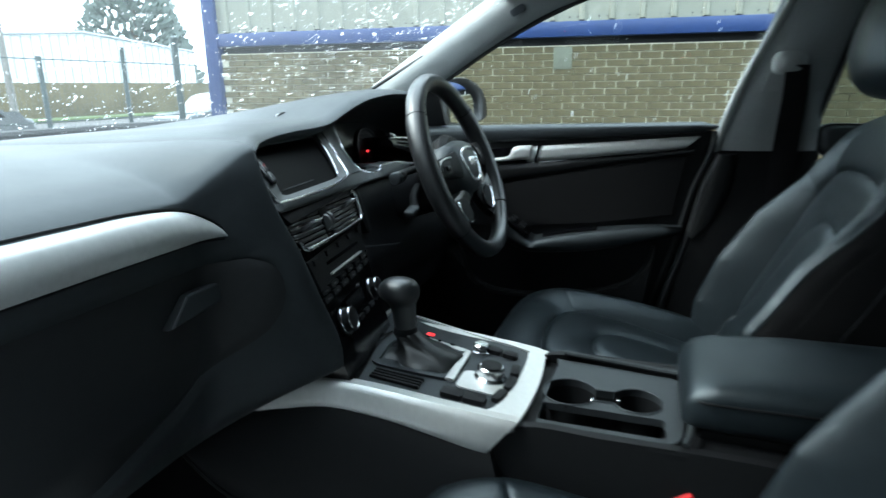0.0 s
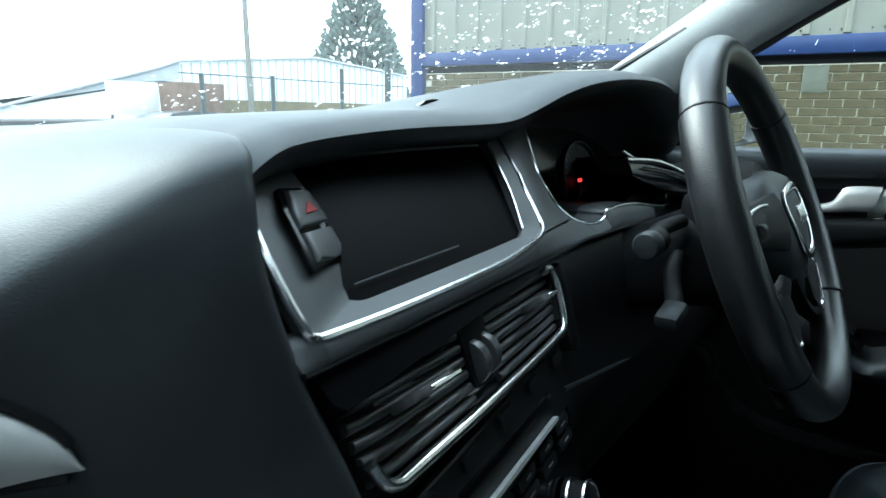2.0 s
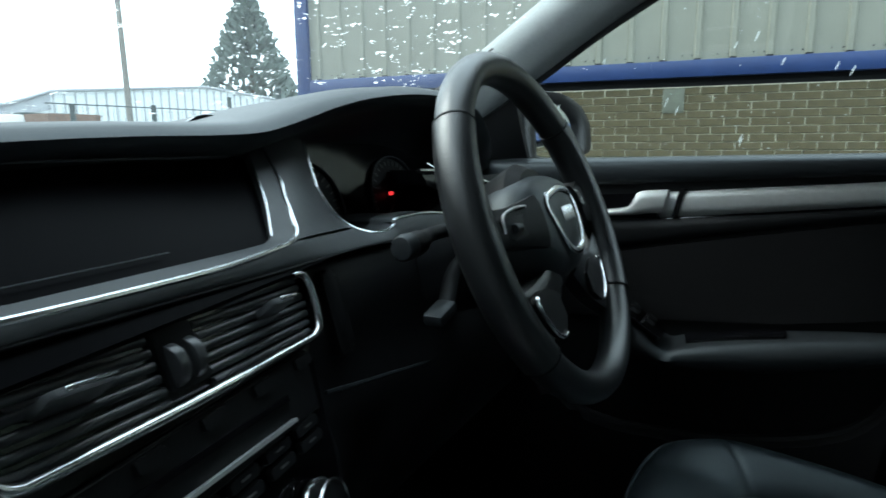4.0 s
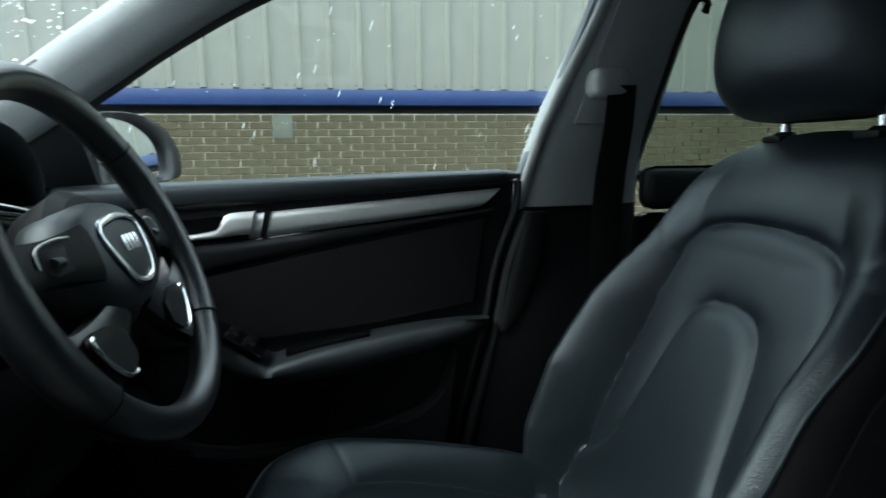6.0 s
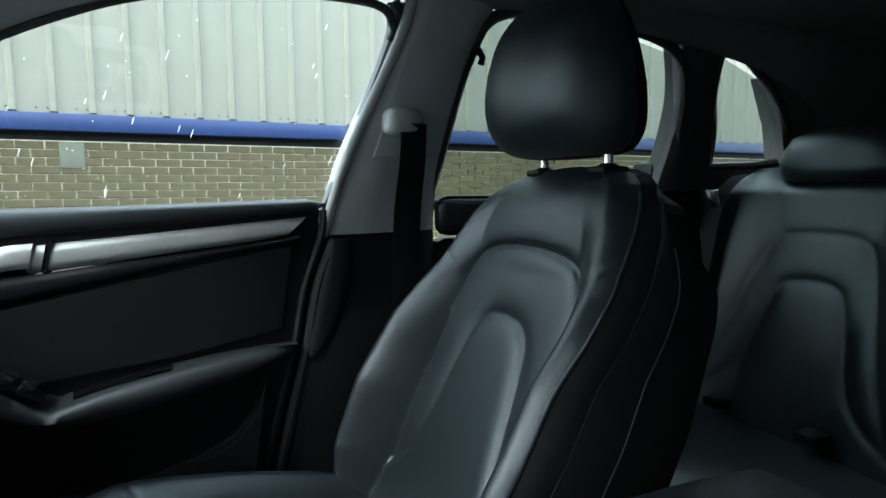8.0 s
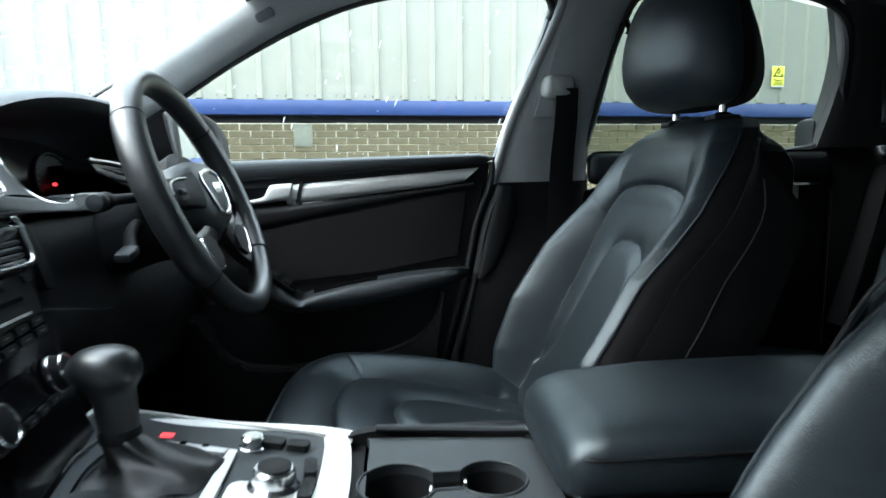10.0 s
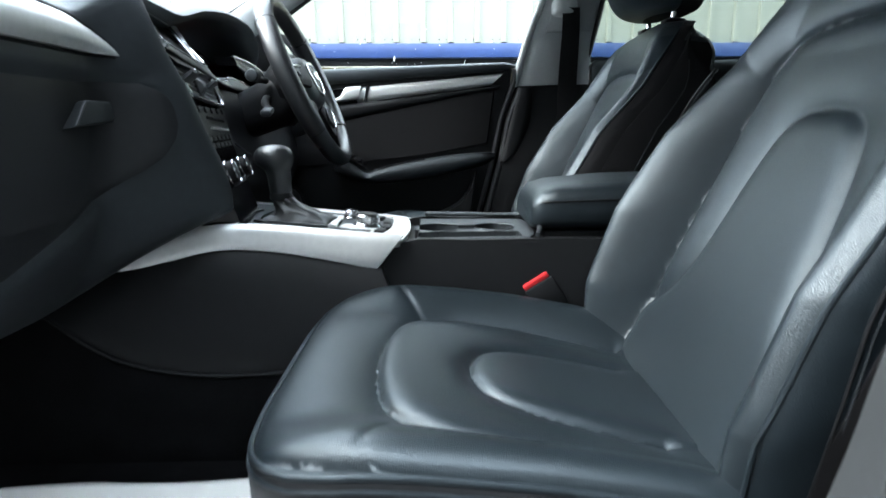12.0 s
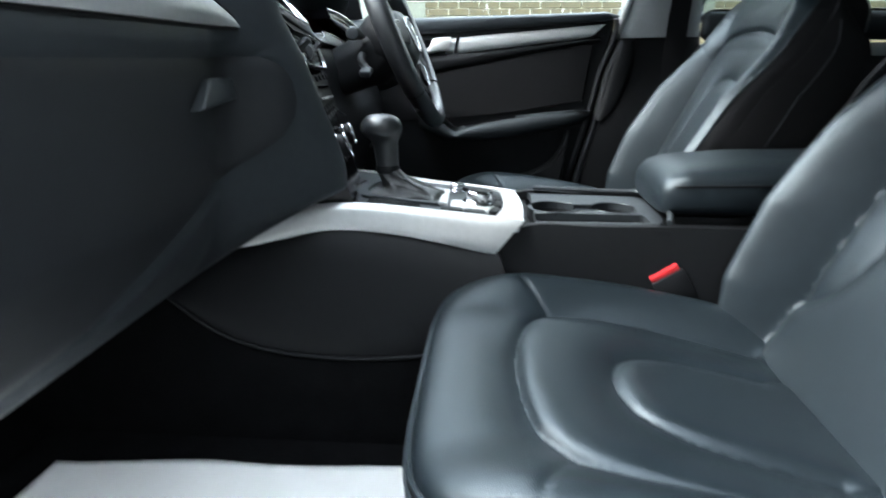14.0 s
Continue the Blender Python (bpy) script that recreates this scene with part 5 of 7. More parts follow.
bm = holed(curve2([(0.054, -0.055), (0.047, 0.0), (0.056, 0.058), (0.075, 0.064), (0.15, 0.052), (0.172, 0.040), (0.178, -0.01), (0.172, -0.050), (0.15, -0.058), (0.075, -0.062), (0.054, -0.055)], 48)[:-1], curve2([(0.062, -0.046), (0.056, 0.0), (0.064, 0.048), (0.082, 0.054), (0.145, 0.042), (0.160, 0.034), (0.166, -0.008), (0.162, -0.042), (0.14, -0.049), (0.080, -0.052), (0.062, -0.046)], 48)[:-1], 0.005, TOP @ Matrix.Translation((0, 0, 0.004)))
part("gate_frame", bm, DASH, con, "black frame of the gear gate")
part("gate_strip", strip([on_top(0.070, 0.058, 0.010).translation, on_top(0.168, 0.042, 0.010).translation], [on_top(0.068, 0.047, 0.010).translation, on_top(0.165, 0.033, 0.010).translation], (0, 0, 0.001), (0, 0, -0.004), 2), TRIM, con, "silver gear position strip")
part("gate_strip", strip([on_top(0.167, 0.040, 0.010).translation, on_top(0.166, -0.056, 0.010).translation], [on_top(0.176, 0.038, 0.010).translation, on_top(0.178, -0.056, 0.010).translation], (0, 0, 0.001), (0, 0, -0.004), 2), TRIM, con, "silver cross strip")
part("side_rail", tube(spline([on_top(0.044, -0.052, 0.006).translation, on_top(0.039, -0.02, 0.007).translation, on_top(0.036, 0.015, 0.007).translation, on_top(0.039, 0.050, 0.006).translation], 16), 0.0026, 8), CHROME, con, "thin chrome strip before the gear gate")
for k in range(4):
    part("gear_mark", box(-0.003, 0.003, -0.0025, 0.0025, 0, 0.0008, m=on_top(0.078 + 0.022 * k, 0.0535 - 0.0033 * k, 0.0108)), GLOSS, con)
part("gear_mark", box(-0.006, 0.006, -0.004, 0.004, 0, 0.001, m=on_top(0.098, 0.072, 0.006)), GLOWRED, con, "small lit red position mark")
for k in range(4):
    part("grille_rib", box(-0.036, 0.036, -0.0018, 0.0018, 0, 0.005, 0.0008, 1, m=on_top(0.105, -0.072 - 0.0072 * k, 0.0045)), HARD, con)
part("start_button", lathe([(0.0135, 0), (0.0135, 0.003), (0.011, 0.004), (0.011, 0.008), (0.0118, 0.009), (0.0118, 0.013), (0.0095, 0.0150)], 28, on_top(0.187, 0.055, 0.004)), CHROME, con, "chrome-ringed start button")
mmi = part("control_knob", lathe([(0.023, 0), (0.023, 0.005), (0.019, 0.009), (0.0185, 0.020), (0.0165, 0.022)], 32, on_top(0.222, -0.022, 0.004)), CHROME, con, "chrome rotary control knob")
part("cap", lathe([(0.015, 0), (0.015, 0.002), (0.012, 0.003)], 28, on_top(0.222, -0.022, 0.0255)), HARD, mmi)
part("control_plate", slab(rounded(0.062, 0.050, 0.008), 0.003, 0.001, 1, on_top(0.214, -0.040, 0.0045)), TRIM, con, "polished plate under the knob")
for k, (kx, ky, kw, kh, ka) in enumerate(((0.187, -0.088, 0.030, 0.020, 0), (0.218, -0.088, 0.030, 0.020, 0), (0.246, -0.066, 0.012, 0.030, -12), (0.252, -0.028, 0.012, 0.034, -4), (0.250, 0.012, 0.012, 0.030, 6), (0.205, 0.062, 0.026, 0.016, -8), (0.232, 0.058, 0.022, 0.016, -8))):
    part("key", slab(rounded(kw, kh, 0.003), 0.008, 0.002, 2, on_top(kx, ky, 0.004) @ pose(0, 0, 0, 0, 0, ka)), HARD, con)

lever = thing("gear_lever", "black leather gear lever with a smooth rounded knob", "gear lever")
KNOB = [((0.085, 0.0, 0.706), 0.0165, 0.015), ((0.084, 0.0, 0.722), 0.0175, 0.0165), ((0.083, 0.0, 0.738), 0.0185, 0.018), ((0.081, 0.0, 0.748), 0.0205, 0.020), ((0.0785, 0.0, 0.755), 0.0265, 0.0235), ((0.077, 0.0, 0.760), 0.0300, 0.0255), ((0.0765, 0.0, 0.766), 0.0312, 0.0265), ((0.0765, 0.0, 0.773), 0.0300, 0.0255), ((0.077, 0.0, 0.780), 0.0255, 0.0215), ((0.077, 0.0, 0.7845), 0.018, 0.015), ((0.077, 0.0, 0.7865), 0.008, 0.007), ((0.077, 0.0, 0.787), 0.002, 0.002)]
KNOB = [[Vector((c[0] + rx * math.cos(a), c[1] + ry * math.sin(a), c[2])) for a in np.linspace(0, 6.2832, 32, endpoint=False)] for c, rx, ry in KNOB]
KNOB = [spline([ring[k] for ring in KNOB], 44) for k in range(32)]
part("knob", loft([[KNOB[k][i] for k in range(32)] for i in range(44)]), SMOOTHL, lever, "smooth black mushroom-shaped knob", 70)
part("collar", lathe([(0.0175, 0), (0.0185, 0.006), (0.0165, 0.011)], 24, pose(0.085, 0, 0.701)), HARD, lever)
bag = []
for k, (f, cx, rx, ry) in enumerate(((0.0, 0.114, 0.056, 0.047), (0.06, 0.115, 0.054, 0.044), (0.14, 0.117, 0.050, 0.038), (0.24, 0.117, 0.044, 0.031), (0.36, 0.112, 0.036, 0.025), (0.52, 0.102, 0.027, 0.020), (0.75, 0.092, 0.020, 0.0165), (1.0, 0.086, 0.0165, 0.0150))):
    bag.append([(cx + rx * math.copysign(abs(math.cos(a)) ** 0.7, math.cos(a)) * (1 + 0.05 * math.sin(5 * a + 3 * f)), ry * math.copysign(abs(math.sin(a)) ** 0.7, math.sin(a)) * (1 + 0.07 * math.sin(7 * a + 4 * f)), con_z(cx + rx * math.cos(a)) * (1 - f) + 0.001 + f * 0.704 + 0.003 * math.sin(4 * a + 9 * f) * (1 - f)) for a in np.linspace(0, 6.2832, 40, endpoint=False)])
part("gaiter", loft(bag), mat("thin_gaiter_leather", (0.006, 0.0065, 0.007), 0.42, 0, 40, 0.3, 0.5, 0, 0.5), lever, "soft black leather gaiter with folds", 80)

# cup holder tray
CUP = Matrix.Translation((0, 0, 0.6445))
def circle(cx, cy, r, n=28):
    return [(cx + r * math.cos(2 * math.pi * k / n), cy + r * math.sin(2 * math.pi * k / n)) for k in range(n)]


SLOT = [(x_ + 0.378, y_ - 0.078) for x_, y_ in rounded(0.152, 0.044, 0.006)]
C1, C2 = (0.332, -0.019, 0.0365), (0.419, -0.018, 0.0325)


def dumbbell(grow=0.0):
    """Two round wells joined by a short neck."""
    pts = [(C1[0] + (C1[2] + grow) * math.cos(radians(a_)), C1[1] + (C1[2] + grow) * math.sin(radians(a_))) for a_ in np.linspace(26, 334, 30)]
    return pts + [(C2[0] + (C2[2] + grow) * math.cos(radians(a_)), C2[1] + (C2[2] + grow) * math.sin(radians(a_))) for a_ in np.linspace(208, 512, 30)]


bm = holed(curve2([(0.302, -0.108), (0.38, -0.109), (0.45, -0.108), (0.468, -0.098), (0.476, -0.06), (0.476, 0.04), (0.466, 0.062), (0.44, 0.066), (0.312, 0.078), (0.304, 0.06), (0.302, -0.105)], 50)[:-1], SLOT, 0.010, CUP, [dumbbell()])
part("cup_tray", bm, DASH, con, "black cup holder tray")
cup = part("cup_well", loft([[CUP @ Vector((x_, y_, zz)) for x_, y_ in dumbbell(gg)] for gg, zz in ((0.0006, 0.009), (0.0, -0.02), (-0.002, -0.070), (-0.008, -0.072))], True, False), HARD, con, "two deep cup wells joined by a neck")
part("well_floor", slab(dumbbell(-0.003), 0.004, 0, 1, CUP @ Matrix.Translation((0, 0, -0.074))), HARD, cup)
part("cup_rim", tube([CUP @ Vector((x_, y_, 0.0105)) for x_, y_ in dumbbell()], 0.0014, 6, closed=True), DASH, cup)
for cx, cy in ((C1[0] + 0.030, C1[1] + 0.002), (C2[0] - 0.024, C2[1] + 0.012)):
    part("spring_tab", box(-0.002, 0.002, -0.005, 0.005, -0.016, 0.004, 0.001, 1, m=CUP @ Matrix.Translation((cx, cy, 0))), CHROME, cup)
part("tray_rim", tube(spline([(0.474, -0.112, 0.658), (0.482, -0.08, 0.663), (0.484, 0.0, 0.664), (0.478, 0.062, 0.662), (0.44, 0.074, 0.660), (0.31, 0.088, 0.662)], 24), 0.004, 8), DASH, con)
for s in (-1, 1):
    k = 1.0 if s < 0 else 0.84
    hi = spline([(0.255, s * 0.124 * k, 0.640), (0.30, s * 0.123 * k, 0.656), (0.38, s * 0.121 * k, 0.654), (0.475, s * 0.119 * k, 0.654), (0.60, s * 0.118 * k, 0.652), (0.95, s * 0.118 * k, 0.640)], 24)
    lo_ = [Vector((p.x, p.y + s * 0.014, 0.36)) for p in hi]
    part("console_side", strip(hi, lo_, (0, s * 0.006, 0), (0, -s * 0.012, 0), 10), HARD, con, "smooth black side of the console")
part("card_slot", box(0.303, 0.453, -0.100, -0.056, -0.035, -0.030, 0.001, 1, m=CUP), HARD, con, "floor of the long slot")

for s in (-1, 1):
    part("tray_wall", box(0.296, 0.476, s * 0.115 - 0.006, s * 0.115 + 0.006, 0.57, 0.6505, 0.002), HARD, con)
arm = thing("armrest", "padded black leather centre armrest with stitched edge", "armrest")
rings = []
for x, zt, zb, hw in ((0.470, 0.690, 0.664, 0.076), (0.474, 0.706, 0.659, 0.083), (0.486, 0.718, 0.656, 0.089), (0.51, 0.725, 0.655, 0.092), (0.60, 0.732, 0.655, 0.094), (0.72, 0.734, 0.655, 0.094), (0.80, 0.732, 0.655, 0.093), (0.815, 0.72, 0.658, 0.088), (0.822, 0.70, 0.664, 0.08)):
    ring = []
    for k in range(32):
        a = 2 * math.pi * k / 32
        c, s_ = math.cos(a), math.sin(a)
        ring.append((x, 0.004 + hw * math.copysign(abs(c) ** 0.45, c), (zt + zb) / 2 + (zt - zb) / 2 * math.copysign(abs(s_) ** 0.5, s_)))
    rings.append(ring)
part("pad", loft(rings), LEATHER, arm, "", 60)
part("stitch_line", tube(spline([(0.484, -0.078, 0.700), (0.50, -0.0875, 0.7015), (0.60, -0.0905, 0.704), (0.72, -0.0905, 0.705), (0.80, -0.0895, 0.704)], 30), 0.0016, 6), HARD, arm)
part("base", box(0.49, 0.81, -0.07, 0.078, 0.635, 0.657, 0.006), HARD, arm)

# ---------------------------------------------------------------- front seats
SEATSIDE = mat("side_cloth_and_headrest_shade", (0.0065, 0.0065, 0.0075), 0.75, 0, 300, 0.2, 0.3, 1400, 0.2)
VALANCE = mat("scuffed_seat_plastic", (0.0075, 0.008, 0.009), 0.45, 0, 25, 0.3, 0.2, 700, 0.4)


CREASED = mat("creased_side_leather", (0.0090, 0.0095, 0.0110), 0.42, 0, 34, 0.3, 0.5, 0, 0.5, 0, 0.1)


def back_profile(z):
    """The padded middle of the backrest: raked, and steeper towards the shoulders."""
    return 0.608 + 0.45 * (min(z, 0.88) - 0.594) + 0.28 * max(z - 0.88, 0.0)


BACK_W = [(0.44, 0.205), (0.52, 0.222), (0.62, 0.234), (0.74, 0.236), (0.84, 0.224), (0.90, 0.205), (0.94, 0.188), (0.97, 0.166), (0.99, 0.140), (1.002, 0.110), (1.010, 0.070), (1.014, 0.020)]
BOLSTER = [(0.44, 0.02), (0.52, 0.045), (0.60, 0.076), (0.70, 0.084), (0.80, 0.068), (0.88, 0.030), (0.94, 0.010), (1.0, 0.0)]
# seams of the backrest as (across, height) from the seat's middle
HALF_OUT = [(0.48, 0.168), (0.56, 0.165), (0.63, 0.160), (0.72, 0.154), (0.80, 0.148), (0.855, 0.141), (0.884, 0.126), (0.900, 0.104), (0.909, 0.060), (0.912, 0.0), (0.95, -0.1)]
HALF_IN = [(0.48, 0.162), (0.583, 0.158), (0.595, 0.146), (0.612, 0.126), (0.635, 0.110), (0.665, 0.098), (0.705, 0.089), (0.75, 0.080), (0.785, 0.070), (0.806, 0.058), (0.819, 0.036), (0.823, 0.0), (0.86, -0.1)]
U_OUT, U_IN = [curve2([(-w_, z_) for z_, w_ in half[:-1]] + [(w_, z_) for z_, w_ in half[-3::-1]], 120) for half in (HALF_OUT, HALF_IN[1:])]
YOKE = [curve2([(s * 0.141, 0.857), (s * 0.155, 0.872), (s * 0.185, 0.902), (s * 0.210, 0.926)], 14) for s in (1, -1)]
EDGESEAM = [curve2([(s * (interp(z, BACK_W) - 0.012), z) for z in (0.47, 0.55, 0.65, 0.75, 0.85, 0.90, 0.94, 0.965)], 40) for s in (1, -1)]


CLOTH_AT = [(0.5, 0.955), (0.78, 0.955), (0.90, 0.965), (0.96, 0.985)]

def crease(points, seam, inside, depth, inner=0.008, outer=0.020):
    """Depth of a stitched crease: steep on the padded inside, a long slope on the outside."""
    d = seam_distance(points, [seam])
    return depth * np.where(inside, np.exp(-d / inner), np.exp(-d / outer))


def backrest_points():
    t = np.linspace(0, 1, 180)
    zs = 0.44 + (1.014 - 0.44) * np.sin(t * math.pi / 2) ** 1.0
    rows = []
    nf = 210
    for z in zs:
        w, b, x0 = interp(z, BACK_W), interp(z, BOLSTER), back_profile(z)
        u = np.linspace(-1, 1, nf)
        u = np.sign(u) * (1 - (1 - np.abs(u)) ** 1.15)
        c = interp(z, CLOTH_AT)
        au = np.where(np.abs(u) < 0.955, np.abs(u) * c / 0.955, c + (np.abs(u) - 0.955) * (1 - c) / 0.045)
        u = np.sign(u) * au
        foot = min(max(interp(z, HALF_OUT) / w, 0.60), 0.74)
        s = np.clip((au - foot) / (0.91 - foot), 0, 1)
        front = x0 - b * np.sin(s * math.pi / 2) ** 1.25
        e = np.clip((au - 0.84) / 0.16, 0, 1)
        front = front + 0.05 * (1 - np.sqrt(np.maximum(1 - e * e, 0)))
        top = max(0.0, (z - 0.93) / 0.084)
        front = front + 0.045 * top ** 2.5
        yz = np.stack([u * w, np.full(nf, z)], 1)
        d2 = seam_distance(yz, YOKE)
        ay, half_out = np.abs(yz[:, 0]), interp(z, HALF_OUT)
        hook = np.where(ay < half_out, 1.0, np.exp(-(ay - half_out) / 0.004)) * smoothstep(0.572, 0.592, z)
        groove = crease(yz, U_OUT, ay < half_out, 0.009, 0.007, 0.008) + crease(yz, U_IN, ay < interp(z, HALF_IN), 0.0105, 0.007, 0.018) * hook
        groove = groove * np.clip((0.200 - ay) / 0.04, 0, 1)
        groove = groove * np.clip((1 - au) / 0.2, 0, 1) * min(max((z - 0.50) / 0.05, 0), 1) + 0.0025 * np.exp(-d2 / 0.003)
        front = front + groove - 0.004
        row = [(f, a * w, z) for f, a in zip(front, u)]
        depth = 0.125 - 0.06 * top ** 2
        xb = x0 + depth
        for a in np.linspace(1, -1, 22):
            c = abs(a)
            row.append((xb - 0.028 * c ** 6 - (0.006 * (1 - a * a)) * -1, a * w * 0.985, z - 0.012 * top))
        rows.append(row)
    return np.array(rows)


def bolster_x(y, z):
    """The front of the backrest at this place, for what lies on it."""
    w, b, au = interp(z, BACK_W), interp(z, BOLSTER), min(abs(y) / interp(z, BACK_W), 1)
    foot = min(max(interp(z, HALF_OUT) / w, 0.60), 0.74)
    s = min(max((au - foot) / (0.91 - foot), 0), 1)
    return back_profile(z) - b * math.sin(s * math.pi / 2) ** 1.25


C_OUT = curve2([(0.56, -0.150), (0.44, -0.150), (0.36, -0.146), (0.31, -0.132), (0.283, -0.105), (0.272, -0.06), (0.268, 0.0), (0.272, 0.06), (0.283, 0.105), (0.31, 0.132), (0.36, 0.146), (0.44, 0.150), (0.56, 0.150)], 80)
C_IN = curve2([(0.54, -0.086), (0.46, -0.080), (0.41, -0.070), (0.378, -0.050), (0.366, -0.02), (0.364, 0.0), (0.366, 0.02), (0.378, 0.050), (0.41, 0.070), (0.46, 0.080), (0.54, 0.086)], 60)
C_YOKE = [curve2([(0.312, s * 0.135), (0.295, s * 0.165), (0.275, s * 0.205), (0.262, s * 0.235)], 14) for s in (1, -1)]


def cushion_points():
    nu, nv = 170, 170
    u = np.linspace(-1, 1, nu)
    rows = []
    w = 0.226
    for v in np.linspace(0, 1, nv):
        au = np.abs(u)
        xf = 0.178 + 0.085 * (1 - np.sqrt(np.maximum(1 - au ** 5, 0)))
        x = xf + (0.625 - xf) * v ** 1.1
        y = u * w
        base = 0.583 - 0.30 * np.clip(x - 0.27, 0, 1) ** 1.25
        s = np.clip((au - 0.55) / 0.35, 0, 1)
        rise = np.interp(x, [0.16, 0.25, 0.42, 0.52, 0.625], [0.004, 0.014, 0.030, 0.036, 0.034])
        z = base + rise * s * s * (3 - 2 * s)
        e = np.clip((au - 0.84) / 0.16, 0, 1)
        f = np.clip(1 - (x - xf) / 0.075, 0, 1)
        g = np.clip(e * e + f * f, 0, 1)
        z = z - 0.018 * (1 - np.sqrt(1 - g))
        p = np.stack([x, y], 1)
        wo = np.interp(x, [0.262, 0.268, 0.272, 0.283, 0.31, 0.36, 0.44, 0.56], [-0.1, 0.0, 0.06, 0.105, 0.132, 0.146, 0.150, 0.150])
        wi = np.interp(x, [0.358, 0.364, 0.366, 0.378, 0.41, 0.46, 0.54], [-0.1, 0.0, 0.02, 0.05, 0.07, 0.08, 0.086])
        d2 = seam_distance(p, C_YOKE)
        fade = np.clip((1 - au) / 0.15, 0, 1)
        z = z + 0.003 - (crease(p, C_OUT, np.abs(y) < wo, 0.016) + crease(p, C_IN, np.abs(y) < wi, 0.013)) * fade - 0.0032 * np.exp(-d2 / 0.0035) * fade
        rows.append(np.stack([x, y, z], 1))
    return np.array(rows)


BACKPTS, CUSHPTS = backrest_points(), cushion_points()


def cushion_mesh(parent):
    top = CUSHPTS
    n = top.shape[0]
    edge = [tuple(p) for p in top[:, 0][::-1]] + [tuple(p) for p in top[0][1:]] + [tuple(p) for p in top[:, -1][1:]]
    ob = grid_mesh("cushion", top, LEATHER, parent)
    mid = Vector((0.40, 0, 0))
    rings = []
    for drop, grow in ((0.0, 0.0), (0.004, 0.004), (0.016, 0.007), (0.035, 0.006), (0.06, -0.002), (0.075, -0.014), (0.085, -0.03)):
        ring = []
        for p in edge[::4]:
            q = Vector(p)
            o = Vector((q.x - mid.x, q.y, 0)).normalized()
            k = min(1.0, max(0.0, (q.z - 0.47) / 0.06))
            ring.append(q + o * grow + Vector((0, 0, -drop * (0.6 + 0.6 * k))))
        rings.append(ring)
    skirt = part("cushion_side", loft(rings, False, False), CREASED, parent, "dark side of the cushion with worn creases", 80)
    pipe = part("piping", tube([Vector(p) + Vector((0, 0, -0.001)) + Vector((p[0] - 0.4, p[1], 0)).normalized() * 0.003 for p in edge[::4]], 0.0028, 8), LEATHER, parent, "raised piping along the cushion edge")
    part("stitch_line", tube([Vector(p) + Vector((0, 0, -0.010)) + Vector((p[0] - 0.4, p[1], 0)).normalized() * 0.0062 for p in edge[::4]], 0.0016, 6), LEATHER, parent)
    bm = bmesh.new()
    side = spline([Vector(p) + Vector((0, 0, -0.0115)) + Vector((p[0] - 0.4, p[1], 0)).normalized() * 0.0075 for p in edge[::4]], 420)
    for p, q in zip(side[::2], side[1::2]):
        if p.x > 0.33:
            tube([p + Vector((0, 0, 0.002)), q + Vector((0, 0, -0.002))], 0.00045, 4, bm=bm)
    part("cushion_stitching", bm, LEATHER, parent, "small grey stitches under the cushion edge")
    return ob


def headrest_mesh(parent):
    rings = []
    for z, x0, x1, hw in ((1.026, 0.765, 0.822, 0.072), (1.030, 0.735, 0.845, 0.102), (1.040, 0.712, 0.862, 0.120), (1.062, 0.694, 0.872, 0.132), (1.09, 0.687, 0.872, 0.1355), (1.12, 0.688, 0.865, 0.134), (1.15, 0.694, 0.855, 0.128), (1.18, 0.704, 0.844, 0.117), (1.205, 0.720, 0.834, 0.100), (1.222, 0.740, 0.824, 0.080), (1.232, 0.760, 0.814, 0.054), (1.235, 0.780, 0.805, 0.026)):
        ring = []
        for k in range(48):
            a = 2 * math.pi * k / 48
            c, s = math.cos(a), math.sin(a)
            xx = 0.012 + (x0 + x1) / 2 + (x1 - x0) / 2 * math.copysign(abs(c) ** 0.75, c)
            yy = hw * math.copysign(abs(s) ** 0.62, s)
            yy *= 1 - 0.38 * smoothstep(-0.4, 1.0, c)
            xx += 0.030 * (yy / 0.138) ** 2 if c < 0 else 0
            ring.append((xx, yy, z))
        rings.append(ring)
    fine = []
    for k in range(48):
        fine.append(spline([r[k] for r in rings], 40))
    rings = [[fine[k][i] for k in range(48)] for i in range(40)]
    head = part("headrest", loft(rings), LEATHER, parent, "rounded black leather headrest", 80)
    # rear faces take the dark cloth to paint shade on the same leather
    head.data.materials.append(SEATSIDE)
    for face in head.data.polygons:
        if math.cos(2 * math.pi * (face.index % 48 + 0.5) / 48) > -0.15:
            face.material_index = 1
    for s in (-0.071, 0.071):
        post = part("headrest_post", tube([(0.806, s, 0.985), (0.806, s, 1.045)], 0.0062, 14), CHROME, parent)
        part("sleeve", lathe([(0.014, 0), (0.014, 0.006), (0.009, 0.010)], 16, pose(0.806, s, 1.006)), HARD, post)


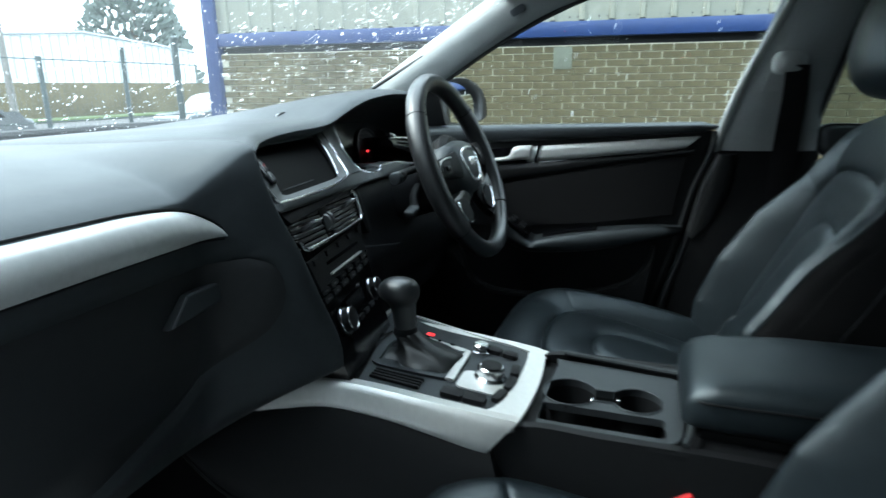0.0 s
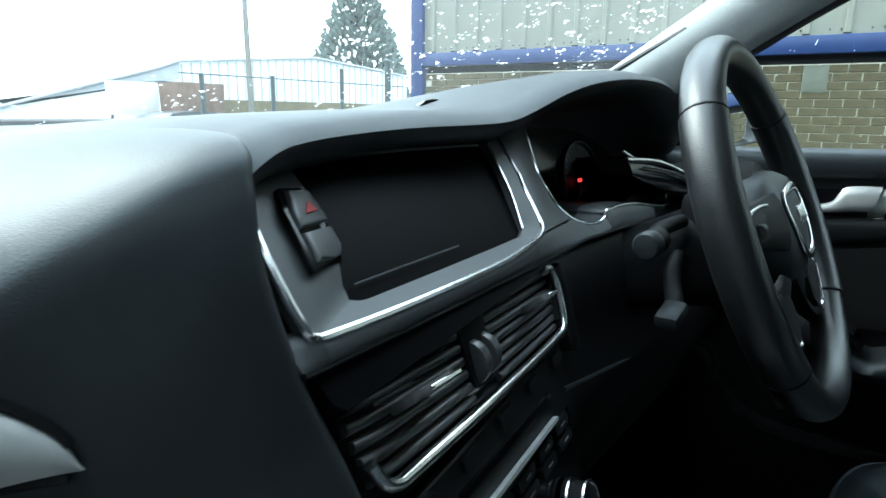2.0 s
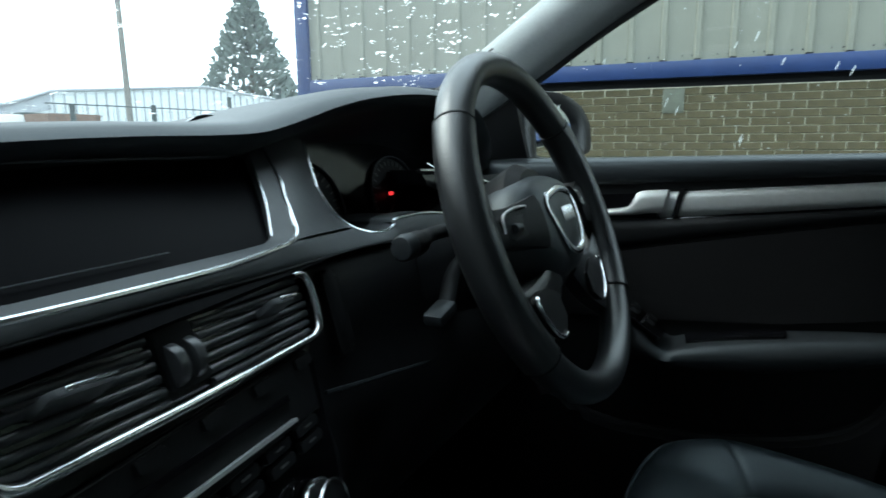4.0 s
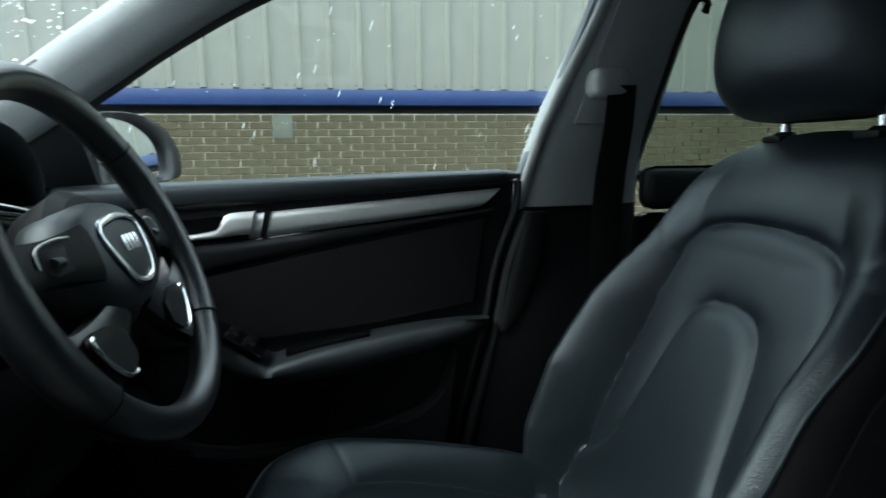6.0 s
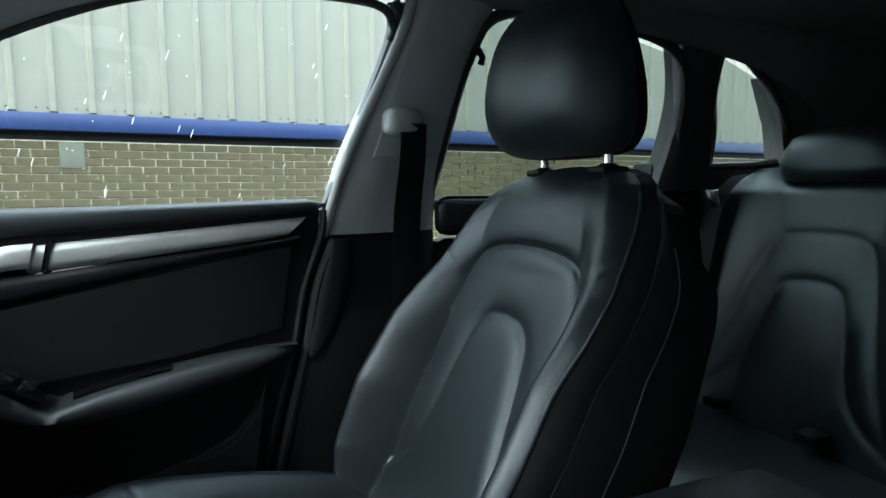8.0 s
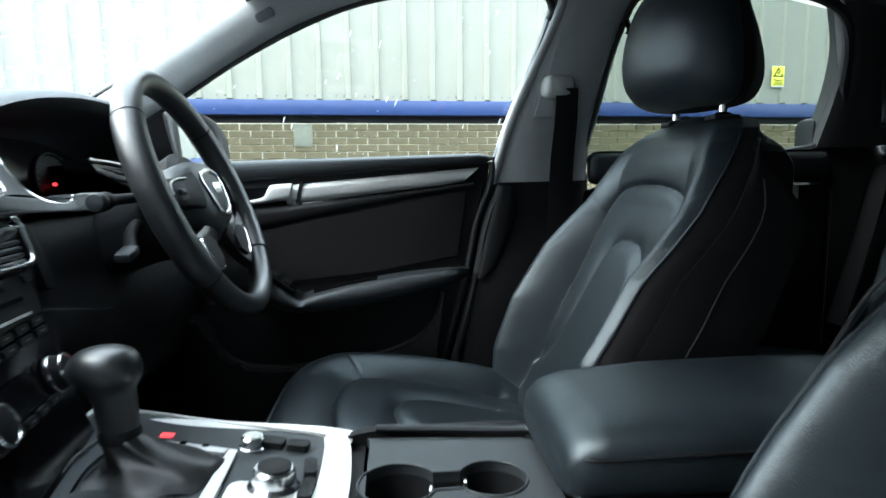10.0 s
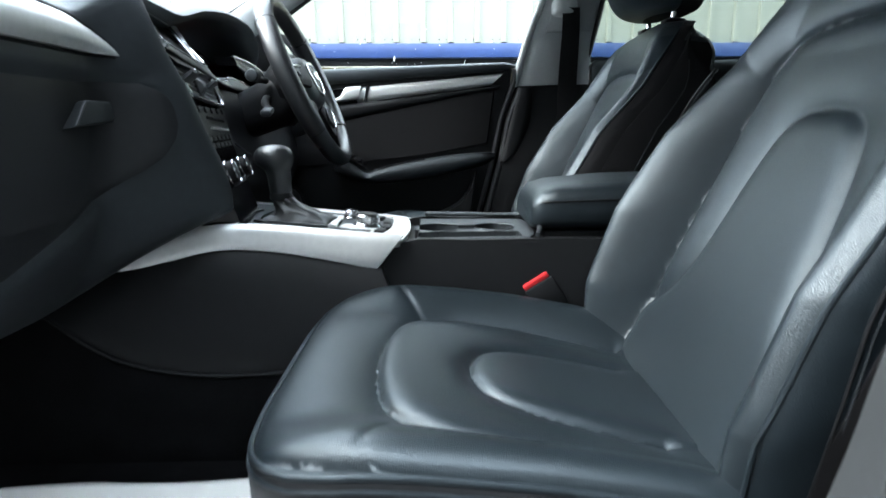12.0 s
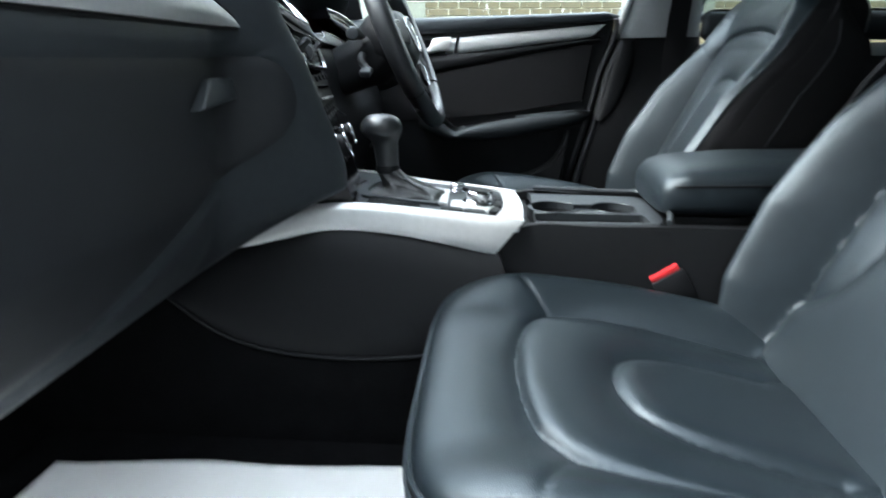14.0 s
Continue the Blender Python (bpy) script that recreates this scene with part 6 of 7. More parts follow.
def front_seat(name, label, cy, slide, outer):
    seat = thing(name, label, "seat", "front seats", pose(0, cy, 0))
    back = grid_mesh("backrest", BACKPTS, LEATHER, seat, "grained black leather backrest with horseshoe seams", True)
    back.data.materials.append(SEATSIDE)          # cloth begins behind the piped ridge of the bolsters
    for face in back.data.polygons:
        if slide and abs(face.center.y) > interp(face.center.z, CLOTH_AT) * interp(face.center.z, BACK_W):
            face.material_index = 1
    cush = cushion_mesh(seat)
    headrest_mesh(seat)
    NF = 210
    j_edge = int(np.argmin(np.abs(BACKPTS[28][:NF, 1] - 0.955 * interp(BACKPTS[28][0][2], BACK_W))))

    def xb(z):
        return back_profile(z)

    if slide:
        for ob in seat.children:
            if ob.name.split(".")[0] in ("cushion", "cushion_side", "piping", "stitch_line", "cushion_stitching"):
                ob.location.x = slide
    # cloth flank and rear shell of the backrest, with a light seam
    for s in (1, -1):
        zz = np.linspace(0.47, 0.975, 30)
        a = [(xb(z) - interp(z, BOLSTER) + 0.052 + 0.045 * max(0.0, (z - 0.93) / 0.084) ** 2.5, s * (interp(z, BACK_W) + 0.001), z) for z in zz]
        b = [(xb(z) + 0.122 - 0.07 * smoothstep(0.86, 0.975, z), s * (interp(z, BACK_W) - 0.004), z) for z in zz]
        flank = part("backrest_flank", strip(a, b, (0, s * 0.004, 0), (0, -s * 0.02, 0), 6), SEATSIDE, seat, "dark cloth flank of the backrest", 60)
        part("flank_seam", tube([Vector(p).lerp(Vector(q), 0.40) + Vector((0, s * 0.0042, 0)) for p, q in zip(a, b)][:-3], 0.0010, 6), DASH, flank)
        part("edge_seam", tube([Vector(row[j_edge if s > 0 else NF - 1 - j_edge]) + Vector((-0.0005, s * 0.0008, 0)) for row in BACKPTS[8:-36:4]], 0.0022, 6), LEATHER, flank)
    if not slide:
        SIDELINE = [(0.53, 0.579), (0.56, 0.583), (0.62, 0.5905), (0.69, 0.603), (0.76, 0.630), (0.85, 0.674), (0.89, 0.700)]
        for s in (1, -1):
            line = spline([(interp(z, SIDELINE), s * (0.994 * interp(z, BACK_W) + 0.0008), z) for z in np.linspace(0.54, 0.88, 18)], 90)
            part("bolster_seam", tube(line, 0.0016, 6), HARD, back)
            bm = bmesh.new()
            for p, q in zip(line[:-1], line[1:]):
                off = Vector((0.0055, s * 0.0012, 0))
                tube([p.lerp(q, 0.15) + off, p.lerp(q, 0.85) + off], 0.0007, 5, bm=bm)
            part("bolster_stitching", bm, DASH, back, "row of dark grey stitches")
    part("rear_shell", strip([(xb(z) + 0.120 - 0.03 * smoothstep(0.86, 0.95, z), -interp(z, BACK_W) * 0.90, z) for z in np.linspace(0.46, 0.95, 20)], [(xb(z) + 0.120 - 0.03 * smoothstep(0.86, 0.95, z), interp(z, BACK_W) * 0.90, z) for z in np.linspace(0.46, 0.95, 20)], (0.012, 0, 0), (-0.02, 0, 0), 8), SEATSIDE, seat)
    for s in (1, -1):
        part("shoulder_cap", box(-0.02, 0.02, -0.016, 0.016, -0.004, 0.004, 0.003, 2, m=Matrix.Translation((0.806, s * 0.071, 1.008))), HARD, seat)
    part("seat_frame", box(0.24 + slide, 0.60 + slide, -0.19, 0.19, 0.40, 0.475, 0.02), HARD, seat)
    for s in (-0.17, 0.17):
        rail = part("seat_rail", box(0.20, 0.72, s - 0.022, s + 0.022, 0.374, 0.402, 0.006), HARD, seat)
        part("bracket", box(0.24, 0.62, s - 0.012, s + 0.012, 0.400, 0.425, 0.004), HARD, rail)
    if slide:
        for ob in seat.children:
            if ob.name.split(".")[0] in ("backrest", "backrest_flank", "rear_shell"):
                ob.location.x = -0.012
    # plastic valance on the door side, with its recess and height lever
    o = outer
    out = curve2([(0.248, 0.5465), (0.30, 0.5475), (0.36, 0.547), (0.42, 0.547), (0.47, 0.543), (0.53, 0.530), (0.585, 0.512)], 24) + curve2([(0.600, 0.498), (0.590, 0.470), (0.55, 0.446), (0.489, 0.427), (0.424, 0.413), (0.352, 0.407)], 16) + curve2([(0.335, 0.409), (0.300, 0.420), (0.262, 0.428), (0.240, 0.437), (0.227, 0.453), (0.220, 0.480), (0.222, 0.503), (0.236, 0.522), (0.241, 0.540)], 20)
    hole = curve2([(0.360, 0.5375), (0.42, 0.5395), (0.476, 0.534), (0.522, 0.524), (0.535, 0.510), (0.526, 0.481), (0.509, 0.458), (0.487, 0.446), (0.422, 0.444), (0.366, 0.4435), (0.352, 0.450), (0.3485, 0.48), (0.353, 0.51)], 44)
    m = axes((0, o * 0.208, 0), (1, 0, 0), (0, 0, 1)) if o < 0 else axes((0, 0.250, 0), (1, 0, 0), (0, 0, 1))
    val = part("valance", holed(out, hole, 0.042, m), VALANCE, seat, "scuffed black plastic seat valance", 30)
    part("valance_back", slab(out, 0.006, 0.0, 1, axes((0, o * 0.205, 0), (1, 0, 0), (0, 0, 1))), HARD, val)
    part("valance_lip", tube([(x, o * 0.249, z) for x, z in hole], 0.0045, 8, closed=True), VALANCE, val)
    part("valance_roll", tube([(x, o * 0.2425, z - 0.006) for x, z in out[1:23]], [0.004] + [0.0082] * 20 + [0.004], 12), VALANCE, val, "rounded upper edge of the valance")
    part("valance_roll", tube([(x, o * 0.2425, z + 0.006) for x, z in out[26:40]], [0.004] + [0.0082] * 12 + [0.004], 12), VALANCE, val, "rounded lower edge of the valance")
    # slot is not cut; a black slab paints its dark opening
    part("valance_slot_shade", slab([(0.439, 0.4425), (0.443, 0.4385), (0.472, 0.440), (0.499, 0.445), (0.503, 0.4535), (0.495, 0.4535), (0.462, 0.4495)][::-1 if o > 0 else 1], 0.003, 0, 1, axes((0, o * 0.2512, 0), (1, 0, 0), (0, 0, 1))), GLOSS, val, "black slab painting the shade of a slot in the lower edge")
    lev = slab(curve2([(0.383, 0.526), (0.40, 0.529), (0.45, 0.528), (0.52, 0.522), (0.532, 0.510), (0.528, 0.488), (0.49, 0.496), (0.478, 0.512), (0.44, 0.512), (0.405, 0.513), (0.388, 0.519), (0.383, 0.526)], 40)[:-1], 0.020, 0.006, 3, axes((0, o * 0.232, 0), (1, 0, 0), (0, 0, 1)) if o < 0 else axes((0, 0.256, 0), (1, 0, 0), (0, 0, 1)))
    part("height_lever", lev, VALANCE, seat, "long black height lever")
    part("gap_strip", box(0.566 + slide, 0.602 + slide, -0.185, 0.185, 0.482, 0.494, 0.004), mat("grey_gap_plastic", (0.09, 0.095, 0.10), 0.45, 0, 60, 0.1), seat, "grey plastic strip in the gap behind the cushion")
    part("carpet_runner", box(0.19, 0.62, -0.215, 0.215, 0.3745, 0.379), CARPET, seat)
    return seat


front_seat("driver_seat", "black leather driver's seat with horseshoe seams", 0.374, -0.035, 1)
front_seat("passenger_seat", "black leather front passenger seat with worn bolster", -0.362, 0.0, -1)

bm = bmesh.new()
rng = random.Random(8)
for fx, fy, fz, fs in ((0.469, -0.600, 0.5475, 3.2), (0.564, -0.560, 0.5343, 3.0), (0.573, -0.565, 0.5341, 3.0), (0.347, -0.613, 0.4131, 3.6), (0.283, -0.608, 0.5440, 1.6), (0.302, -0.608, 0.5440, 1.6), (0.372, -0.595, 0.5472, 1.5), (0.570, -0.600, 0.5165, 2.0), (0.533, -0.612, 0.5265, 1.8), (0.409, -0.6135, 0.4178, 1.3), (0.423, -0.616, 0.5228, 1.3), (0.505, -0.602, 0.538, 1.2)):
    for k in range(3):
        w = 0.0006 * fs * rng.uniform(0.5, 1.1)
        box(-w, w * 0.8, -0.0012, 0.0012, -0.0003 * fs, 0.0003 * fs, 0.0003, 1, bm, Matrix.Translation((fx + 0.0005 * fs * rng.uniform(-1, 1), fy, fz + 0.0002 * fs * rng.uniform(-1, 1))))
flecks = finish(bm, "snow_flecks", PAPER)
tagged(flecks, "tiny white snow flecks on the seat valance", "snow flecks", "", "stuff")

# belt buckles between seats and console
for s, slide in ((-1, 0.0), (1, 0.02)):
    b = thing("belt_buckle", "black seat belt buckle with a red button", "belt buckle", "front belt buckles", Matrix.Translation((0.470 + slide, s * 0.122, 0.594)) @ pose(0, 0, 0, 0, -32, 0))
    part("button", box(-0.020, 0.020, -0.008, 0.008, -0.0045, 0.0045, 0.002, 2), RED, b, "red release button")
    part("housing", box(-0.022, 0.024, -0.0105, 0.0105, -0.050, -0.0035, 0.004, 2), HARD, b)
    part("stalk", tube([(0.005, 0, -0.045), (0.05, 0, -0.16), (0.08, 0, -0.24)], 0.008, 8, flat=0.5), HARD, b)
for s in (-1, 1):
    h = finish(box(0.560, 0.600, s * 0.148 - 0.014, s * 0.148 + 0.014, 0.468, 0.522, 0.010, 3), "hinge_cover", mat("grey_hinge_plastic", (0.10, 0.10, 0.10), 0.5, 0, 80, 0.1, 0.1))
    tagged(h, "small grey plastic hinge cover of the backrest", "cover", "hinge covers")

# ---------------------------------------------------------------- driver's door
door = thing("driver_door", "closed driver's door with black leather trim", "door")
rear_edge = [(0.536, 0.955), (0.530, 0.909), (0.500, 0.828), (0.478, 0.72), (0.425, 0.518), (0.395, 0.38), (0.385, 0.34)]
YZ = axes((0, 0.785, 0), (1, 0, 0), (0, 0, 1))     # outlines in x and z, thickness towards the cabin
part("door_panel", slab([(-0.50, 0.34), (-0.50, 0.95)] + rear_edge, 0.085, 0.008, 2, YZ), HARD, door, "hard black door panel")
rings = []
for x in np.linspace(-0.42, 0.548, 30):
    zt = 0.9605 + 0.024 * (x + 0.02)
    zb = 0.916 + 0.066 * max(x, -0.1) if x > -0.1 else 0.9094
    hh = (zt - zb) / 2
    c = (zt + zb) / 2
    e = smoothstep(0.548, 0.53, x) * 0.75 + 0.25
    rings.append([(x, 0.725 - 0.040 * math.copysign(abs(math.cos(t)) ** 0.6, math.cos(t)) * e, c + hh * math.copysign(abs(math.sin(t)) ** 0.6, math.sin(t)) * e) for t in np.linspace(0, 2 * math.pi, 26, endpoint=False)])
part("belt_pad", loft(rings), DASH, door, "soft black top of the door", 60)
top = spline([(0.128, 0.6985, 0.9125), (0.22, 0.6985, 0.9205), (0.326, 0.6985, 0.929), (0.43, 0.6985, 0.9375), (0.512, 0.6985, 0.9440)], 30)
low = spline([(0.122, 0.6985, 0.8735), (0.22, 0.6985, 0.8845), (0.326, 0.6985, 0.8965), (0.43, 0.6985, 0.908), (0.480, 0.6985, 0.9155)], 30)
part("trim_strip", strip(top, low, (0, -0.007, 0), (0, 0.012, 0), 6), TRIM, door, "brushed aluminium door strip")
part("trim_groove", tube([p + Vector((0.001, -0.001, -0.002)) for p in low], 0.002, 6), GLOSS, door)
part("handle_recess", slab([(-0.02, 0.872), (0.124, 0.873), (0.128, 0.912), (-0.02, 0.902)], 0.004, 0, 1, axes((0, 0.7, 0), (1, 0, 0), (0, 0, 1))), GLOSS, door)
grip = part("door_handle", strip(spline([(0.018, 0.690, 0.8800), (0.05, 0.688, 0.884), (0.078, 0.687, 0.890), (0.088, 0.686, 0.905), (0.097, 0.687, 0.9135), (0.135, 0.690, 0.9165)], 24), spline([(0.018, 0.690, 0.8735), (0.05, 0.688, 0.8745), (0.085, 0.687, 0.8775), (0.105, 0.686, 0.881), (0.12, 0.687, 0.882), (0.128, 0.690, 0.882)], 24), (0, -0.006, 0), (0, 0.010, 0), 6), TRIM, door, "satin silver door handle")
part("handle_gap", strip([(0.150, 0.690, 0.919), (0.141, 0.690, 0.877)], [(0.158, 0.690, 0.920), (0.149, 0.690, 0.877)], (0, -0.001, 0), (0, 0.01, 0), 2), GLOSS, door)
# soft ledge under the strip, leather panel, armrest, pocket
lt = spline([(-0.20, 0.697, 0.85), (-0.05, 0.695, 0.866), (0.12, 0.694, 0.872), (0.326, 0.694, 0.893), (0.50, 0.694, 0.914)], 24)
lb = spline([(-0.20, 0.697, 0.77), (-0.05, 0.697, 0.785), (0.06, 0.697, 0.822), (0.324, 0.697, 0.875), (0.50, 0.697, 0.905)], 24)
part("soft_ledge", strip(lt, lb, (0, -0.008, 0), (0, 0.01, 0), 6), HARD, door)
part("leather_panel", slab(curve2([(-0.18, 0.76), (-0.05, 0.782), (0.06, 0.818), (0.324, 0.870), (0.488, 0.899)], 20) + [(0.470, 0.76), (0.30, 0.735), (0.10, 0.715), (-0.15, 0.70)], 0.010, 0.005, 3, axes((0, 0.702, 0), (1, 0, 0), (0, 0, 1))), SEATSIDE, door, "black leather door insert")
rings = []
for x, zt, zb, yi in ((0.055, 0.742, 0.70, 0.662), (0.075, 0.742, 0.69, 0.640), (0.10, 0.728, 0.68, 0.628), (0.125, 0.708, 0.672, 0.622), (0.148, 0.692, 0.668, 0.620), (0.17, 0.697, 0.668, 0.622), (0.22, 0.709, 0.670, 0.628), (0.28, 0.719, 0.676, 0.635), (0.36, 0.730, 0.690, 0.646), (0.43, 0.736, 0.705, 0.660), (0.465, 0.737, 0.712, 0.675), (0.49, 0.737, 0.716, 0.695)):
    ring = [(x, 0.705, zb - 0.01), (x, yi + 0.02, zb - 0.004), (x, yi + 0.005, zb + 0.004), (x, yi, (zt + zb) / 2), (x, yi + 0.005, zt - 0.004), (x, yi + 0.016, zt), (x, 0.68, zt + 0.001), (x, 0.705, zt + 0.002)]
    rings.append(ring)
fine = [spline([r[k] for r in rings], 48) for k in range(8)]
part("armrest", loft([[fine[k][i] for k in range(8)] for i in range(48)]), DASH, door, "black padded door armrest", 60)
sw = axes((0.108, 0.652, 0.7285), (1, 0, -0.66), (0, 1, 0.05))
plate = part("switch_plate", slab(rounded(0.082, 0.050, 0.008), 0.005, 0.002, 2, sw), GLOSS, door, "gloss black window switch plate")
for k in range(2):
    for j in range(2):
        key = part("window_switch", slab(rounded(0.017, 0.016, 0.003), 0.007, 0.003, 2, sw @ Matrix.Translation((-0.012 + 0.027 * k, -0.010 + 0.022 * j, 0.004))), HARD, plate)
        part("switch_edge", box(-0.001, 0.001, -0.006, 0.006, 0, 0.0015, m=sw @ Matrix.Translation((-0.019 + 0.027 * k, -0.010 + 0.022 * j, 0.0105))), CHROME, key)
# no hollow here: the strip's black gives the recess its shade
part("pull_recess_shade", strip([(0.175, 0.655, 0.7015), (0.24, 0.657, 0.7175), (0.30, 0.662, 0.7265)], [(0.170, 0.690, 0.7025), (0.24, 0.690, 0.7185), (0.30, 0.688, 0.7275)], (0, 0, 0.0005), (0, 0, -0.004), 2), GLOSS, door, "black strip painting the shaded pull recess of the armrest")
pocket = curve2([(-0.22, 0.65), (-0.064, 0.651), (-0.03, 0.59), (0.012, 0.551), (0.06, 0.539), (0.110, 0.537), (0.22, 0.545), (0.316, 0.566), (0.38, 0.592), (0.413, 0.624), (0.428, 0.655), (0.436, 0.690)], 40)
part("pocket_lip", tube([(x, 0.694, z) for x, z in pocket], 0.007, 8), HARD, door, "moulded edge of the door pocket")
part("door_pocket", slab(pocket[::-1] + [(-0.45, 0.50), (-0.45, 0.36), (0.385, 0.36), (0.42, 0.50)][::1], 0.035, 0.01, 3, axes((0, 0.700, 0), (1, 0, 0), (0, 0, 1))), HARD, door, "black lower door pocket")
part("rear_seal", tube(spline([(x + 0.006, 0.704, z) for x, z in rear_edge], 24), 0.007, 8), RUBBER, door)
part("rear_seal", tube(spline([(x + 0.028, 0.702, z - 0.004) for x, z in rear_edge[1:]], 24), 0.009, 8), RUBBER, door)
part("pillar_pad", strip(spline([(0.548, 0.702, 0.905), (0.528, 0.700, 0.83), (0.508, 0.698, 0.74), (0.506, 0.697, 0.715)], 14), spline([(0.590, 0.702, 0.905), (0.586, 0.700, 0.83), (0.556, 0.698, 0.745), (0.52, 0.697, 0.712)], 14), (0, -0.012, 0), (0, 0.01, 0), 6), HARD, door, "moulded black end of the door trim")
part("sail_panel", strip(spline([(-0.33, 0.735, 0.962), (-0.25, 0.712, 0.985), (-0.17, 0.690, 1.018), (-0.10, 0.672, 1.056)], 12), spline([(-0.33, 0.725, 0.950), (-0.25, 0.716, 0.952), (-0.17, 0.712, 0.956), (-0.09, 0.708, 0.960)], 12), (0, -0.003, 0), (0, 0.012, 0), 4), HARD, door, "black triangle before the side window")

# door mirror outside
mir = thing("door_mirror", "black door mirror with a silver-edged glass", "mirror")
MM = axes((-0.115, 0.92, 1.016), (0.235, 0.972, 0), (-0.07, 0.0, 1.0))     # z looks back and a little inwards
glass_line = curve2([(-0.066, -0.055), (-0.066, 0.0), (-0.0655, 0.0476), (-0.035, 0.050), (0.005, 0.043), (0.043, 0.025), (0.063, 0.004), (0.068, -0.025), (0.058, -0.052), (0.011, -0.0595), (-0.04, -0.060), (-0.066, -0.055)], 56)[:-1]
house_line = curve2([(-0.120, -0.058), (-0.122, 0.0), (-0.119, 0.049), (-0.043, 0.063), (0.033, 0.060), (0.096, 0.040), (0.128, 0.010), (0.1365, -0.012), (0.130, -0.051), (0.062, -0.0635), (-0.04, -0.066), (-0.120, -0.058)], 56)[:-1]
rings = []
for d, k, f in ((-0.006, 1.0, 0.0), (0.006, 1.0, 0.12), (0.012, 1.0, 0.45), (0.012, 1.0, 0.85), (0.006, 1.0, 1.0), (-0.02, 1.0, 1.0), (-0.05, 0.97, 1.0), (-0.08, 0.85, 1.0), (-0.10, 0.6, 1.0), (-0.108, 0.3, 1.0)):
    rings.append([MM @ Vector((lerp(g[0] * 1.02, h[0], f) * k, lerp(g[1] * 1.02, h[1], f) * k, d)) for g, h in zip(glass_line, house_line)])
part("housing", loft(rings), mat("mirror_shell", (0.006, 0.006, 0.007), 0.35, 0, 20, 0.1), mir, "gloss black mirror housing", 60)
MIRROR = mat("mirror_glass", (0.86, 0.90, 0.92), 0.02, 1.0)
part("mirror_glass", slab(glass_line, 0.004, 0.0, 1, MM @ Matrix.Translation((0, 0, -0.004))), MIRROR, mir, "bluish mirror glass")
part("arm", tube([MM @ Vector((-0.10, -0.045, -0.03)), (-0.16, 0.735, 0.955)], 0.018, 10), BODY, mir)

# ---------------------------------------------------------------- seat belt on the middle pillar
belt = thing("seat_belt", "black seat belt hanging from the middle pillar", "seat belt")
part("upper_guide", loft([[Vector((0.655 + dx + 0.027 * math.copysign(abs(math.cos(a)) ** 0.6, math.cos(a)) * k, 0.628 + dy, 1.095 + 0.020 * math.copysign(abs(math.sin(a)) ** 0.6, math.sin(a)) * k)) for a in np.linspace(0, 6.2832, 24, endpoint=False)] for dx, dy, k in ((0, 0.010, 1.15), (0, -0.012, 1.1), (0, -0.024, 0.85), (0, -0.027, 0.3))]), LITEDGE_GUIDE, belt, "light grey belt guide", 60)
part("webbing", strip(spline([(0.646, 0.602, 1.090), (0.650, 0.625, 1.03), (0.652, 0.665, 0.94), (0.650, 0.672, 0.80), (0.640, 0.672, 0.55), (0.63, 0.672, 0.40)], 20), spline([(0.688, 0.602, 1.090), (0.694, 0.625, 1.03), (0.700, 0.665, 0.94), (0.698, 0.672, 0.80), (0.688, 0.672, 0.55), (0.678, 0.672, 0.40)], 20), (0, -0.001, 0), (0, 0.0015, 0), 4), SEATSIDE, belt, "black woven webbing")
part("height_slide", strip([(0.615, 0.650, 1.04), (0.655, 0.590, 1.20)], [(0.725, 0.650, 1.04), (0.752, 0.590, 1.20)], (0, -0.006, 0), (0, 0.012, 0), 4), GREYCLOTH, belt)
hook = thing("coat_hook", "small dark coat hook at the pillar's top", "hook", m=pose(0.772, 0.598, 1.198))
part("hook", tube([(0, 0.015, 0.01), (0.002, -0.012, 0.008), (0.004, -0.018, -0.004), (0.004, -0.012, -0.012)], 0.006, 8), HARD, hook)
label = finish(slab(rounded(0.034, 0.016, 0.005), 0.003, 0.001, 1, axes((0.117, 0.588, 1.213), (0.9, -0.18, 0.42), (-0.30, -0.35, 0.85))), "airbag_badge", FRAME)
tagged(label, "small oval grey airbag badge on the pillar", "badge")

# ---------------------------------------------------------------- rear bench
bench = thing("rear_bench", "black leather rear bench with moulded backrest", "seat")
R_OUT, R_IN = [], []
for c in (0.468, -0.468):
    for lines, half in ((R_OUT, [(0.205, 0.56), (0.180, 0.62), (0.150, 0.70), (0.125, 0.80), (0.108, 0.85), (0.090, 0.880), (0.060, 0.893), (0.0, 0.896)]), (R_IN, [(0.185, 0.570), (0.150, 0.590), (0.118, 0.62), (0.100, 0.656), (0.086, 0.715), (0.072, 0.765), (0.056, 0.796), (0.030, 0.806), (0.0, 0.807)])):
        lines.append(curve2([(c - w_, z_) for w_, z_ in half] + [(c + w_, z_) for w_, z_ in half[-2::-1]], 60))
rows = []
for z in np.linspace(0.50, 1.03, 90):
    y = np.linspace(-0.68, 0.68, 170)
    x = 1.34 + 0.30 * (z - 0.55) - 0.03 * np.clip((np.abs(np.abs(y) - 0.468) - 0.1) / 0.12, 0, 1)
    d = seam_distance(np.stack([y, np.full(170, z)], 1), R_OUT + R_IN)
    x = x - 0.007 * (1 - np.exp(-d / 0.010)) + 0.09 * max(0, (z - 0.97) / 0.06) ** 2
    rows.append(np.stack([x, y, np.full(170, z)], 1))
grid_mesh("backrest", np.array(rows), LEATHER, bench)
part("bench_back", box(1.50, 1.60, -0.68, 0.68, 0.35, 1.0, 0.02), SEATSIDE, bench)
rings = []
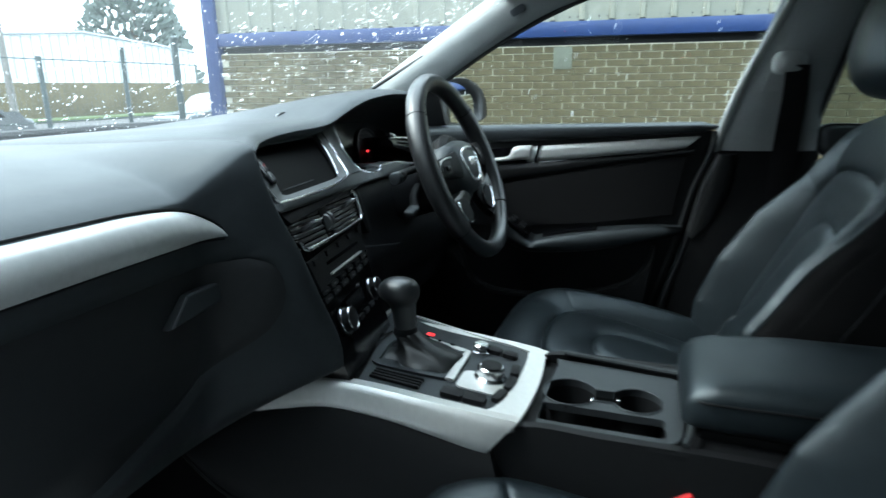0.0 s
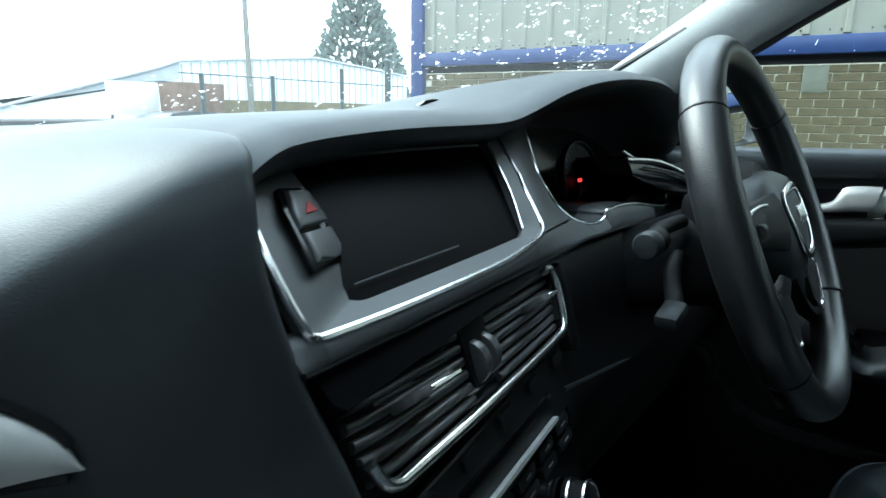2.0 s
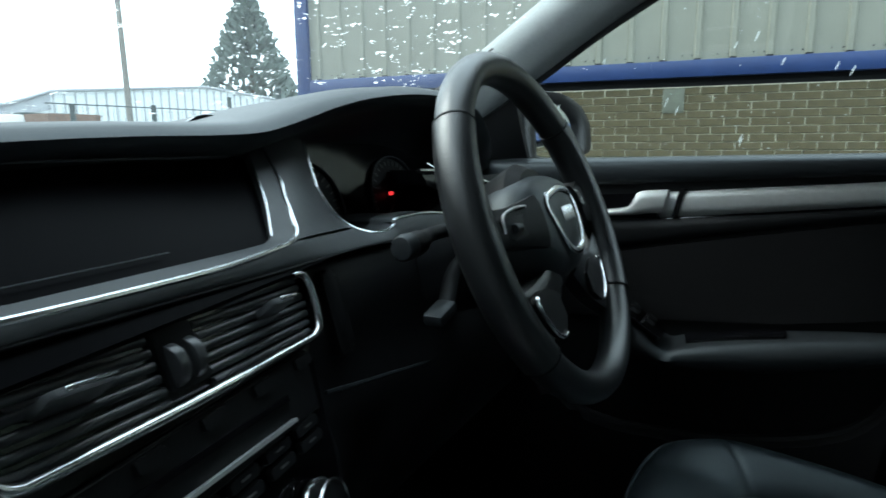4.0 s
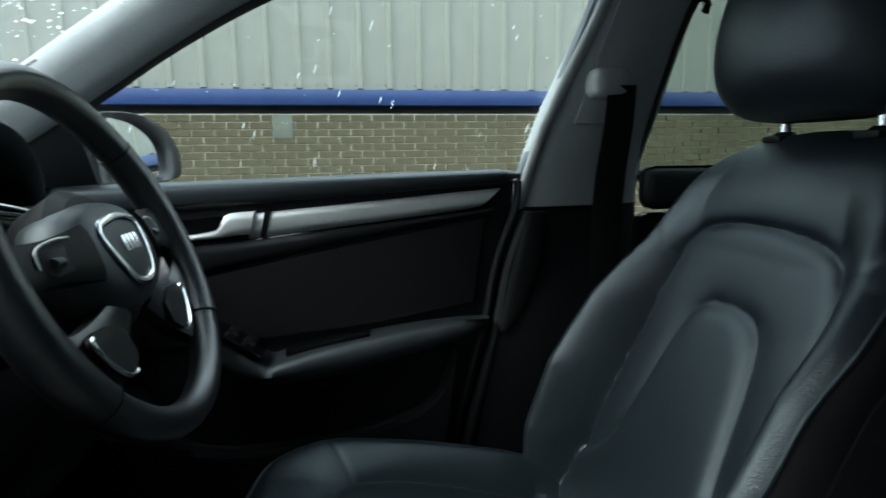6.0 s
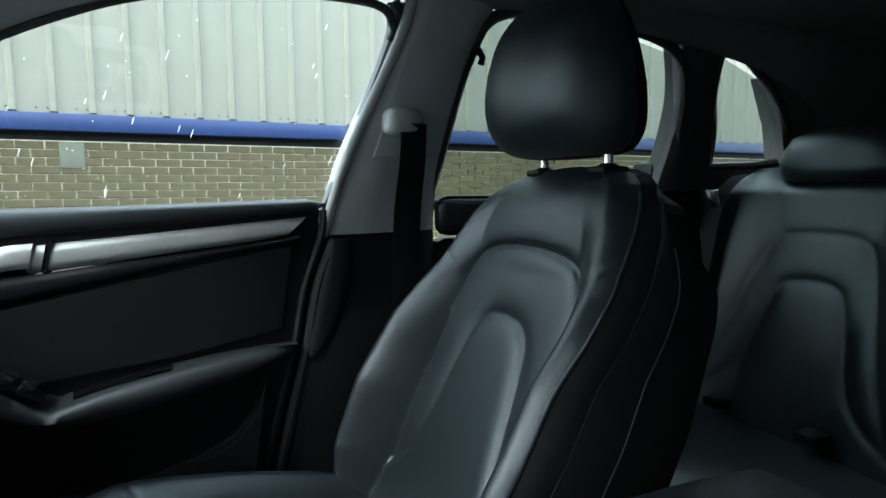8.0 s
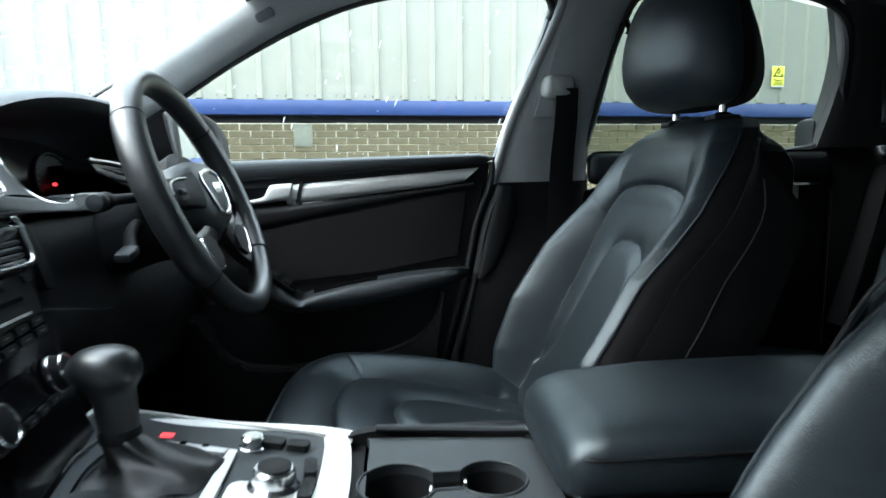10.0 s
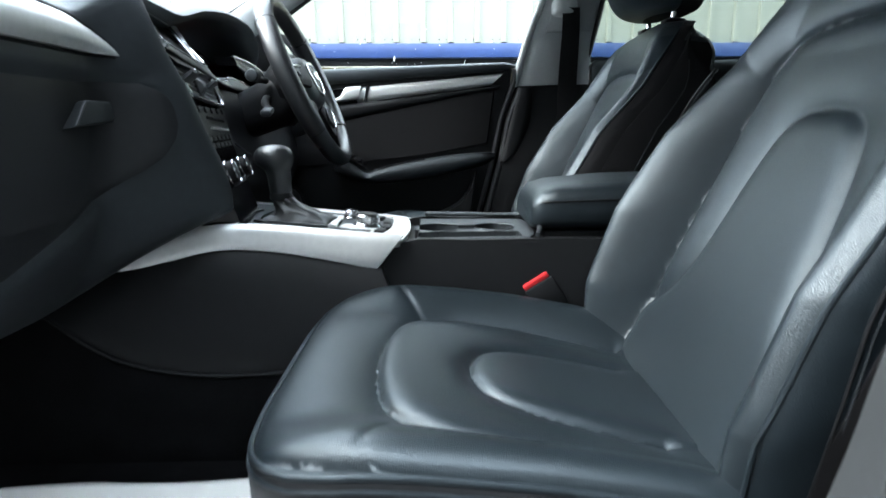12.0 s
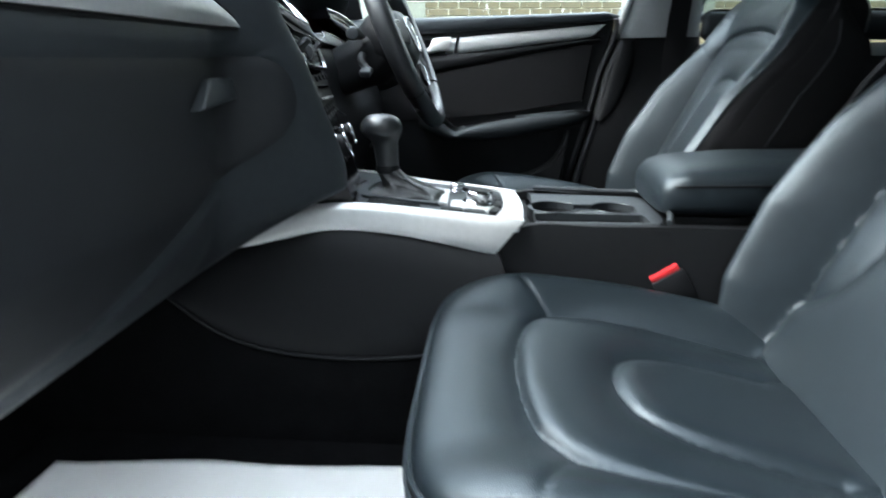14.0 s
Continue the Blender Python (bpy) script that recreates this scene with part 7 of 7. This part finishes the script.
for x, zt in ((0.92, 0.47), (0.925, 0.52), (0.95, 0.553), (1.0, 0.565), (1.1, 0.558), (1.25, 0.540), (1.36, 0.515), (1.45, 0.50)):
    rings.append([(x, -0.67, 0.34)] + [(x, y, zt - 0.012 * math.exp(-((abs(y) - 0.2) / 0.012) ** 2)) for y in np.linspace(-0.66, 0.66, 60)] + [(x, 0.67, 0.34)])
part("bench_cushion", loft(rings), LEATHER, bench, "", 70)
for c in (0.475, -0.475):
    hr = part("rear_headrest", loft([[(1.52 + dx + k * 0.055 * math.copysign(abs(math.cos(a)) ** 0.7, math.cos(a)), c + k * 0.125 * math.copysign(abs(math.sin(a)) ** 0.5, math.sin(a)), z) for a in np.linspace(0, 6.2832, 36, endpoint=False)] for z, k, dx in ((0.995, 0.75, -0.01), (1.005, 0.95, -0.01), (1.03, 1.03, -0.005), (1.06, 1.0, 0.0), (1.085, 0.9, 0.006), (1.10, 0.6, 0.01))]), LEATHER, bench, "low rear headrest", 70)
    for s in (-0.1, 0.1):
        part("belt_socket", box(1.285, 1.325, c + s - 0.022, c + s + 0.022, 0.545, 0.565, 0.006), HARD, bench, "belt socket in the seat gap")
rb = thing("rear_belt", "black rear seat belt with a metal tongue", "seat belt")
part("webbing", strip(spline([(1.43, 0.672, 1.01), (1.38, 0.690, 0.95), (1.34, 0.69, 0.8), (1.28, 0.68, 0.6)], 14), spline([(1.43, 0.630, 1.015), (1.385, 0.648, 0.955), (1.35, 0.65, 0.8), (1.29, 0.64, 0.6)], 14), (-0.002, 0, 0), (0.002, 0, 0), 3), SEATSIDE, rb)
part("tongue", box(-0.003, 0.003, -0.020, 0.020, -0.022, 0.022, 0.002, 2, m=Matrix.Translation((1.372, 0.672, 0.962)) @ pose(0, 0, 0, 0, -20, 15)), CHROME, rb, "metal belt tongue")

# ---------------------------------------------------------------- floor things
sheet = grid_mesh("paper_mat", np.array([[(x + 0.012 * (y + 0.5), y - 0.10 * max(0.0, -0.10 - x), 0.389 + 0.0025 * math.sin(9 * x + 4 * y) + 0.0015 * math.sin(23 * x - 17 * y) + 0.10 * max(0, (-0.26 - x)) ** 1.2) for y in np.linspace(-0.665, -0.281, 40)] for x in np.linspace(-0.292, 0.152, 50)]), PAPER)
solid = sheet.modifiers.new("thickness", "SOLIDIFY")
solid.thickness = 0.0008
tagged(sheet, "white protective paper mat on the passenger floor", "floor mat")
fm = grid_mesh("floor_mat", np.array([[(x, y, 0.382 + 0.12 * max(0, (-0.28 - x)) ** 1.2) for y in np.linspace(0.23, 0.64, 20)] for x in np.linspace(-0.42, 0.16, 24)]), CARPET)
solid = fm.modifiers.new("thickness", "SOLIDIFY")
solid.thickness = 0.006
tagged(fm, "black carpet floor mat before the driver's seat", "floor mat")

# ---------------------------------------------------------------- rain drops on the glass
WET = bpy.data.materials.new("rain_drop")
WET.use_nodes = True
wt = WET.node_tree
wp = wt.nodes["Principled BSDF"]
wp.inputs["Base Color"].default_value, wp.inputs["Roughness"].default_value = (0.95, 0.97, 0.97, 1), 0.15
wp.inputs["Transmission Weight"].default_value = 0.0
tr_, mx_ = wt.nodes.new("ShaderNodeBsdfTranslucent"), wt.nodes.new("ShaderNodeMixShader")
tr_.inputs[0].default_value, mx_.inputs[0].default_value = (0.98, 1, 1, 1), 0.75
wt.links.new(wp.outputs[0], mx_.inputs[1])
wt.links.new(tr_.outputs[0], mx_.inputs[2])
wt.links.new(mx_.outputs[0], wt.nodes["Material Output"].inputs[0])
rng = random.Random(21)


def blob(bm, c, u, v, n, lu, lv, h):
    """A low flattened bead at c, lu by lv across and h high."""
    ring = [bm.verts.new(c + u * (lu * math.cos(a)) * (1 + 0.3 * rng.random()) + v * (lv * math.sin(a)) * (1 + 0.3 * rng.random())) for a in np.linspace(0, 6.2832, 7, endpoint=False)]
    top = bm.verts.new(c + n * h)
    for i in range(7):
        bm.faces.new((ring[i], ring[(i + 1) % 7], top))


bm = bmesh.new()
for k in range(2500):
    f, g = rng.random() ** 0.8, rng.random()
    row = rows_ws[min(int(f * 8), 7)]
    i = min(int(g * 6), 5)
    a, b, c, d = (Vector(p) for p in (row[i], row[i + 1], rows_ws[min(int(f * 8), 7) + 1][i], rows_ws[min(int(f * 8), 7) + 1][i + 1]))
    p = a.lerp(b, rng.random()).lerp(c.lerp(d, rng.random()), rng.random())
    u, v = (b - a).normalized(), (c - a).normalized()
    n = u.cross(v).normalized()
    n = n if n.z > 0 else -n
    s = 0.0007 + 0.0012 * rng.random() ** 3
    for q in range(1 if rng.random() < 0.75 else 4):
        o = p + u * rng.gauss(0, 0.006) * (q > 0) + v * rng.gauss(0, 0.004) * (q > 0)
        blob(bm, o + n * 0.002, u, v, n, s * (0.8 + rng.random()), s * (0.7 + 0.8 * rng.random()), s * 0.5)
drops = finish(bm, "rain_drops", WET, None, "", 80)
tagged(drops, "scattered white rain drops on the windscreen", "rain drops", "", "stuff")
bm = bmesh.new()
for k in range(90):
    x, z = rng.uniform(-0.15, 0.6), 0.97 + 0.28 * rng.random() ** 1.3
    if z > 1.0 + 0.5 * (x + 0.2) or z > 0.97 + 3.0 * (0.62 - x) + 0.05:
        continue
    y = side_y(z) + 0.018
    u, v, n = Vector((1, 0, 0)), Vector((0.35, -0.38, 0.9)).normalized(), Vector((0, 1, 0.42)).normalized()
    long = rng.random() < 0.35
    blob(bm, Vector((x, y, z)), u, v, n, 0.0007, 0.0045 * rng.random() + 0.003 if long else 0.0009, 0.0006)
drops = finish(bm, "rain_streaks", WET, None, "", 80)
tagged(drops, "fine white rain streaks on the side window", "rain drops", "", "stuff")

# ---------------------------------------------------------------- bricks of the low wall, last
def brick_mesh():
    bm = box(-0.1065, 0.1065, 0.0, 0.03, 0.0, 0.0645, 0.003, 1)
    me = bpy.data.meshes.new("brick")
    bm.to_mesh(me)
    bm.free()
    me.materials.append(BRICK)
    return me


BRICKME = brick_mesh()
rng = random.Random(11)
rest = bmesh.new()
made = 0
for row in range(19):
    z = 1.475 - 0.0745 - 0.075 * row
    shift = 0.1125 * (row % 2)
    for k in range(72):
        bx = X0 + 0.1125 + shift + 0.225 * k
        if bx > X1 - 0.12 or z < 0.02:
            continue
        m = Matrix.Translation((bx + rng.uniform(-.002, .002), -0.004 + rng.uniform(-.003, .003), z)) @ pose(0, 0, 0, 0, 0, rng.uniform(-.5, .5))
        if row < 13 and -2.75 < bx < 2.35 and made < 300:
            ob = new("brick", BRICKME)
            ob.parent = wall
            ob.matrix_local = WALL @ m
            made += 1
        else:
            box(-0.1065, 0.1065, 0.0, 0.03, 0.0, 0.0645, 0, 1, rest, WALL @ m)
tagged(part("brickwork", rest, BRICK, wall), "further courses of buff bricks", kind="stuff")
